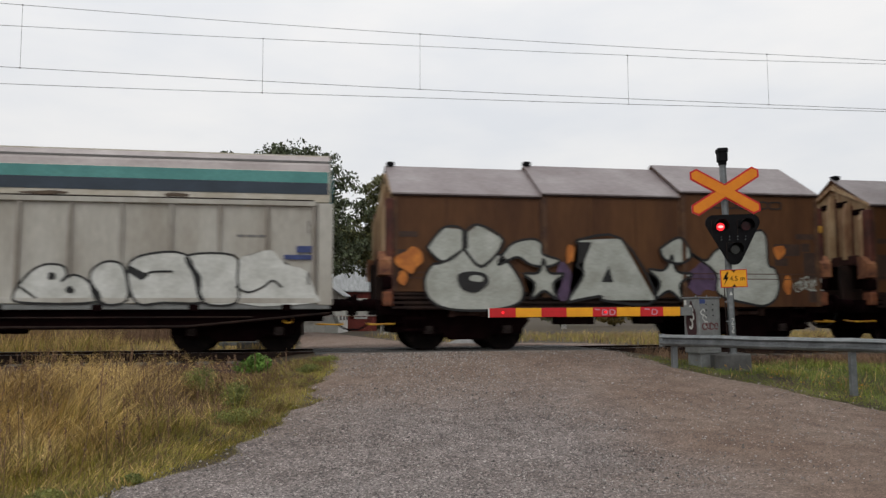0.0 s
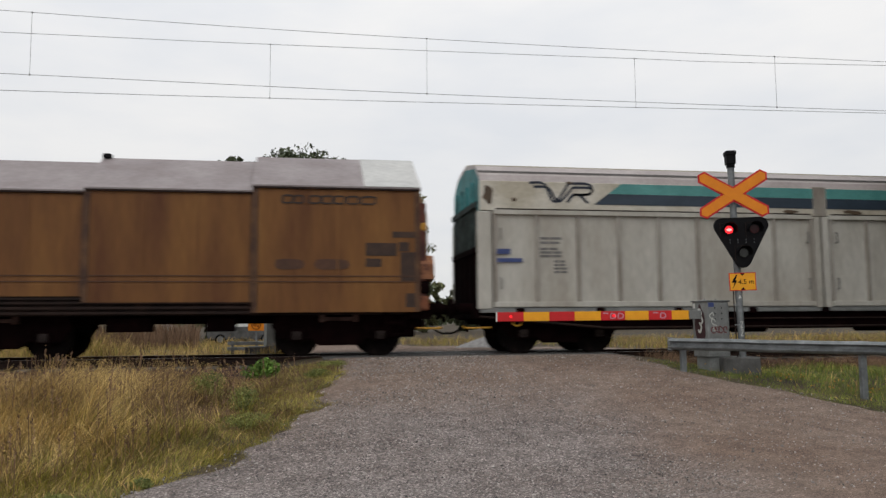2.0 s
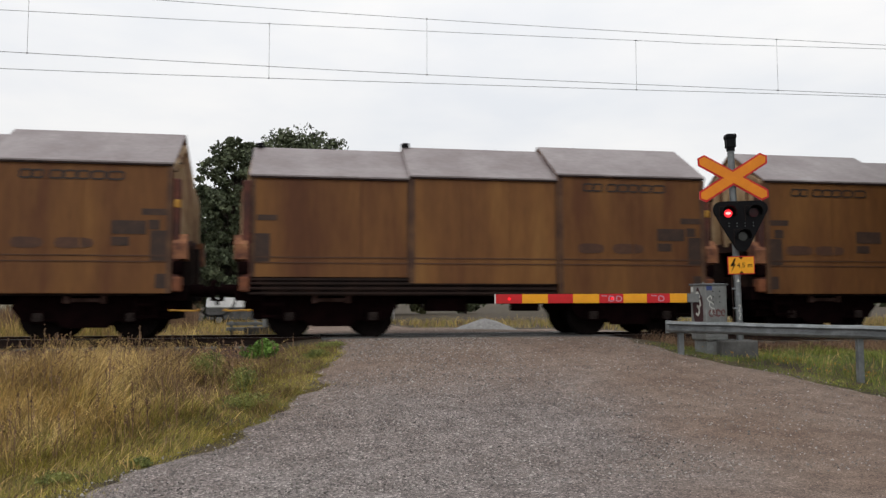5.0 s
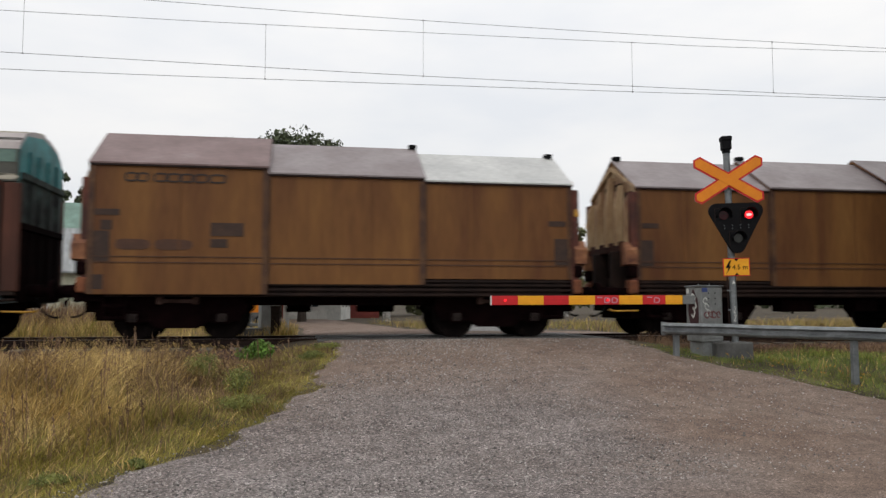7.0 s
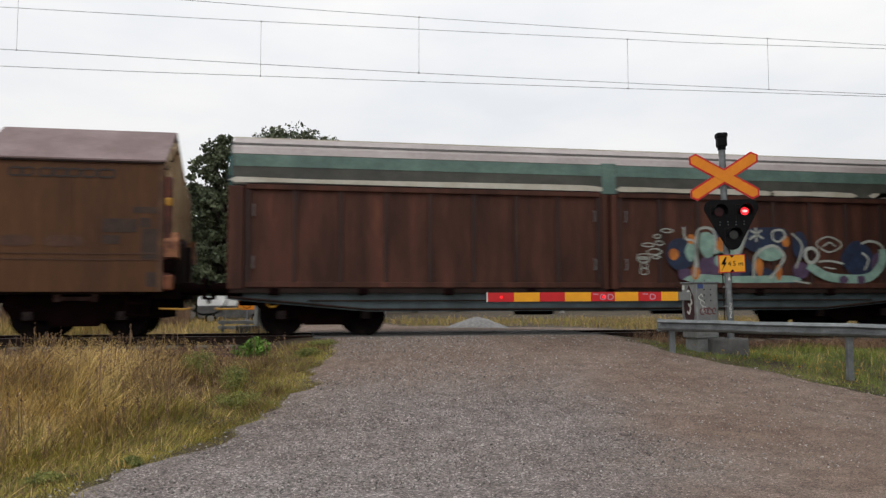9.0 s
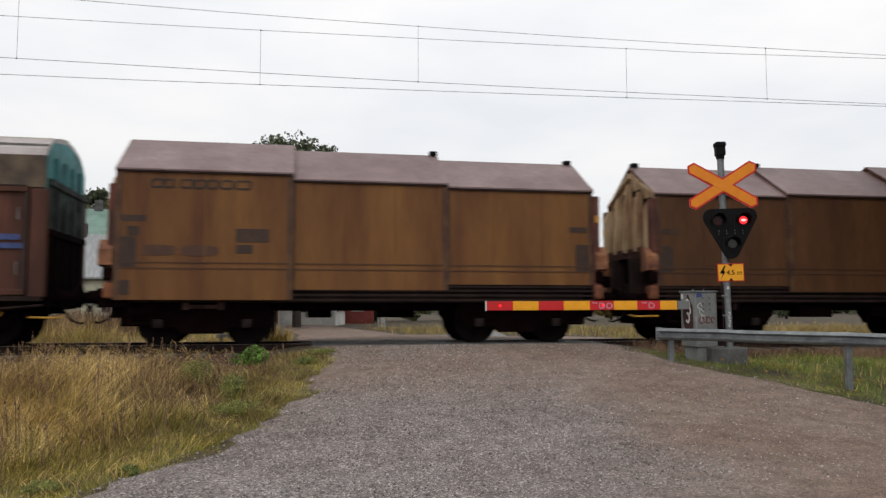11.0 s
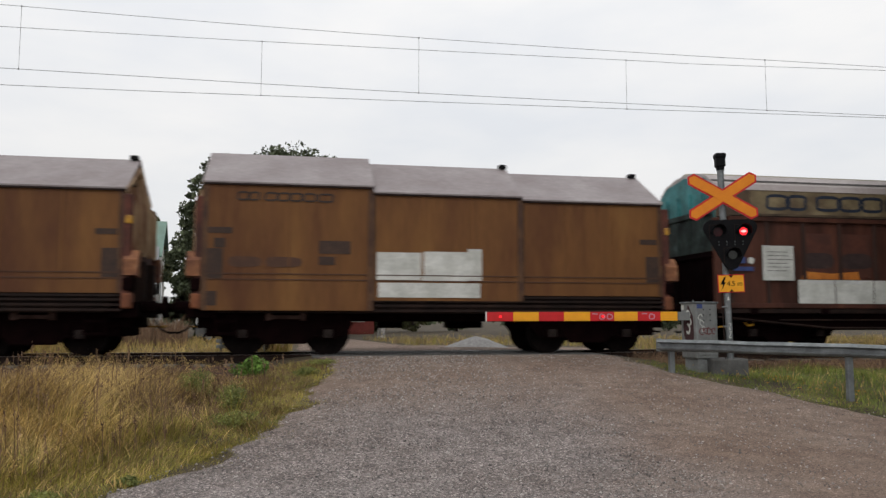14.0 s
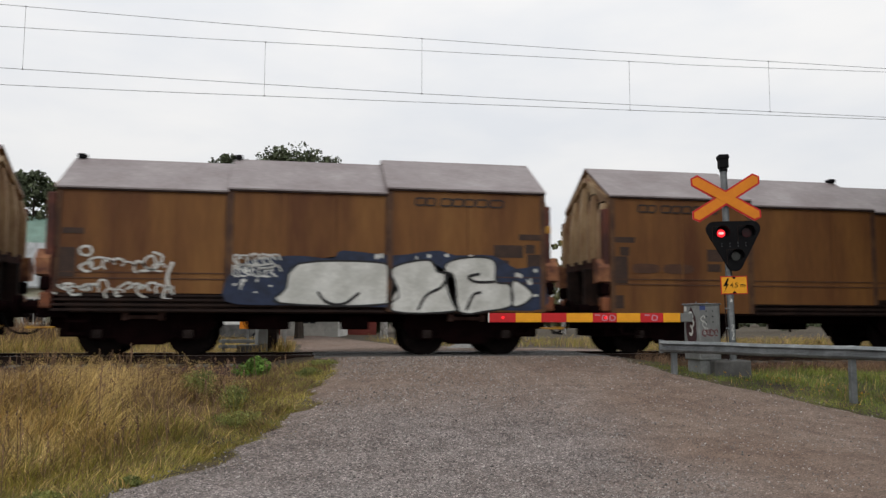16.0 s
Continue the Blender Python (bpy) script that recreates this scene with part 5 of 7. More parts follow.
    faded = mat("faded_red_panel", (0.098, 0.031, 0.019), (0.060, 0.021, 0.014), (0.135, 0.045, 0.025), 0.65, scale=2, fine=14)
    for x in (-6.1, -5.05, -2.95, -1.9, 1.5, 2.6, 4.3, 5.4):
        side_shapes(w, "faded_panel", [rect(x, x + 0.78, 1.80, 2.85)], faded, -1.4305, "faded red panel")
        side_shapes(w, "faded_lettering", [smooth_line([(x, 2.04), (x + 0.4, 2.0), (x + 0.78, 2.05), (x + 0.76, 2.34), (x + 0.35, 2.38), (x + 0.02, 2.33)], True, 2)], SHADOWTEXT, -1.437, "faded dark lettering")


build_train()

# how far the train has come, in metres, second by second where its speed changes
RUN = [(0, 0.0), (1.5, 14.88), (2, 19.91), (2.5, 24.95), (3, 29.99), (3.5, 35.04), (4, 40.14), (4.5, 45.25), (5, 50.39), (6.4, 64.82), (7.8, 79.40), (9.2, 94.20), (10.5, 108.05), (11, 113.35), (11.5, 118.65), (12.5, 129.28), (13, 134.52), (14.5, 150.02), (16, 165.66)]


def train_at(t):
    return float(np.interp(t, [a for a, d in RUN], [d for a, d in RUN]))


# ---------------------------------------------------------------- crossing equipment
def outline_bar(bm, length, w, y, th, tip):
    """A bar with pointed ends in the (x, z) plane, centred."""
    h = length / 2
    pts = [(-h + tip, -w / 2), (h - tip, -w / 2), (h, 0), (h - tip, w / 2), (-h + tip, w / 2), (-h, 0)]
    return plate(bm, pts, y, th)


def crossing_signal():
    s = tagged(new("crossing_signal"), "galvanised level crossing post with saltire and red lamps", "crossing signal", "signals at the crossing")
    bm = BM()
    rod(bm, (0, 0, -0.45), (0, 0, 3.62), 0.062, 16)
    for z in (0.55, 1.18):
        rod(bm, (0, 0, z), (0, 0, z + 0.05), 0.068, 16)
    part("post", bm, GALV, s)
    bm = BM()
    box(bm, -0.085, 0.085, -0.09, 0.09, 3.60, 3.80, 0.02)
    box(bm, -0.10, 0.10, -0.105, 0.105, 3.76, 3.86, 0.03)
    rod(bm, (0, 0, 3.54), (0, 0, 3.61), 0.075, 14)
    part("bell", bm, BLACKP, s, "black warning bell housing")
    # saltire: two crossed arms, red border round orange
    cross = tagged(new("saltire"), "orange saltire with a red border")
    cross.parent = s
    cross.matrix_local = pose(-0.01, -0.09, 3.03)
    for k, a in enumerate((31.5, -31.5)):
        bm = BM()
        outline_bar(bm, 1.47, 0.235, 0.0, 0.008, 0.075)
        arm = part("arm", bm, REDP, cross)
        arm.matrix_local = pose(0, -0.010 * k, 0, 0, a, 0)
        bm = BM()
        outline_bar(bm, 1.40, 0.172, -0.0085, 0.004, 0.060)
        part("arm_face", bm, ORANGEP, None).parent = arm
        bm = BM()
        outline_bar(bm, 1.47, 0.235, 0.012, 0.003, 0.075)
        part("arm_back", bm, PALEBACK, None).parent = arm
    bm = BM()
    outline_bar(bm, 0.62, 0.172, -0.024, 0.003, 0.01)
    o = part("arm_joint", bm, ORANGEP, cross)
    o.matrix_local = pose(0, 0, 0, 0, 31.5, 0)
    # lamp head: a rounded downward triangle
    bm = BM()
    tri = []
    for cx, cz, a0, a1 in ((-0.265, 2.44, 90, 210), (0.08, 1.80, 210, 330), (0.425, 2.44, -30, 90)):
        for k in range(7):
            a = radians(a0 + (a1 - a0) * k / 6)
            tri.append((cx + 0.145 * math.cos(a), cz + 0.145 * math.sin(a)))
    plate(bm, tri, -0.10, 0.05)
    head = part("lamp_head", bm, BLACKP, s, "black rounded triangular lamp head")
    bm = BM()
    box(bm, -0.20, 0.36, -0.09, 0.08, 2.20, 2.50, 0.04)
    part("head_back", bm, PALEBACK, head, "grey back of the lamp head")
    for x, z, r in ((-0.15, 2.36, 0.085), (0.31, 2.36, 0.085), (0.095, 1.93, 0.080)):
        bm = BM()
        for k in range(11):                         # a hood open below
            a0, a1 = radians(-20 + 20 * k), radians(-20 + 20 * (k + 1))
            q = [(x + rr * math.cos(a), yy, z + rr * math.sin(a)) for a in (a0, a1) for rr, yy in ((r + 0.045, -0.15), (r + 0.045, -0.33 + 0.05 * abs(k - 5) / 5))]
            bm.faces.new([bm.verts.new(p) for p in (q[0], q[1], q[3], q[2])])
        part("lamp_hood", bm, BLACKP, head)
        bm = BM()
        rod(bm, (x, -0.15, z), (x, -0.165, z), r, 20)
        part("lens", bm, CLEARLENS if z < 2.1 else DULLRED, head, "dark lamp lens")
        bm = BM()
        box(bm, x - 0.155, x - 0.147, -0.156, -0.150, z - 0.15, z + 0.135)
        box(bm, x - 0.155, x + 0.11, -0.156, -0.150, z + 0.127, z + 0.135)
        part("lamp_frame", bm, SILL, head)
    for k in range(8):
        px, pz = -0.14 + (k // 2) * 0.145, 2.12 + (k % 2) * 0.055
        bm = BM()
        rod(bm, (px, -0.15, pz), (px, -0.158, pz), 0.009, 8)
        part("rivet", bm, GALV, head)
    # yellow height sign
    bm = BM()
    box(bm, -0.18, 0.30, -0.085, -0.075, 1.24, 1.57, 0.0)
    sign = part("height_sign", bm, REDP, s, "yellow voltage and clearance sign")
    bm = BM()
    box(bm, -0.165, 0.285, -0.090, -0.086, 1.255, 1.555, 0.0)
    part("sign_face", bm, YELSIGN, sign)
    bm = BM()
    plate(bm, [(-0.06, 1.53), (-0.14, 1.39), (-0.085, 1.39), (-0.13, 1.275), (-0.035, 1.43), (-0.09, 1.43), (-0.03, 1.53)], -0.091, 0.003)
    for z, d in ((1.555, -0.045), (1.255, 0.045)):
        plate(bm, [(0.02, z), (0.10, z), (0.06, z + d)], -0.091, 0.003)
    part("sign_symbol", bm, BLACKP, sign)
    cu = bpy.data.curves.new("sign_text", "FONT")
    cu.body, cu.size, cu.extrude, cu.align_x = "4.5 m", 0.125, 0.002, "LEFT"
    tx = new("sign_text", cu)
    tx.matrix_local = pose(-0.02, -0.093, 1.362, 90, 0, 0)
    tx.parent = sign
    cu.materials.append(BLACKP)
    # conduit clipped beside the post, and painted marks on it
    bm = BM()
    tube(bm, smooth_line([(-0.10, -0.02, 1.25), (-0.105, -0.03, 0.6), (-0.10, -0.03, 0.1), (-0.12, -0.02, -0.35)]), 0.011)
    cable = part("conduit", bm, SILL, s, "thin dark conduit beside the post")
    for z in (0.25, 0.62, 0.98):
        bm = BM()
        box(bm, -0.12, 0.0, -0.072, -0.060, z - 0.012, z + 0.012)
        part("clip", bm, GALV, cable)
    bm = BM()
    plate(bm, [(-0.028, 1.10), (0.028, 1.10), (0.0, 1.17)], -0.068, 0.003)
    part("painted_mark", bm, WHITEPAINT, s, "white painted mark")
    for z, hh in ((0.42, 0.10), (0.57, 0.10)):
        bm = BM()
        stroke(bm, [(-0.02, z + hh), (0.02, z + hh), (-0.02, z), (0.02, z)], 0.014, -0.068, 0.003)
        part("painted_mark", bm, WHITEPAINT, s, "white painted mark")
    return s


def barrier():
    b = tagged(new("barrier"), "grey barrier cabinet with a lowered red and yellow boom", "barrier", "barriers at the crossing")
    cab = tagged(new("cabinet"), "grey steel barrier cabinet")
    cab.parent = b
    cab.matrix_local = pose(-0.365, 0.30, 0, 0, 0, 17)
    hw = 0.235
    bm = BM()
    box(bm, -hw, hw, -hw, hw, 0.10, 1.12, 0.02)
    part("cabinet_body", bm, GREYBOX, cab)
    bm = BM()
    box(bm, -hw - 0.02, hw + 0.02, -hw - 0.02, hw + 0.02, 1.115, 1.145, 0.01)
    part("cabinet_lid", bm, GALV, cab)
    for x in (-0.12, 0.12):
        bm = BM()
        rod(bm, (x, 0, 1.14), (x, 0, 1.18), 0.012, 8)
        part("lid_bolt", bm, GALV, cab)
    bm = BM()
    box(bm, -hw + 0.03, hw - 0.03, -hw - 0.010, -hw - 0.001, 0.16, 1.08, 0.004)
    part("cabinet_door", bm, GREYBOX, cab)
    for x in (-0.08, 0.06):
        for z in (0.80, 0.90, 1.0):
            bm = BM()
            rod(bm, (x, -hw - 0.01, z), (x, -hw - 0.018, z), 0.012, 8)
            part("bolt", bm, BLACKP, cab)
    # paint on the side towards the road: a maroon blotch with a pale scrawl
    side = tagged(new("painted_side"), "cabinet side with a maroon blotch and a pale scrawl")
    side.parent = cab
    side.matrix_local = pose(-hw, 0, 0, 0, 0, -90)
    bm = BM()
    plate(bm, blob(0.02, 0.66, 0.15, 0.38, 11, 3, 0.18), -0.003, 0.003)
    part("dark_scrawl", bm, mat("maroon_spray", (0.055, 0.022, 0.024), None, None, 0.75), side, "maroon paint blotch")
    for k, pts in enumerate(([(-0.07, 0.92), (0.0, 0.98), (0.06, 0.90), (-0.01, 0.84)], [(-0.06, 0.84), (0.03, 0.86), (0.09, 0.76), (0.02, 0.70)], [(-0.02, 0.74), (0.05, 0.66), (0.01, 0.56), (-0.05, 0.60)])):
        bm = BM()
        stroke(bm, smooth_line(pts), 0.042, -0.006 - 0.001 * k, 0.003)
        part("white_scrawl", bm, WHITEPAINT, side, "pale scrawled tag")
    bm = BM()
    plate(bm, rect(-0.20, -0.13, 1.0, 1.09), -0.004, 0.003)
    part("sticker", bm, WHITEPAINT, side, "pale sticker")
    red = mat("dull_red_spray", (0.16, 0.045, 0.045), None, None, 0.7)
    for k in range(4):
        bm = BM()
        stroke(bm, blob(-0.12 + 0.08 * k, 0.60, 0.05, 0.06, 6, k, 0.4)[:: 3], 0.022, -hw - 0.012, 0.002)
        part("red_scrawl", bm, red, cab, "dull red scrawl")
    for k in range(3):
        bm = BM()
        stroke(bm, blob(-0.15 + 0.03 * k, 0.86 - 0.11 * k, 0.04, 0.05, 6, k + 9, 0.4)[:: 3], 0.016, -hw - 0.012, 0.002)
        part("pale_scrawl", bm, WHITEPAINT, cab, "thin pale scrawl")
    bm = BM()
    plate(bm, rect(-0.22, -0.10, 1.02, 1.10), -hw - 0.012, 0.002)
    part("sticker", bm, BLUELABEL, cab, "blue sticker")
    bm = BM()
    box(bm, -0.20, 0.20, -0.20, 0.20, -0.62, 0.11, 0.02)
    part("plinth", bm, GREYBOX, cab, "grey cabinet plinth")
    bm = BM()
    box(bm, -0.30, 0.38, -0.12, 0.56, -0.66, 0.10, 0.03)
    part("footing", bm, CONCRETE, b, "dark grey concrete footing")
    # boom with red and yellow fields
    x = -0.70
    boom = tagged(new("boom"), "lowered red and yellow barrier boom")
    boom.parent = b
    cuts = [-0.80, -1.12, -1.55, -1.99, -2.44, -2.93, -3.40, -3.88, -4.37]
    for k, (a, c) in enumerate(zip(cuts, cuts[1:])):
        bm = BM()
        box(bm, c, a, 0.20, 0.26, 0.795, 0.965, 0.004)
        part("boom_field", bm, YELSIGN if k % 2 == 0 else REDP, boom)
    bm = BM()
    box(bm, -4.37, -0.80, 0.262, 0.275, 0.80, 0.960, 0.004)
    part("boom_back", bm, WHITEPAINT, boom, "white back of the boom")
    bm = BM()
    box(bm, -4.395, -4.37, 0.197, 0.263, 0.79, 0.97, 0.004)
    part("boom_end", bm, WHITEPAINT, boom)
    bm = BM()
    box(bm, -0.80, -0.55, 0.17, 0.29, 0.80, 0.96, 0.01)
    part("boom_socket", bm, GREYBOX, boom)
    for a in (-4.12, -2.20):
        bm = BM()
        rod(bm, (a, 0.197, 0.88), (a, 0.188, 0.88), 0.025, 12)
        part("boom_lamp", bm, REDLAMP, boom, "small red boom lamp")
    pink = mat("pale_pink_spray", (0.55, 0.26, 0.34), None, None, 0.6)
    for c0, n in ((-1.47, 2), (-2.40, 3)):
        for k in range(n):
            bm = BM()
            x0 = c0 + 0.14 * k
            stroke(bm, [(x0, 0.93), (x0 + 0.10, 0.925)] if k == 0 else [(x0, 0.83), (x0 + 0.01, 0.92), (x0 + 0.09, 0.90), (x0 + 0.08, 0.84), (x0 + 0.01, 0.83)], 0.022, 0.199, 0.002)
            part("boom_scrawl", bm, pink, boom, "pale pink scrawl")
    return b


NEAR = pose(9.41, -5.98, 0.02, 0, -1.3, -14.5)
signal = crossing_signal()
signal.matrix_world = NEAR
bar = barrier()
bar.matrix_world = pose(9.31, -5.98, -0.05, 0, -0.2, -9.9)
FARS = pose(2.0, 6.3, -0.42, 0, 0, 176)
copy_thing(signal, FARS)
copy_thing(bar, pose(1.42, 6.3, -0.02, 0, 0, 176))


def lit_lens():
    """The lit lamp: a glowing lens that stands before one socket, then before the other, as the two flash in turn."""
    bm = BM()
    rod(bm, (0, 0, 0), (0, -0.012, 0), 0.072, 20)
    ob = part("lit_lens", bm, REDLAMP, None, "glowing red lens")
    bm = BM()
    plate(bm, [(0.052 * math.cos(k * 0.5236), 0.026 * math.sin(k * 0.5236)) for k in range(12)], -0.0145, 0.004)
    part("lens_core", bm, WHITEHOT, ob)
    return ob


lens = lit_lens()
lens.parent = [c for c in signal.children if c.name.startswith("lamp_head")][0]


def guardrail():
    g = tagged(new("guardrail"), "galvanised steel guardrail on short posts", "guardrail")
    a, b = Vector((8.09, -5.79, 0.304)), Vector((12.1, -12.92, 0.233))
    d = (b - a).normalized()
    n = Vector((-d.y, d.x, 0))
    if n.x > 0:
        n = -n
    prof = [(0.00, -0.105), (0.05, -0.09), (0.075, -0.055), (0.004, -0.018), (0.004, 0.018), (0.075, 0.055), (0.05, 0.09), (0.00, 0.105)]
    bm = BM()
    rows = []
    for k in range(24):
        p = a + (b - a) * (k / 23) + Vector((0, 0, 0.012 * noise.noise((k * 0.45, 2, 0)))) + n * 0.02 * noise.noise((k * 0.5, 9, 0))
        rows.append([bm.verts.new(p + n * (o + k) + Vector((0, 0, z))) for k, seq in ((0, prof), (-0.006, prof[::-1])) for o, z in seq])
    for r0, r1 in zip(rows, rows[1:]):
        m = len(r0)
        for i in range(m):
            bm.faces.new((r0[i], r0[(i + 1) % m], r1[(i + 1) % m], r1[i]))
    bm.faces.new(rows[0])
    bm.faces.new(rows[-1][::-1])
    part("beam", bm, GALV, g, "corrugated steel beam")
    bm = BM()                                       # rounded end shoe
    rod(bm, a + Vector((0, 0, -0.115)) , a + Vector((0, 0, 0.115)), 0.05, 12)
    part("end_shoe", bm, GALV, g)
    for s in (0.22, 3.50, 7.2):
        p = a + d * s - n * 0.06
        bm = BM()
        box(bm, p.x - 0.05, p.x + 0.05, p.y - 0.04, p.y + 0.04, -1.2, 0.385, 0.008)
        part("post", bm, GALV, g)


guardrail()


# ---------------------------------------------------------------- overhead line
def mast(x):
    m = tagged(new("line_mast"), "galvanised overhead line mast beside the track", "mast", "masts of the overhead line")
    m.location = (x, 3.2, -0.6)
    bm = BM()
    box(bm, -0.13, 0.13, -0.13, 0.13, 0, 10.2, 0.02)
    part("column", bm, GALV, m)
    for z in (7.2, 9.4):
        bm = BM()
        rod(bm, (0, 0, z), (0, -3.4, z), 0.035, 8)
        part("bracket", bm, GALV, m)


def overhead():
    mast(-60)
    mast(60)
    sets = (("messenger_wire", MA, 0.0075), ("contact_wire", CA, 0.008), ("messenger_wire", MB, 0.0075), ("contact_wire", CB, 0.008))
    wires = []
    for name, pts, r in sets:
        bm = BM()
        tube(bm, smooth_line(pts, False, 5), r * 0.85, 5)
        wires.append(tagged(part(name, bm, WIREM), "thin dark overhead line wire", "overhead wire", "overhead line wires"))
    for xs, m, c in ((DA, MA, CA), (DB, MB, CB)):
        for x in xs:
            zm = float(np.interp(x, [p[0] for p in smooth_line(m, False, 5)], [p[2] for p in smooth_line(m, False, 5)]))
            zc = float(np.interp(x, [p[0] for p in smooth_line(c, False, 5)], [p[2] for p in smooth_line(c, False, 5)]))
            bm = BM()
            rod(bm, (x, m[0][1], zm + 0.01), (x, m[0][1], zc - 0.01), 0.0045, 5)
            for z in (zm, zc):
                box(bm, x - 0.014, x + 0.014, m[0][1] - 0.012, m[0][1] + 0.012, z - 0.016, z + 0.016)
            tagged(part("dropper", bm, WIREM), "thin wire dropper of the overhead line", "dropper", "droppers of the overhead line")


MA = [(-60, 0, 9.4), (-20, 0, 7.95), (-3.93, 0, 7.59), (4.87, 0, 7.49), (14.02, 0, 7.53), (25, 0, 7.75), (60, 0, 9.0)]
CA = [(-60, 0, 6.5), (-20, 0, 6.25), (-3.96, 0, 6.18), (4.91, 0, 6.14), (14.08, 0, 6.19), (25, 0, 6.28), (60, 0, 6.5)]
MB = [(-60, 0.5, 6.9), (-20, 0.5, 7.15), (-3.79, 0.5, 7.25), (1.24, 0.5, 7.29), (10.37, 0.5, 7.42), (17.5, 0.5, 7.60), (60, 0.5, 9.0)]
CB = [(-60, 0.5, 5.7), (-20, 0.5, 5.82), (-4.6, 0.5, 5.92), (1.31, 0.5, 5.99), (10.48, 0.5, 6.14), (17.4, 0.5, 6.27), (60, 0.5, 7.0)]
DA, DB = (-22.5, -13.0, -3.93, 4.87, 14.02, 23.0), (-16.5, -7.5, 1.24, 10.37, 19.5)
overhead()


# ---------------------------------------------------------------- trees and far things
def leaf_cloud(vs, fs, c, r, n, size, rng):
    k0 = len(vs)
    p = rng.normal(size=(n, 3))
    p /= np.linalg.norm(p, axis=1)[:, None]
    p *= (rng.random(n) ** 0.45)[:, None] * np.array(r)
    p += np.array(c)
    a = rng.normal(size=(n, 3))
    a /= np.linalg.norm(a, axis=1)[:, None]
    b = np.cross(a, rng.normal(size=(n, 3)))
    b /= np.linalg.norm(b, axis=1)[:, None]
    s = size * rng.uniform(0.6, 1.3, n)[:, None]
    for q, u, v in zip(p, a * s, b * s * 0.6):
        k = len(vs)
        vs += [q - u, q + v, q + u, q - v]
        fs.append((k, k + 1, k + 2, k + 3))


def tree(name, x, y, height, width, leafm, label, seed, bark=BARK, low=0.25, leaf=0.2, n=90, clumps=46):
    rng = np.random.default_rng(seed)
    z0 = ground_z(x, y) - 0.1
    t = tagged(new(name), label, "tree")
    t.location = (x, y, z0)
    bm = BM()
    r0 = height * 0.022 + 0.05
    lean = rng.uniform(-0.04, 0.04, 2) * height
    pts = [(lean[0] * (u ** 2), lean[1] * u, height * 0.9 * u) for u in (0, 0.15, 0.4, 0.7, 1)]
    for i in range(4):
        rod(bm, pts[i], pts[i + 1], r0 * (1 - 0.23 * i), 8, r0 * (1 - 0.23 * (i + 1)))
    vs, fs = [], []
    for k in range(clumps):
        u = low + (1 - low) * (k + rng.random()) / clumps
        a = rng.uniform(0, 6.283)
        env = math.sqrt(max(0.05, 1 - ((u - 0.56) / 0.47) ** 2))
        rad = width / 2 * env * rng.uniform(0.35, 1.0)
        c = (lean[0] * u * u + rad * math.cos(a), lean[1] * u + rad * math.sin(a), height * (u * 0.95))
        if k % 2 == 0:
            base = (lean[0] * u * u * 0.7, lean[1] * u * 0.8, height * max(0.12, u * 0.95 - 0.16))
            rod(bm, base, c, r0 * 0.17 * (1.15 - u), 5, 0.012)
        q = width * rng.uniform(0.05, 0.10)
        leaf_cloud(vs, fs, c, (q, q, q * 0.72), n, leaf, rng)
    part("trunk", bm, bark, t)
    crown = new("crown", from_arrays("crown", vs, fs, leafm))
    crown.parent = t
    return t


tree("maple_tree", 6.6, 48, 13.7, 10.4, LEAFD, "tall dark green broadleaf tree", 3, low=0.36, n=60, clumps=330, leaf=0.14)
tree("maple_tree", 1.2, 44, 12.5, 6.2, LEAFD, "dark green broadleaf tree beside a house", 4, low=0.10, n=70, clumps=420, leaf=0.14)
tree("birch_tree", 12.9, 50, 12.4, 5.6, LEAFB, "yellowing green birch tree", 5, BIRCHBARK, 0.40, 0.11, 60, 290)
tree("bush_tree", 0.6, 49, 9.5, 6.0, LEAFD, "dense dark green tree behind a house", 14, low=0.03, n=80, clumps=230, leaf=0.17)
tree("bush_tree", 8.0, 86, 12.5, 11.0, LEAFD, "dense dark green tree behind the houses", 15, low=0.03, n=90, clumps=420, leaf=0.25)
tree("bush_tree", 18.5, 88, 11.0, 10.0, LEAFD, "dense dark green tree behind the houses", 16, low=0.03, n=90, clumps=300, leaf=0.25)
tree("bush_tree", 2.4, 54, 9.0, 4.6, LEAFD, "dense dark green tree behind the crossing", 11, low=0.05, n=70, clumps=150, leaf=0.15)
tree("bush_tree", 13.5, 84, 11.5, 9.5, LEAFB, "green broadleaf tree behind the houses", 12, low=0.06, n=80, clumps=300, leaf=0.22)
tree("birch_tree", 37, 78, 11.5, 5.0, LEAFB, "pale green birch tree far behind the track", 6, BIRCHBARK, 0.15, 0.2, 60, 40)
for k, (x, y, h, w, m) in enumerate(((-13, 62, 13.5, 8, LEAFD), (-19, 66, 13, 8, LEAFB), (-26, 70, 14, 9, LEAFD), (-8.5, 66, 12, 7, LEAFD), (-34, 72, 13, 8, LEAFB), (-5.0, 62, 11.5, 6, LEAFB), (24, 92, 7, 7, LEAFB), (30, 95, 6.5, 7, LEAFD), (44, 98, 7.5, 8, LEAFB), (52, 100, 7, 8, LEAFY), (60, 100, 8, 8, LEAFD), (70, 105, 8, 9, LEAFB), (80, 104, 8, 9, LEAFD))):
    tree("broadleaf_tree", x, y, h, w, m, "leafy green tree in the far row", 20 + k, low=0.08, n=60, clumps=190 if x < 0 else 90, leaf=0.2)


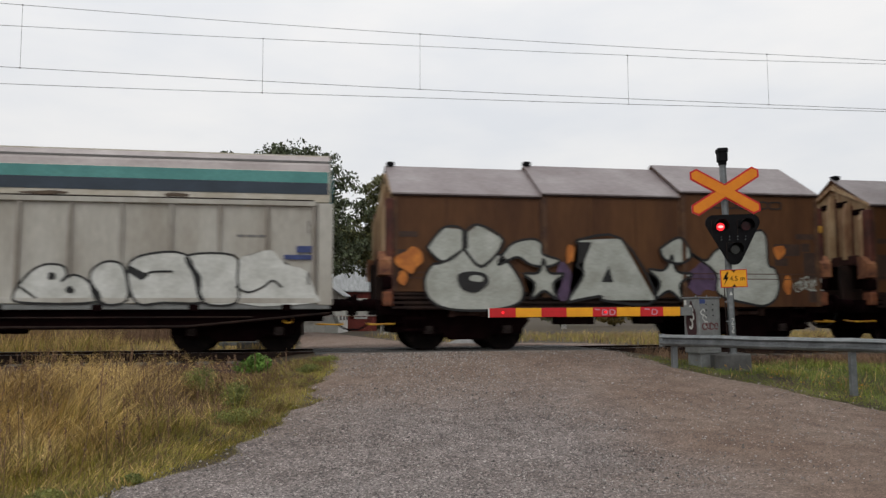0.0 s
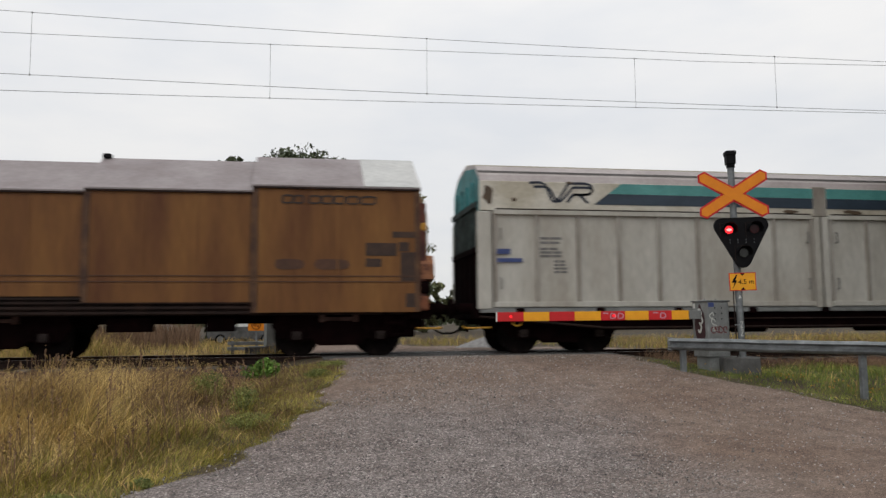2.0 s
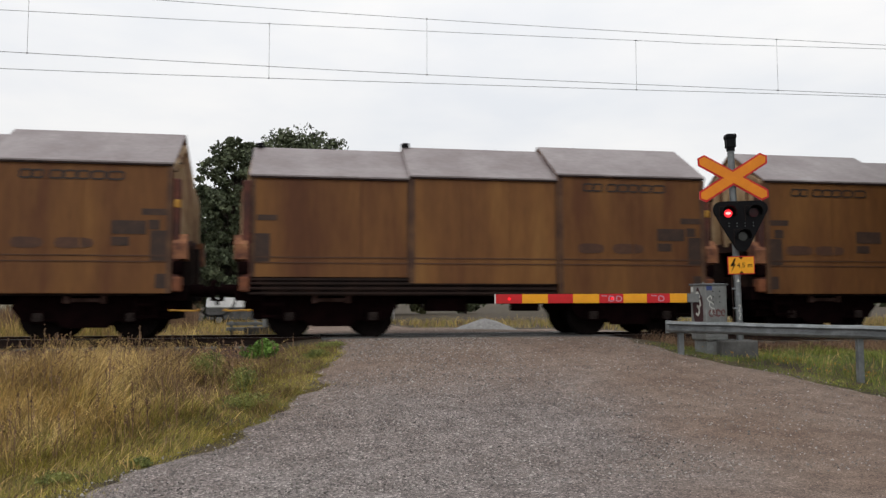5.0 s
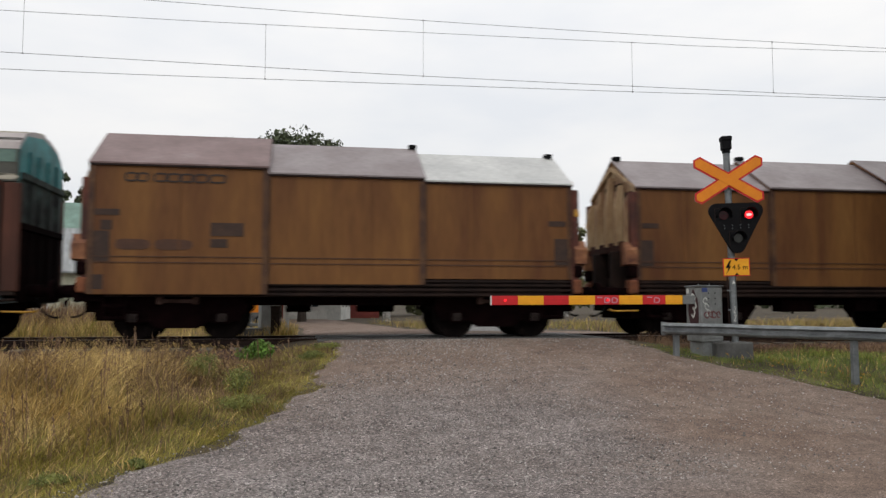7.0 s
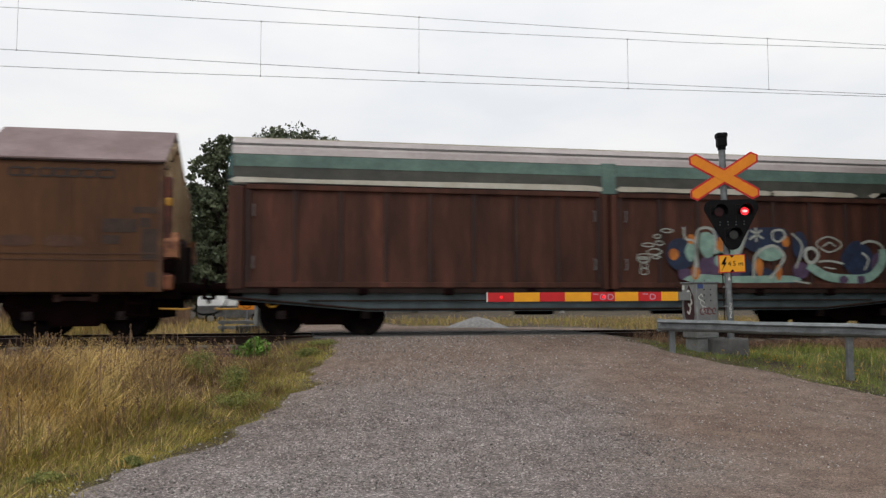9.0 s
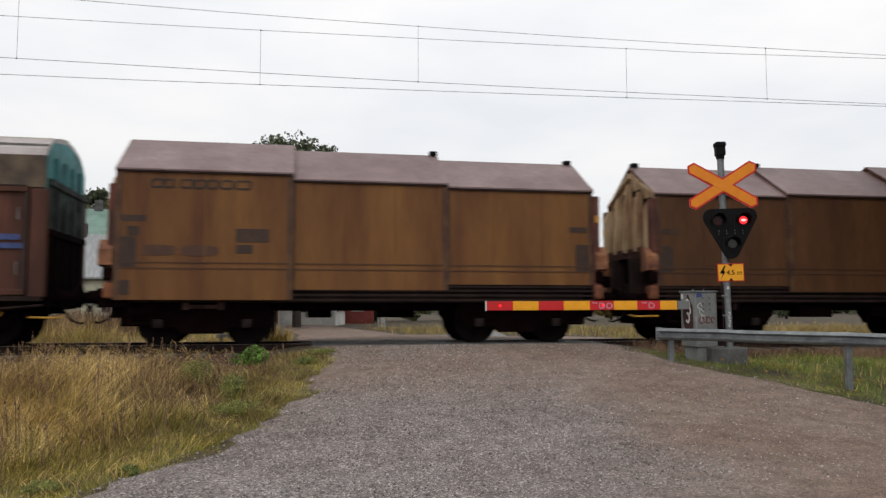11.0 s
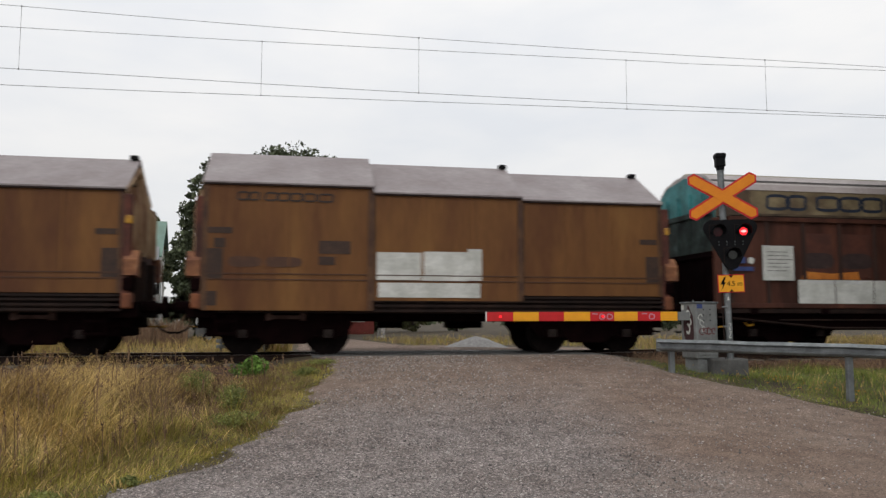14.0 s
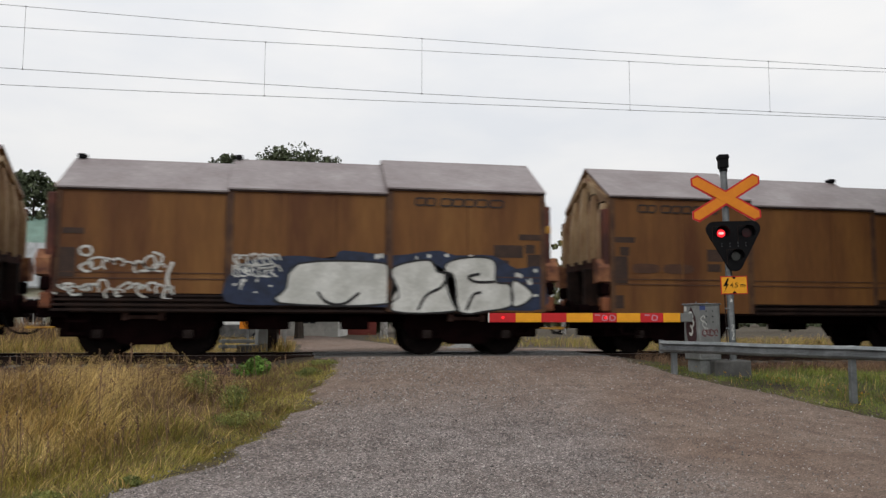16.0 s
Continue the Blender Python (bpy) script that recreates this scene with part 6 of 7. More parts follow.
# trees outside the view, added to block sky light from the right
for k, (x, y, h, w) in enumerate(((19.5, -9.5, 12.5, 7.5), (24.0, -5.5, 13.5, 8.0), (21.5, -15.5, 12.0, 7.5), (29.0, -10.5, 13.0, 8.5), (18.2, -4.6, 11.5, 6.0))):
    tree("roadside_tree", x, y, h, w, LEAFD, "unseen tree added to shade the right of the crossing", 60 + k, low=0.06, n=70, clumps=240, leaf=0.24)


def far_wood():
    rng = np.random.default_rng(9)
    vs, fs = [], []
    for k in range(150):
        a = radians(rng.uniform(-60, 85))
        d = rng.uniform(230, 320)
        x, y = d * math.sin(a), d * math.cos(a)
        h = rng.uniform(3.5, 7)
        leaf_cloud(vs, fs, (x, y, h * 0.5), (6, 6, h * 0.6), 60, 1.3, rng)
    tagged(new("far_wood", from_arrays("far_wood", vs, fs, LEAFD)), "low dark line of far woods", kind="stuff")


far_wood()


def house(x, y, turn, w, d, h, rise, wallm, roofm, label):
    g = tagged(new("house"), label, "house")
    g.matrix_world = pose(x, y, ground_z(x, y) - 0.05, 0, 0, turn)
    bm = BM()
    prism(bm, [(-d / 2, 0), (-d / 2, h), (0, h + rise), (d / 2, h), (d / 2, 0)], -w / 2, w / 2)
    part("wall", bm, wallm, g)
    bm = BM()
    e = 0.35
    k = rise / (d / 2)
    prism(bm, [(-d / 2 - e, h - e * k), (-d / 2 - e, h - e * k + 0.12), (0, h + rise + 0.14), (d / 2 + e, h - e * k + 0.12), (d / 2 + e, h - e * k), (0, h + rise + 0.02)], -w / 2 - e, w / 2 + e)
    roof = part("roof", bm, roofm, g)
    bm = BM()
    box(bm, w * 0.15, w * 0.15 + 0.6, -0.3, 0.3, h + rise - 0.4, h + rise + 0.8, 0.02)
    part("chimney", bm, CONCRETE, roof)
    for s, n in ((-1, 3),):
        for i in range(n):
            cx = -w / 2 + w * (i + 0.5) / n
            bm = BM()
            box(bm, cx - 0.62, cx + 0.62, -d / 2 - 0.06, -d / 2 + 0.02, h * 0.30, h * 0.78)
            win = part("window", bm, WALLWHITE, g)
            bm = BM()
            for q in (-0.28, 0.28):
                box(bm, cx + q - 0.24, cx + q + 0.24, -d / 2 - 0.075, -d / 2 - 0.055, h * 0.34, h * 0.74)
            part("pane", bm, GLASSM, win)
    for s in (-1, 1):
        bm = BM()
        box(bm, s * (w / 2 - 0.02), s * (w / 2 + 0.06), -0.6, 0.6, h * 0.30, h * 0.76)
        win = part("window", bm, WALLWHITE, g)
        bm = BM()
        for q in (-0.28, 0.28):
            box(bm, s * (w / 2 + 0.05), s * (w / 2 + 0.075), q - 0.24, q + 0.24, h * 0.34, h * 0.72)
        part("pane", bm, GLASSM, win)
    return g


house(9.5, 64, 80, 7, 4.7, 3.3, 1.65, WALLWHITE, TINROOF, "small white house with a grey tin roof")
house(11.8, 75, 0, 9, 6, 4.0, 2.4, WALLRED, TINROOF, "dark red wooden house behind trees")
house(-9.5, 44, 8, 13, 7, 3.4, 2.6, WALLPALE, TINROOF, "pale house with a light grey tin roof")
house(-10, 58, 5, 14, 8, 6.2, 2.8, WALLWHITE, GREENROOF, "taller house with a green tin roof")


def gravel_heap(x, y, r, h):
    rng = np.random.default_rng(2)
    vs, fs = [(x, y, ground_z(x, y) + h)], []
    rings, seg = 9, 34
    for i in range(1, rings + 1):
        u = i / rings
        for k in range(seg):
            a = 2 * math.pi * k / seg
            rr = r * u * (1 + 0.16 * noise.noise((math.cos(a) * 1.5, math.sin(a) * 1.5, 3)))
            z = h * (1 - u ** 1.6) * (1 - 0.25 * u) + 0.05 * noise.noise((rr * math.cos(a) * 3, rr * math.sin(a) * 3, 1))
            px, py = x + rr * 1.5 * math.cos(a), y + rr * math.sin(a)
            vs.append((px, py, ground_z(px, py) + z - (0.08 if i == rings else 0)))
    for k in range(seg):
        fs.append((0, 1 + k, 1 + (k + 1) % seg))
    for i in range(rings - 1):
        for k in range(seg):
            a, b = 1 + i * seg + k, 1 + i * seg + (k + 1) % seg
            fs.append((a, a + seg, b + seg, b))
    tagged(new("gravel_heap", from_arrays("gravel_heap", vs, fs, HEAPM)), "heap of pale grey gravel beyond the crossing", "gravel heap")


gravel_heap(11.5, 19.0, 1.15, 0.62)


def yard():
    """A strip of bare gravel beside the road, past the crossing."""
    ys = np.arange(4, 27, 0.5)
    vs, fs = [], []
    for y in ys:
        w = 9.5 * math.sin(math.pi * (y - 3.6) / 23.6) ** 0.5 + 0.1
        for i in range(12):
            x = 8.6 + w * i / 11 + 0.3 * noise.noise((y, i, 0))
            vs.append((x, y, ground_z(x, y) + 0.035))
    for j in range(len(ys) - 1):
        for i in range(11):
            fs.append((j * 12 + i, j * 12 + i + 1, (j + 1) * 12 + i + 1, (j + 1) * 12 + i))
    tagged(new("gravel_yard", from_arrays("gravel_yard", vs, fs, GRAVEL)), "bare gravel yard beside the road", kind="structure")


yard()


def far_fittings():
    c = tagged(new("relay_cabinet"), "narrow dark grey trackside relay cabinet", "cabinet")
    c.matrix_world = pose(1.84, 4.6, -0.50)
    bm = BM()
    box(bm, -0.12, 0.12, -0.16, 0.16, 0, 1.16, 0.02)
    part("body", bm, AXLEBOX, c)
    bm = BM()
    box(bm, -0.14, 0.14, -0.18, 0.18, 1.15, 1.20, 0.01)
    part("lid", bm, AXLEBOX, c)
    m = tagged(new("marker_post"), "pale weathered marker post beyond the track", "marker post")
    m.matrix_world = pose(2.26, 6.0, -0.6)
    bm = BM()
    box(bm, -0.055, 0.055, -0.04, 0.04, 0, 1.22, 0.012)
    part("post", bm, PALEBACK, m)
    bm = BM()
    box(bm, -0.075, 0.075, -0.055, 0.055, 1.22, 1.36, 0.02)
    part("cap", bm, PALEBACK, m)
    g = tagged(new("far_guardrail"), "low galvanised guardrail beyond the track", "guardrail")
    for z in (0.13, -0.03):
        bm = BM()
        box(bm, 0.5, 2.02, 7.96, 8.0, z - 0.05, z + 0.05, 0.01)
        part("beam", bm, GALV, g)
    for x in (0.65, 1.36, 1.95):
        bm = BM()
        box(bm, x - 0.04, x + 0.04, 8.0, 8.08, -0.8, 0.2, 0.01)
        part("post", bm, GALV, g)
    # road sign seen through the gap between wagons: a disc from behind, an orange plate under it
    s = tagged(new("road_sign"), "road sign with a round disc over an orange plate", "road sign")
    s.matrix_world = pose(1.468, 11.0, 0)
    bm = BM()
    rod(bm, (0, 0.06, -0.7), (0, 0.06, 1.98), 0.03, 12)
    part("post", bm, GALV, s)
    bm = BM()
    rod(bm, (0, 0.0, 1.68), (0, 0.025, 1.68), 0.265, 32)
    part("disc", bm, PALEBACK, s, "dull grey round sign seen from behind")
    bm = BM()
    box(bm, -0.265, 0.265, 0.0, 0.025, 0.475, 0.865, 0.01)
    plt = part("plate", bm, ORANGEP, s, "orange plate with a speed figure")
    bm = BM()
    ring = [(0.155 * math.cos(0.2244 * k), 0.67 + 0.155 * math.sin(0.2244 * k)) for k in range(28)]
    hole = [(0.132 * math.cos(0.2244 * k), 0.67 + 0.132 * math.sin(0.2244 * k)) for k in range(28)]
    va = [[bm.verts.new((x, y, z)) for x, z in r] for r, y in ((ring, -0.004), (hole, -0.004), (ring, 0.0), (hole, 0.0))]
    for k in range(28):
        q = (k + 1) % 28
        bm.faces.new((va[0][k], va[0][q], va[1][q], va[1][k]))
        bm.faces.new((va[0][q], va[0][k], va[2][k], va[2][q]))
        bm.faces.new((va[1][k], va[1][q], va[3][q], va[3][k]))
    part("ring", bm, BLACKP, plt)
    cu = bpy.data.curves.new("figure", "FONT")
    cu.body, cu.size, cu.align_x, cu.align_y, cu.extrude = "40", 0.22, "CENTER", "CENTER", 0.002
    cu.materials.append(BLACKP)
    fig = new("figure", cu)
    fig.parent = plt
    fig.matrix_local = pose(0, -0.004, 0.67, 90, 0, 0)


def clearance_frame():
    g = tagged(new("clearance_frame"), "yellow steel frame on a post beyond the track", "frame")
    g.matrix_world = pose(1.76, 6.25, 0)
    bm = BM()
    tube(bm, [(-0.20, 0, 2.58), (0.17, 0, 2.58), (0.17, 0, 1.78), (-0.20, 0, 1.78), (-0.20, 0, 2.58)], 0.03)
    part("loop", bm, YELLOWP, g, "yellow loop of steel tube")
    bm = BM()
    rod(bm, (-0.20, 0, -0.6), (-0.20, 0, 1.8), 0.03, 10)
    part("post", bm, GALV, g)


clearance_frame()


def parked_van(x, y, turn):
    z = ground_z(x, y)
    c = tagged(new("parked_van"), "white van with grey lower sides parked beyond the crossing", "van")
    c.matrix_world = pose(x, y, z, 0, 0, turn)
    for name, pts, w, m in (("lower_body", [(-2.0, 0.30), (2.0, 0.30), (2.12, 0.55), (2.05, 1.04), (-2.08, 1.04), (-2.1, 0.6)], 0.88, CONCRETE), ("upper_body", [(-2.08, 1.04), (2.05, 1.04), (1.75, 1.58), (1.5, 1.64), (-1.95, 1.64), (-2.06, 1.5)], 0.84, CARWHITE)):
        bm = BM()
        u = [bm.verts.new((px, -w, pz)) for px, pz in pts]
        v = [bm.verts.new((px, w, pz)) for px, pz in pts]
        bm.faces.new(u)
        bm.faces.new(v[::-1])
        for k in range(len(pts)):
            q = (k + 1) % len(pts)
            bm.faces.new((u[k], v[k], v[q], u[q]))
        bmesh.ops.bevel(bm, geom=bm.edges[:], offset=0.04, segments=2, affect="EDGES")
        part(name, bm, m, c)
    for wx in (-1.3, 1.35):
        for s in (-1, 1):
            bm = BM()
            rod(bm, (wx, s * 0.70, 0.31), (wx, s * 0.90, 0.31), 0.31, 20)
            wh = part("wheel", bm, BLACKP, c)
            bm = BM()
            rod(bm, (wx, s * 0.89, 0.31), (wx, s * 0.91, 0.31), 0.19, 16)
            part("rim", bm, GALV, wh)


parked_van(1.95, 40.0, 4)


far_fittings()


# ---------------------------------------------------------------- grass, weeds and stones
def blades(name, material, label, spots, rng, h, w, bend=0.35):
    vs, fs = [], []
    for x, y, k in spots:
        z = ground_z(x, y) - 0.03
        hh = h * k * rng.uniform(0.55, 1.2)
        a = rng.uniform(0, 6.283)
        dx, dy = math.cos(a), math.sin(a)
        b = bend * hh * rng.uniform(0.2, 1.3)
        a2 = 7 * noise.noise((x * 0.7, y * 0.7, 17)) + rng.normal(0, 1.0)    # neighbours lean together
        bx, by = math.cos(a2) * b, math.sin(a2) * b
        ww = w * rng.uniform(0.6, 1.4)
        i = len(vs)
        for u, q in ((0.0, 1.0), (0.45, 0.9), (0.78, 0.65)):
            for s in (-1, 1):
                vs.append((x + bx * u * u + s * dx * ww * q, y + by * u * u + s * dy * ww * q, z + hh * (u - 0.16 * u * u)))
        vs.append((x + bx * 1.1, y + by * 1.1, z + hh * 0.86))
        fs += [(i, i + 1, i + 3, i + 2), (i + 2, i + 3, i + 5, i + 4), (i + 4, i + 5, i + 6)]
    return tagged(new(name, from_arrays(name, vs, fs, material)), label, kind="stuff")


def left_spots(n, rng, near=0.0, ymin=-16.0, ymax=-4.4, keep=None):
    out = []
    while len(out) < n:
        y = ymin + (ymax - ymin) * rng.random()
        e = edge(LEFT_EDGE, y) + 0.05
        x = e - abs(rng.normal(0, 3.6)) - near
        d = e - x
        if x < -13 or (keep and not keep(x, y, d)):
            continue
        clump = 0.5 + 0.9 * noise.noise((x * 0.9, y * 0.9, 7))
        if rng.random() > clump + 0.5:
            continue
        k = 0.20 + 0.90 * sstep(0.3, 2.9, d) * (0.78 + 0.6 * noise.noise((x * 0.5, y * 0.5, 3)) + 0.45 * noise.noise((x * 1.7, y * 1.7, 13)))
        if y > -8.5 and d < 1.6 and rng.random() < 0.35:
            continue
        out.append((x, y, max(0.12, k * (1 - 0.22 * sstep(-10, -7, y) - 0.40 * sstep(-6.8, -4.7, y)))))
    return out


def edge_spots(n, rng, table, out_way, ymin, ymax, spread, salt):
    """Short growth along a ragged road edge."""
    out = []
    while len(out) < n:
        y = rng.uniform(ymin, ymax)
        rag = 0.22 * noise.noise((y * 1.3, salt, 2)) + 0.12 * noise.noise((y * 4.1, salt, 5))
        d = rag - 0.30 + abs(rng.normal(0, spread))
        x = edge(table, y) + out_way * d
        if rng.random() < 0.65 + 0.9 * noise.noise((x * 1.8, y * 1.8, salt)):
            out.append((x, y, rng.uniform(0.45, 1.0) * max(0.45, 0.6 + min(0.8, 0.7 * d))))
    return out


def greenery():
    rng = np.random.default_rng(21)
    far = lambda x, y: sstep(-10.5, -6.5, y + 1.2 * noise.noise((x * 0.5, y * 0.5, 31)))
    blades("dry_grass", DRYG, "tall dry straw-coloured grass beside the road", left_spots(50000, rng, keep=lambda x, y, d: rng.random() < (0.06 + 0.94 * sstep(1.0, 3.0, d) * (0.6 + 0.9 * noise.noise((x * 0.8, y * 0.8, 11)))) * (1 - 0.6 * far(x, y))), rng, 0.80, 0.0034, 0.8)
    blades("green_grass", GREENG, "green grass and weeds on the verge", left_spots(52000, rng, keep=lambda x, y, d: rng.random() < (1.1 - 0.62 * sstep(1.2, 3.6, d) - 0.7 * noise.noise((x * 0.8, y * 0.8, 11))) * (1 - 0.55 * far(x, y))), rng, 0.48, 0.0036, 0.7)
    blades("brown_weeds", BROWNG, "brown withered weed stalks", left_spots(30000, rng, 0.15, keep=lambda x, y, d: rng.random() < 0.18 + 0.82 * far(x, y)), rng, 0.70, 0.0032, 0.5)
    blades("green_grass", GREENG, "short grass along the ragged gravel edge", edge_spots(30000, rng, LEFT_EDGE, -1, -15.5, -3.4, 0.6, 4.0), rng, 0.15, 0.0026, 0.7)
    blades("brown_weeds", BROWNG, "short withered growth along the gravel edge", edge_spots(9000, rng, LEFT_EDGE, -1, -10.5, -3.3, 0.9, 6.0), rng, 0.14, 0.0028, 0.6)
    # a strip at the ballast
    out, out2 = [], []
    for _ in range(10000):
        x, y = rng.uniform(-14, 2.2), rng.uniform(-5.4, -3.8)
        (out if rng.random() < 0.75 else out2).append((x, y, rng.uniform(0.3, 0.8) * (1 + 0.9 * sstep(-1, -5, x))))
    blades("brown_weeds", BROWNG, "brown withered weeds along the ballast", out, rng, 0.30, 0.003, 0.45)
    blades("green_grass", GREENG, "thin green growth along the ballast", out2, rng, 0.26, 0.003, 0.5)
    # tufts that creep onto the gravel
    out = []
    for _ in range(9000):
        y = rng.uniform(-14.5, -3.5)
        x = edge(LEFT_EDGE, y) + 0.05 + abs(rng.normal(0, 0.35)) * (1 + 0.8 * noise.noise((y * 1.7, 4, 4)))
        if noise.noise((x * 1.6, y * 1.6, 8)) > 0.16:
            out.append((x, y, rng.uniform(0.3, 1)))
    blades("green_grass", GREENG, "short weeds creeping onto the gravel", out, rng, 0.10, 0.003, 0.7)
    out, out2 = [], []
    for _ in range(70000):
        x, y = rng.uniform(7.6, 20), rng.uniform(-12.5, -3.9)
        if x < edge(RIGHT_EDGE, y) - 0.02:
            continue
        k = rng.uniform(0.4, 1.0) * (0.8 + 0.7 * noise.noise((x * 0.8, y * 0.8, 5))) * (0.55 + 0.45 * sstep(0, 0.9, x - edge(RIGHT_EDGE, y)))
        (out if rng.random() < 0.94 else out2).append((x, y, max(0.2, k)))
    blades("green_grass", VERGEG, "short green grass under the guardrail", out, rng, 0.21, 0.0034, 0.7)
    blades("dry_grass", DRYG, "dry grass on the far verge of the road", out2, rng, 0.34, 0.003, 0.5)
    blades("green_grass", VERGEG, "short green grass at the gravel edge", edge_spots(16000, rng, RIGHT_EDGE, 1, -11.0, -4.6, 0.35, 12.0), rng, 0.11, 0.003, 0.7)
    out = []
    for _ in range(9000):
        x, y = rng.uniform(8.9, 20), rng.uniform(-4.4, -2.6)
        out.append((x, y, rng.uniform(0.4, 1.0)))
    blades("brown_weeds", BROWNG, "brown withered twigs along the ballast", out, rng, 0.34, 0.003, 0.8)
    # yellow flower heads low in the verge
    vs, fs = [], []
    for _ in range(46):
        y = rng.uniform(-9.5, -6.0)
        x = edge(RIGHT_EDGE, y) + rng.uniform(0.15, 1.6)
        leaf_cloud(vs, fs, (x, y, ground_z(x, y) + rng.uniform(0.08, 0.17)), (0.012, 0.012, 0.006), 6, 0.014, rng)
    tagged(new("flower_heads", from_arrays("flower_heads", vs, fs, YELLOWP)), "small yellow flower heads in the verge grass", kind="stuff")
    # field beyond the track
    out, out2, out3 = [], [], []
    for _ in range(80000):
        y = 4.0 + 40 * rng.random() ** 1.9
        x = rng.uniform(-22, 45) * (0.5 + y / 50)
        if edge(LEFT_EDGE, y) - 0.3 < x < edge(RIGHT_EDGE, y) + 0.3 or (8 < x < 17.5 and y < 26):
            continue
        u = rng.random()
        (out if u < (0.25 if x > 7 else 0.62) else out3 if x > 7 and u < 0.5 else out2).append((x, y, rng.uniform(0.5, 1.1) * (1.35 if y < 12 else 1) * (1.6 if x < -2.5 and 6 < y < 16 else 0.62 if x < 3 and y < 20 else 1)))
    blades("dry_grass", DRYG, "dry yellow grass in the field beyond the track", out, rng, 0.62, 0.007, 0.5)
    blades("green_grass", GREENG, "green grass in the field beyond the track", out2, rng, 0.46, 0.008, 0.5)
    blades("brown_weeds", BROWNG, "brown weeds in the field beyond the track", out3, rng, 0.5, 0.008, 0.5)
    blades("brown_weeds", BROWNG, "tall tan weeds before the far house", [(rng.uniform(-22, -0.6), rng.uniform(27, 36), rng.uniform(0.6, 1.0)) for _ in range(12000)], rng, 1.75, 0.014, 0.3)
    # seed heads on tall stalks
    vs, fs, bm = [], [], BM()
    spots = left_spots(420, rng, 0.8)
    for x, y, k in spots:
        z = ground_z(x, y)
        h = 0.60 * k + rng.uniform(0.1, 0.32) + (0.22 if x < -4 and y > -9 else 0)
        dx, dy = rng.uniform(-0.08, 0.08, 2)
        rod(bm, (x, y, z), (x + dx, y + dy, z + h), 0.004, 3)
        leaf_cloud(vs, fs, (x + dx, y + dy, z + h), (0.018, 0.018, 0.08), 14, 0.014, rng)
    st = tagged(part("weed_stalks", bm, BROWNG), "tall brown weed stalks with seed heads", kind="stuff")
    sh = new("seed_heads", from_arrays("seed_heads", vs, fs, BROWNG))
    sh.parent = st
    # drooping feathery heads of the dry grass, in drifts
    vs, fs = [], []
    for x, y, k in left_spots(1500, rng, 0.9, keep=lambda x, y, d: noise.noise((x * 0.9, y * 0.9, 41)) > 0.0):
        z = ground_z(x, y) + 0.62 * k + rng.uniform(0.05, 0.25)
        lean = 7 * noise.noise((x * 0.7, y * 0.7, 17)) + rng.normal(0, 0.7)
        for q in range(7):
            u = q / 6
            r = 0.16 * u
            leaf_cloud(vs, fs, (x + math.cos(lean) * r, y + math.sin(lean) * r, z - 0.16 * u * u), (0.010, 0.010, 0.03), 4, 0.007, rng)
    tagged(new("grass_plumes", from_arrays("grass_plumes", vs, fs, DRYG)), "feathery straw-coloured grass heads", kind="stuff")
    # low leafy plants
    def plant(x, y, w, h, m, label, n, leaf, seed):
        r2 = np.random.default_rng(seed)
        vs, fs = [], []
        z = ground_z(x, y)
        for k in range(9):
            a, rr = r2.uniform(0, 6.283), w * 0.36 * r2.random()
            leaf_cloud(vs, fs, (x + rr * math.cos(a), y + rr * math.sin(a), z + h * r2.uniform(0.3, 0.75)), (w * 0.22, w * 0.22, h * 0.30), n, leaf, r2)
        bm = BM()
        for k in range(7):
            a = 0.9 * k
            rod(bm, (x, y, z - 0.05), (x + w * 0.3 * math.cos(a), y + w * 0.3 * math.sin(a), z + h * 0.7), 0.008, 4, 0.003)
        p = tagged(new("leafy_plant"), label, "plant")
        part("stem", bm, GREENG, p)
        o = new("leaves", from_arrays("leaves", vs, fs, m))
        o.parent = p
    plant(0.95, -4.55, 0.80, 0.42, BRIGHTG, "bright green leafy plant beside the track", 150, 0.03, 1)
    plant(0.45, -9.9, 0.60, 0.26, PLANTG, "low green weed tuft at the gravel edge", 130, 0.014, 2)
    plant(1.75, -5.7, 0.60, 0.16, PLANTG, "low green weed tuft at the gravel edge", 130, 0.014, 3)
    plant(2.15, -4.3, 0.6, 0.14, PLANTG, "low green weed tuft at the gravel edge", 130, 0.014, 4)
    plant(-0.62, -12.65, 0.30, 0.10, PLANTG, "small weed tuft on the gravel", 80, 0.014, 5)
    plant(-1.3, -13.3, 0.45, 0.12, PLANTG, "small weed tuft on the gravel", 80, 0.014, 6)
    plant(0.0, -7.6, 0.7, 0.55, PLANTG, "green weed among dry grass", 150, 0.014, 7)
    plant(0.45, -9.0, 0.6, 0.48, PLANTG, "green weed among dry grass", 150, 0.014, 8)
    # loose stones on the gravel road
    vs, fs = [], []
    for _ in range(16000):
        y = -14.5 + 12 * rng.random() ** 1.3
        a, b = edge(LEFT_EDGE, y), edge(RIGHT_EDGE, y)
        u = rng.random()
        if rng.random() < 0.45:
            u = 0.04 + u * 0.45
        x = a + (b - a) * u
        add_stone(vs, fs, x, y, road_z(y) + 0.05 * (1 - (2 * u - 1) ** 2) * (1 if abs(y) > 3 else 0.3) + 0.004, rng.uniform(0.006, 0.016) * (1.6 if rng.random() < 0.06 else 1), rng)
    tagged(new("loose_stones", from_arrays("loose_stones", vs, fs, STONES)), "loose grey stones on the gravel road", kind="stuff")


greenery()


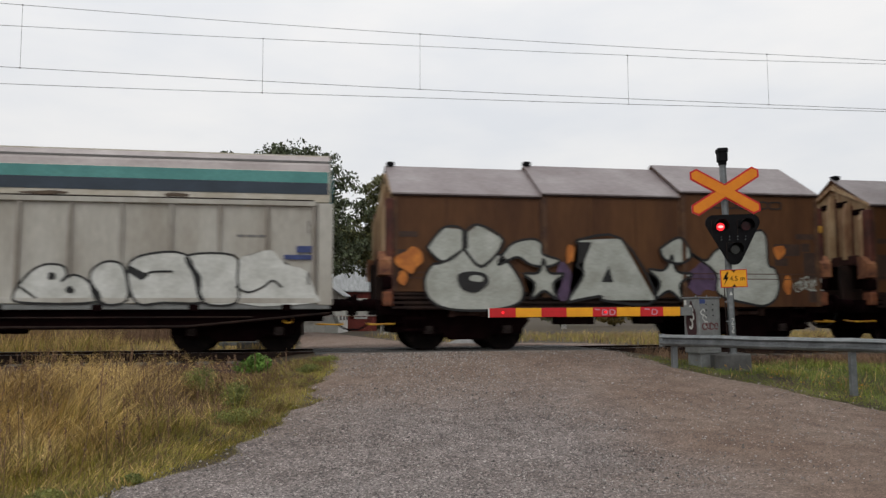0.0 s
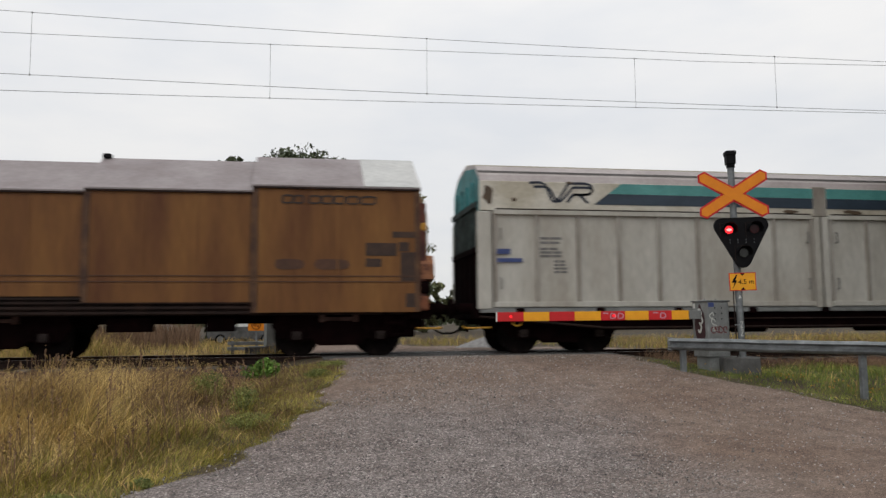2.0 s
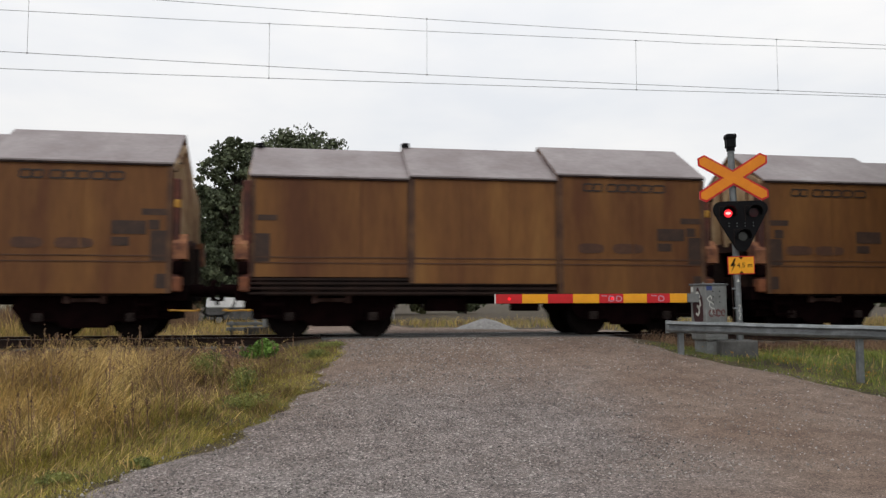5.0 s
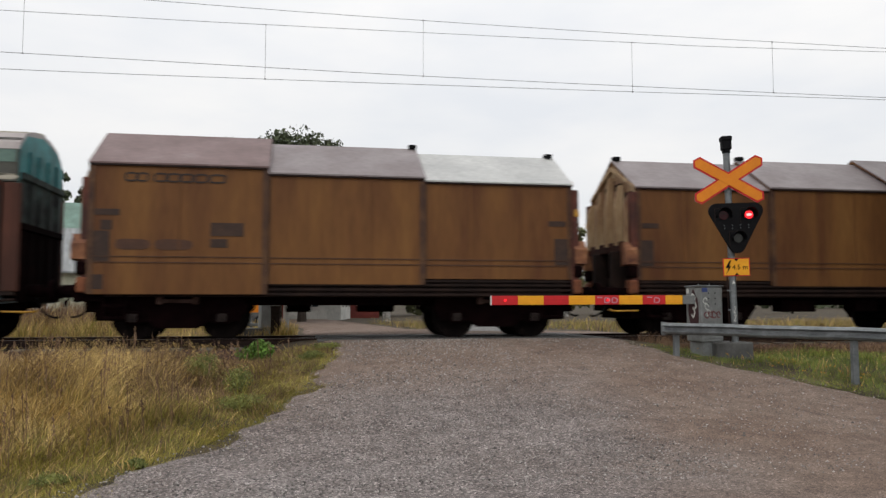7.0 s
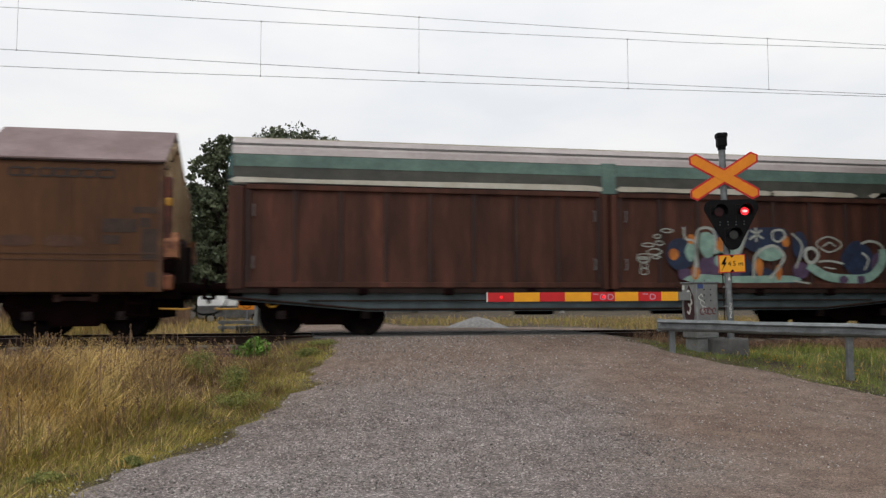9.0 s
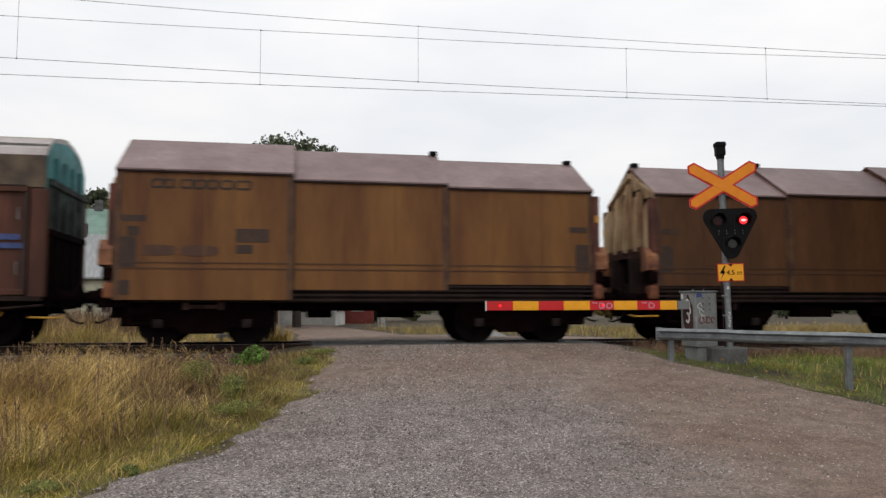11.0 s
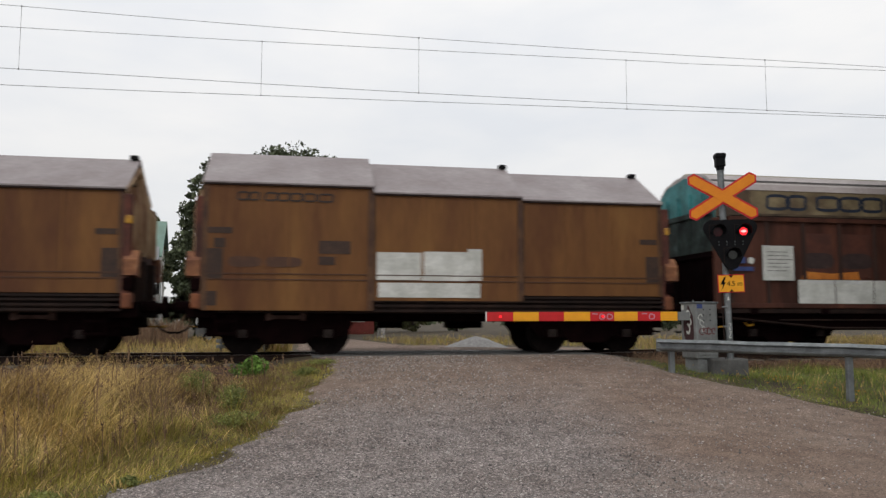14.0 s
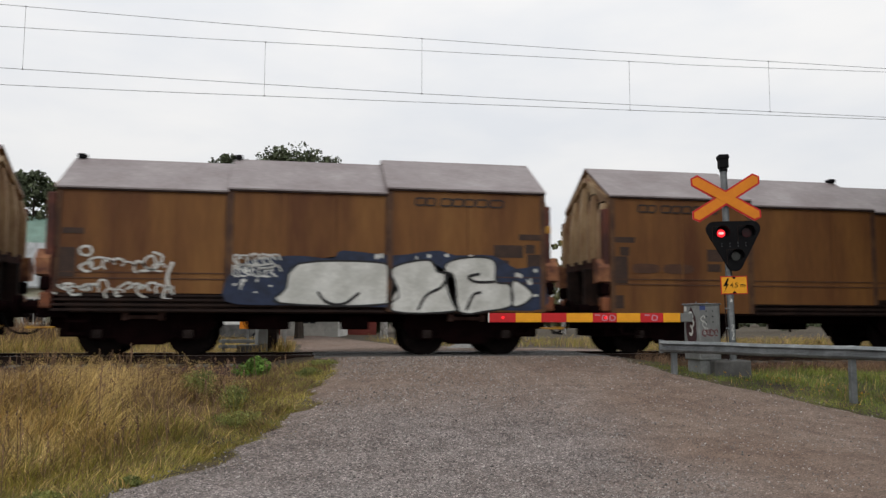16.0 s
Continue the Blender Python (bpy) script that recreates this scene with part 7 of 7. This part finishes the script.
# ---------------------------------------------------------------- from the plan's grid to the ground
SKEW, DEPTH, BASE = -0.0910, 0.7906, -1.45     # the plan is drawn on a slanted grid hinged on the train's side


def true_place(x, y):
    return x + SKEW * (y - BASE), BASE + DEPTH * (y - BASE)


def lay_out():
    """Bring everything beside the track from the slanted plan to its true place; the track and train keep theirs."""
    keep = ("rail", "ballast", "sleeper", "crossing_deck", "line_mast", "sun")
    riding = [w for w, c, turned in TRAIN]
    for ob in [o for o in bpy.data.objects if o.parent is None and o is not cam and o not in riding]:
        if ob.name.startswith(keep):
            continue
        if ob.matrix_basis.translation.length > 0:
            p = ob.matrix_basis.translation
            ob.location.x, ob.location.y = true_place(p.x, p.y)
            continue
        for o in (ob, *ob.children):
            if o.type == "MESH":
                co = np.empty(len(o.data.vertices) * 3)
                o.data.vertices.foreach_get("co", co)
                co = co.reshape(-1, 3)
                co[:, 0], co[:, 1] = true_place(co[:, 0], co[:, 1])
                o.data.vertices.foreach_set("co", co.ravel())
                o.data.update()


lay_out()


# ---------------------------------------------------------------- what moves
def motions():
    for w, c, turned in TRAIN:
        walk(w, [(t, pose(c + d, 0, 0, 0, 0, 180 if turned else 0)) for t, d in RUN])
        # wheels roll while their wagon is near the crossing
        s = -1 if turned else 1
        beats = [k / 15 for k in range(241) if abs(c + train_at(k / 15) - 5) < 24]
        for b in (o for o in w.children if o.name.startswith("bogie")):
            for a in (o for o in b.children if o.name.startswith("wheelset")):
                place = a.location.copy()
                turn = [(t, s * math.degrees(train_at(t) / 0.46)) for t in beats] or [(0.0, 0.0)]
                turn = [(0.0, turn[0][1])] * (turn[0][0] > 0) + turn + [(16.0, turn[-1][1])] * (turn[-1][0] < 16)
                walk(a, [(t, pose(*place, 0, g % 360, 0)) for t, g in turn])
    # lamps: the lit lens stands at the one socket, then at the other
    left, right = pose(-0.15, -0.166, 2.36), pose(0.31, -0.166, 2.36)
    swaps = [0.30, 0.65, 1.10, 1.62, 2.18, 2.82, 3.32, 3.76, 4.35, 4.88, 5.4, 5.9, 6.45, 7.0, 7.75, 8.3, 8.8, 9.3, 9.8, 10.25, 10.8, 11.35, 11.95, 12.38, 13.05, 13.35, 13.85, 14.65, 15.0, 15.8]
    rows, here = [(0.0, left)], left
    for s in swaps:
        there = right if here is left else left
        k = math.floor(s * FPS)
        rows += [(k / FPS, here), ((k + 1) / FPS, there)]
        here = there
    rows.append((16.0, here))
    walk(lens, rows)


motions()
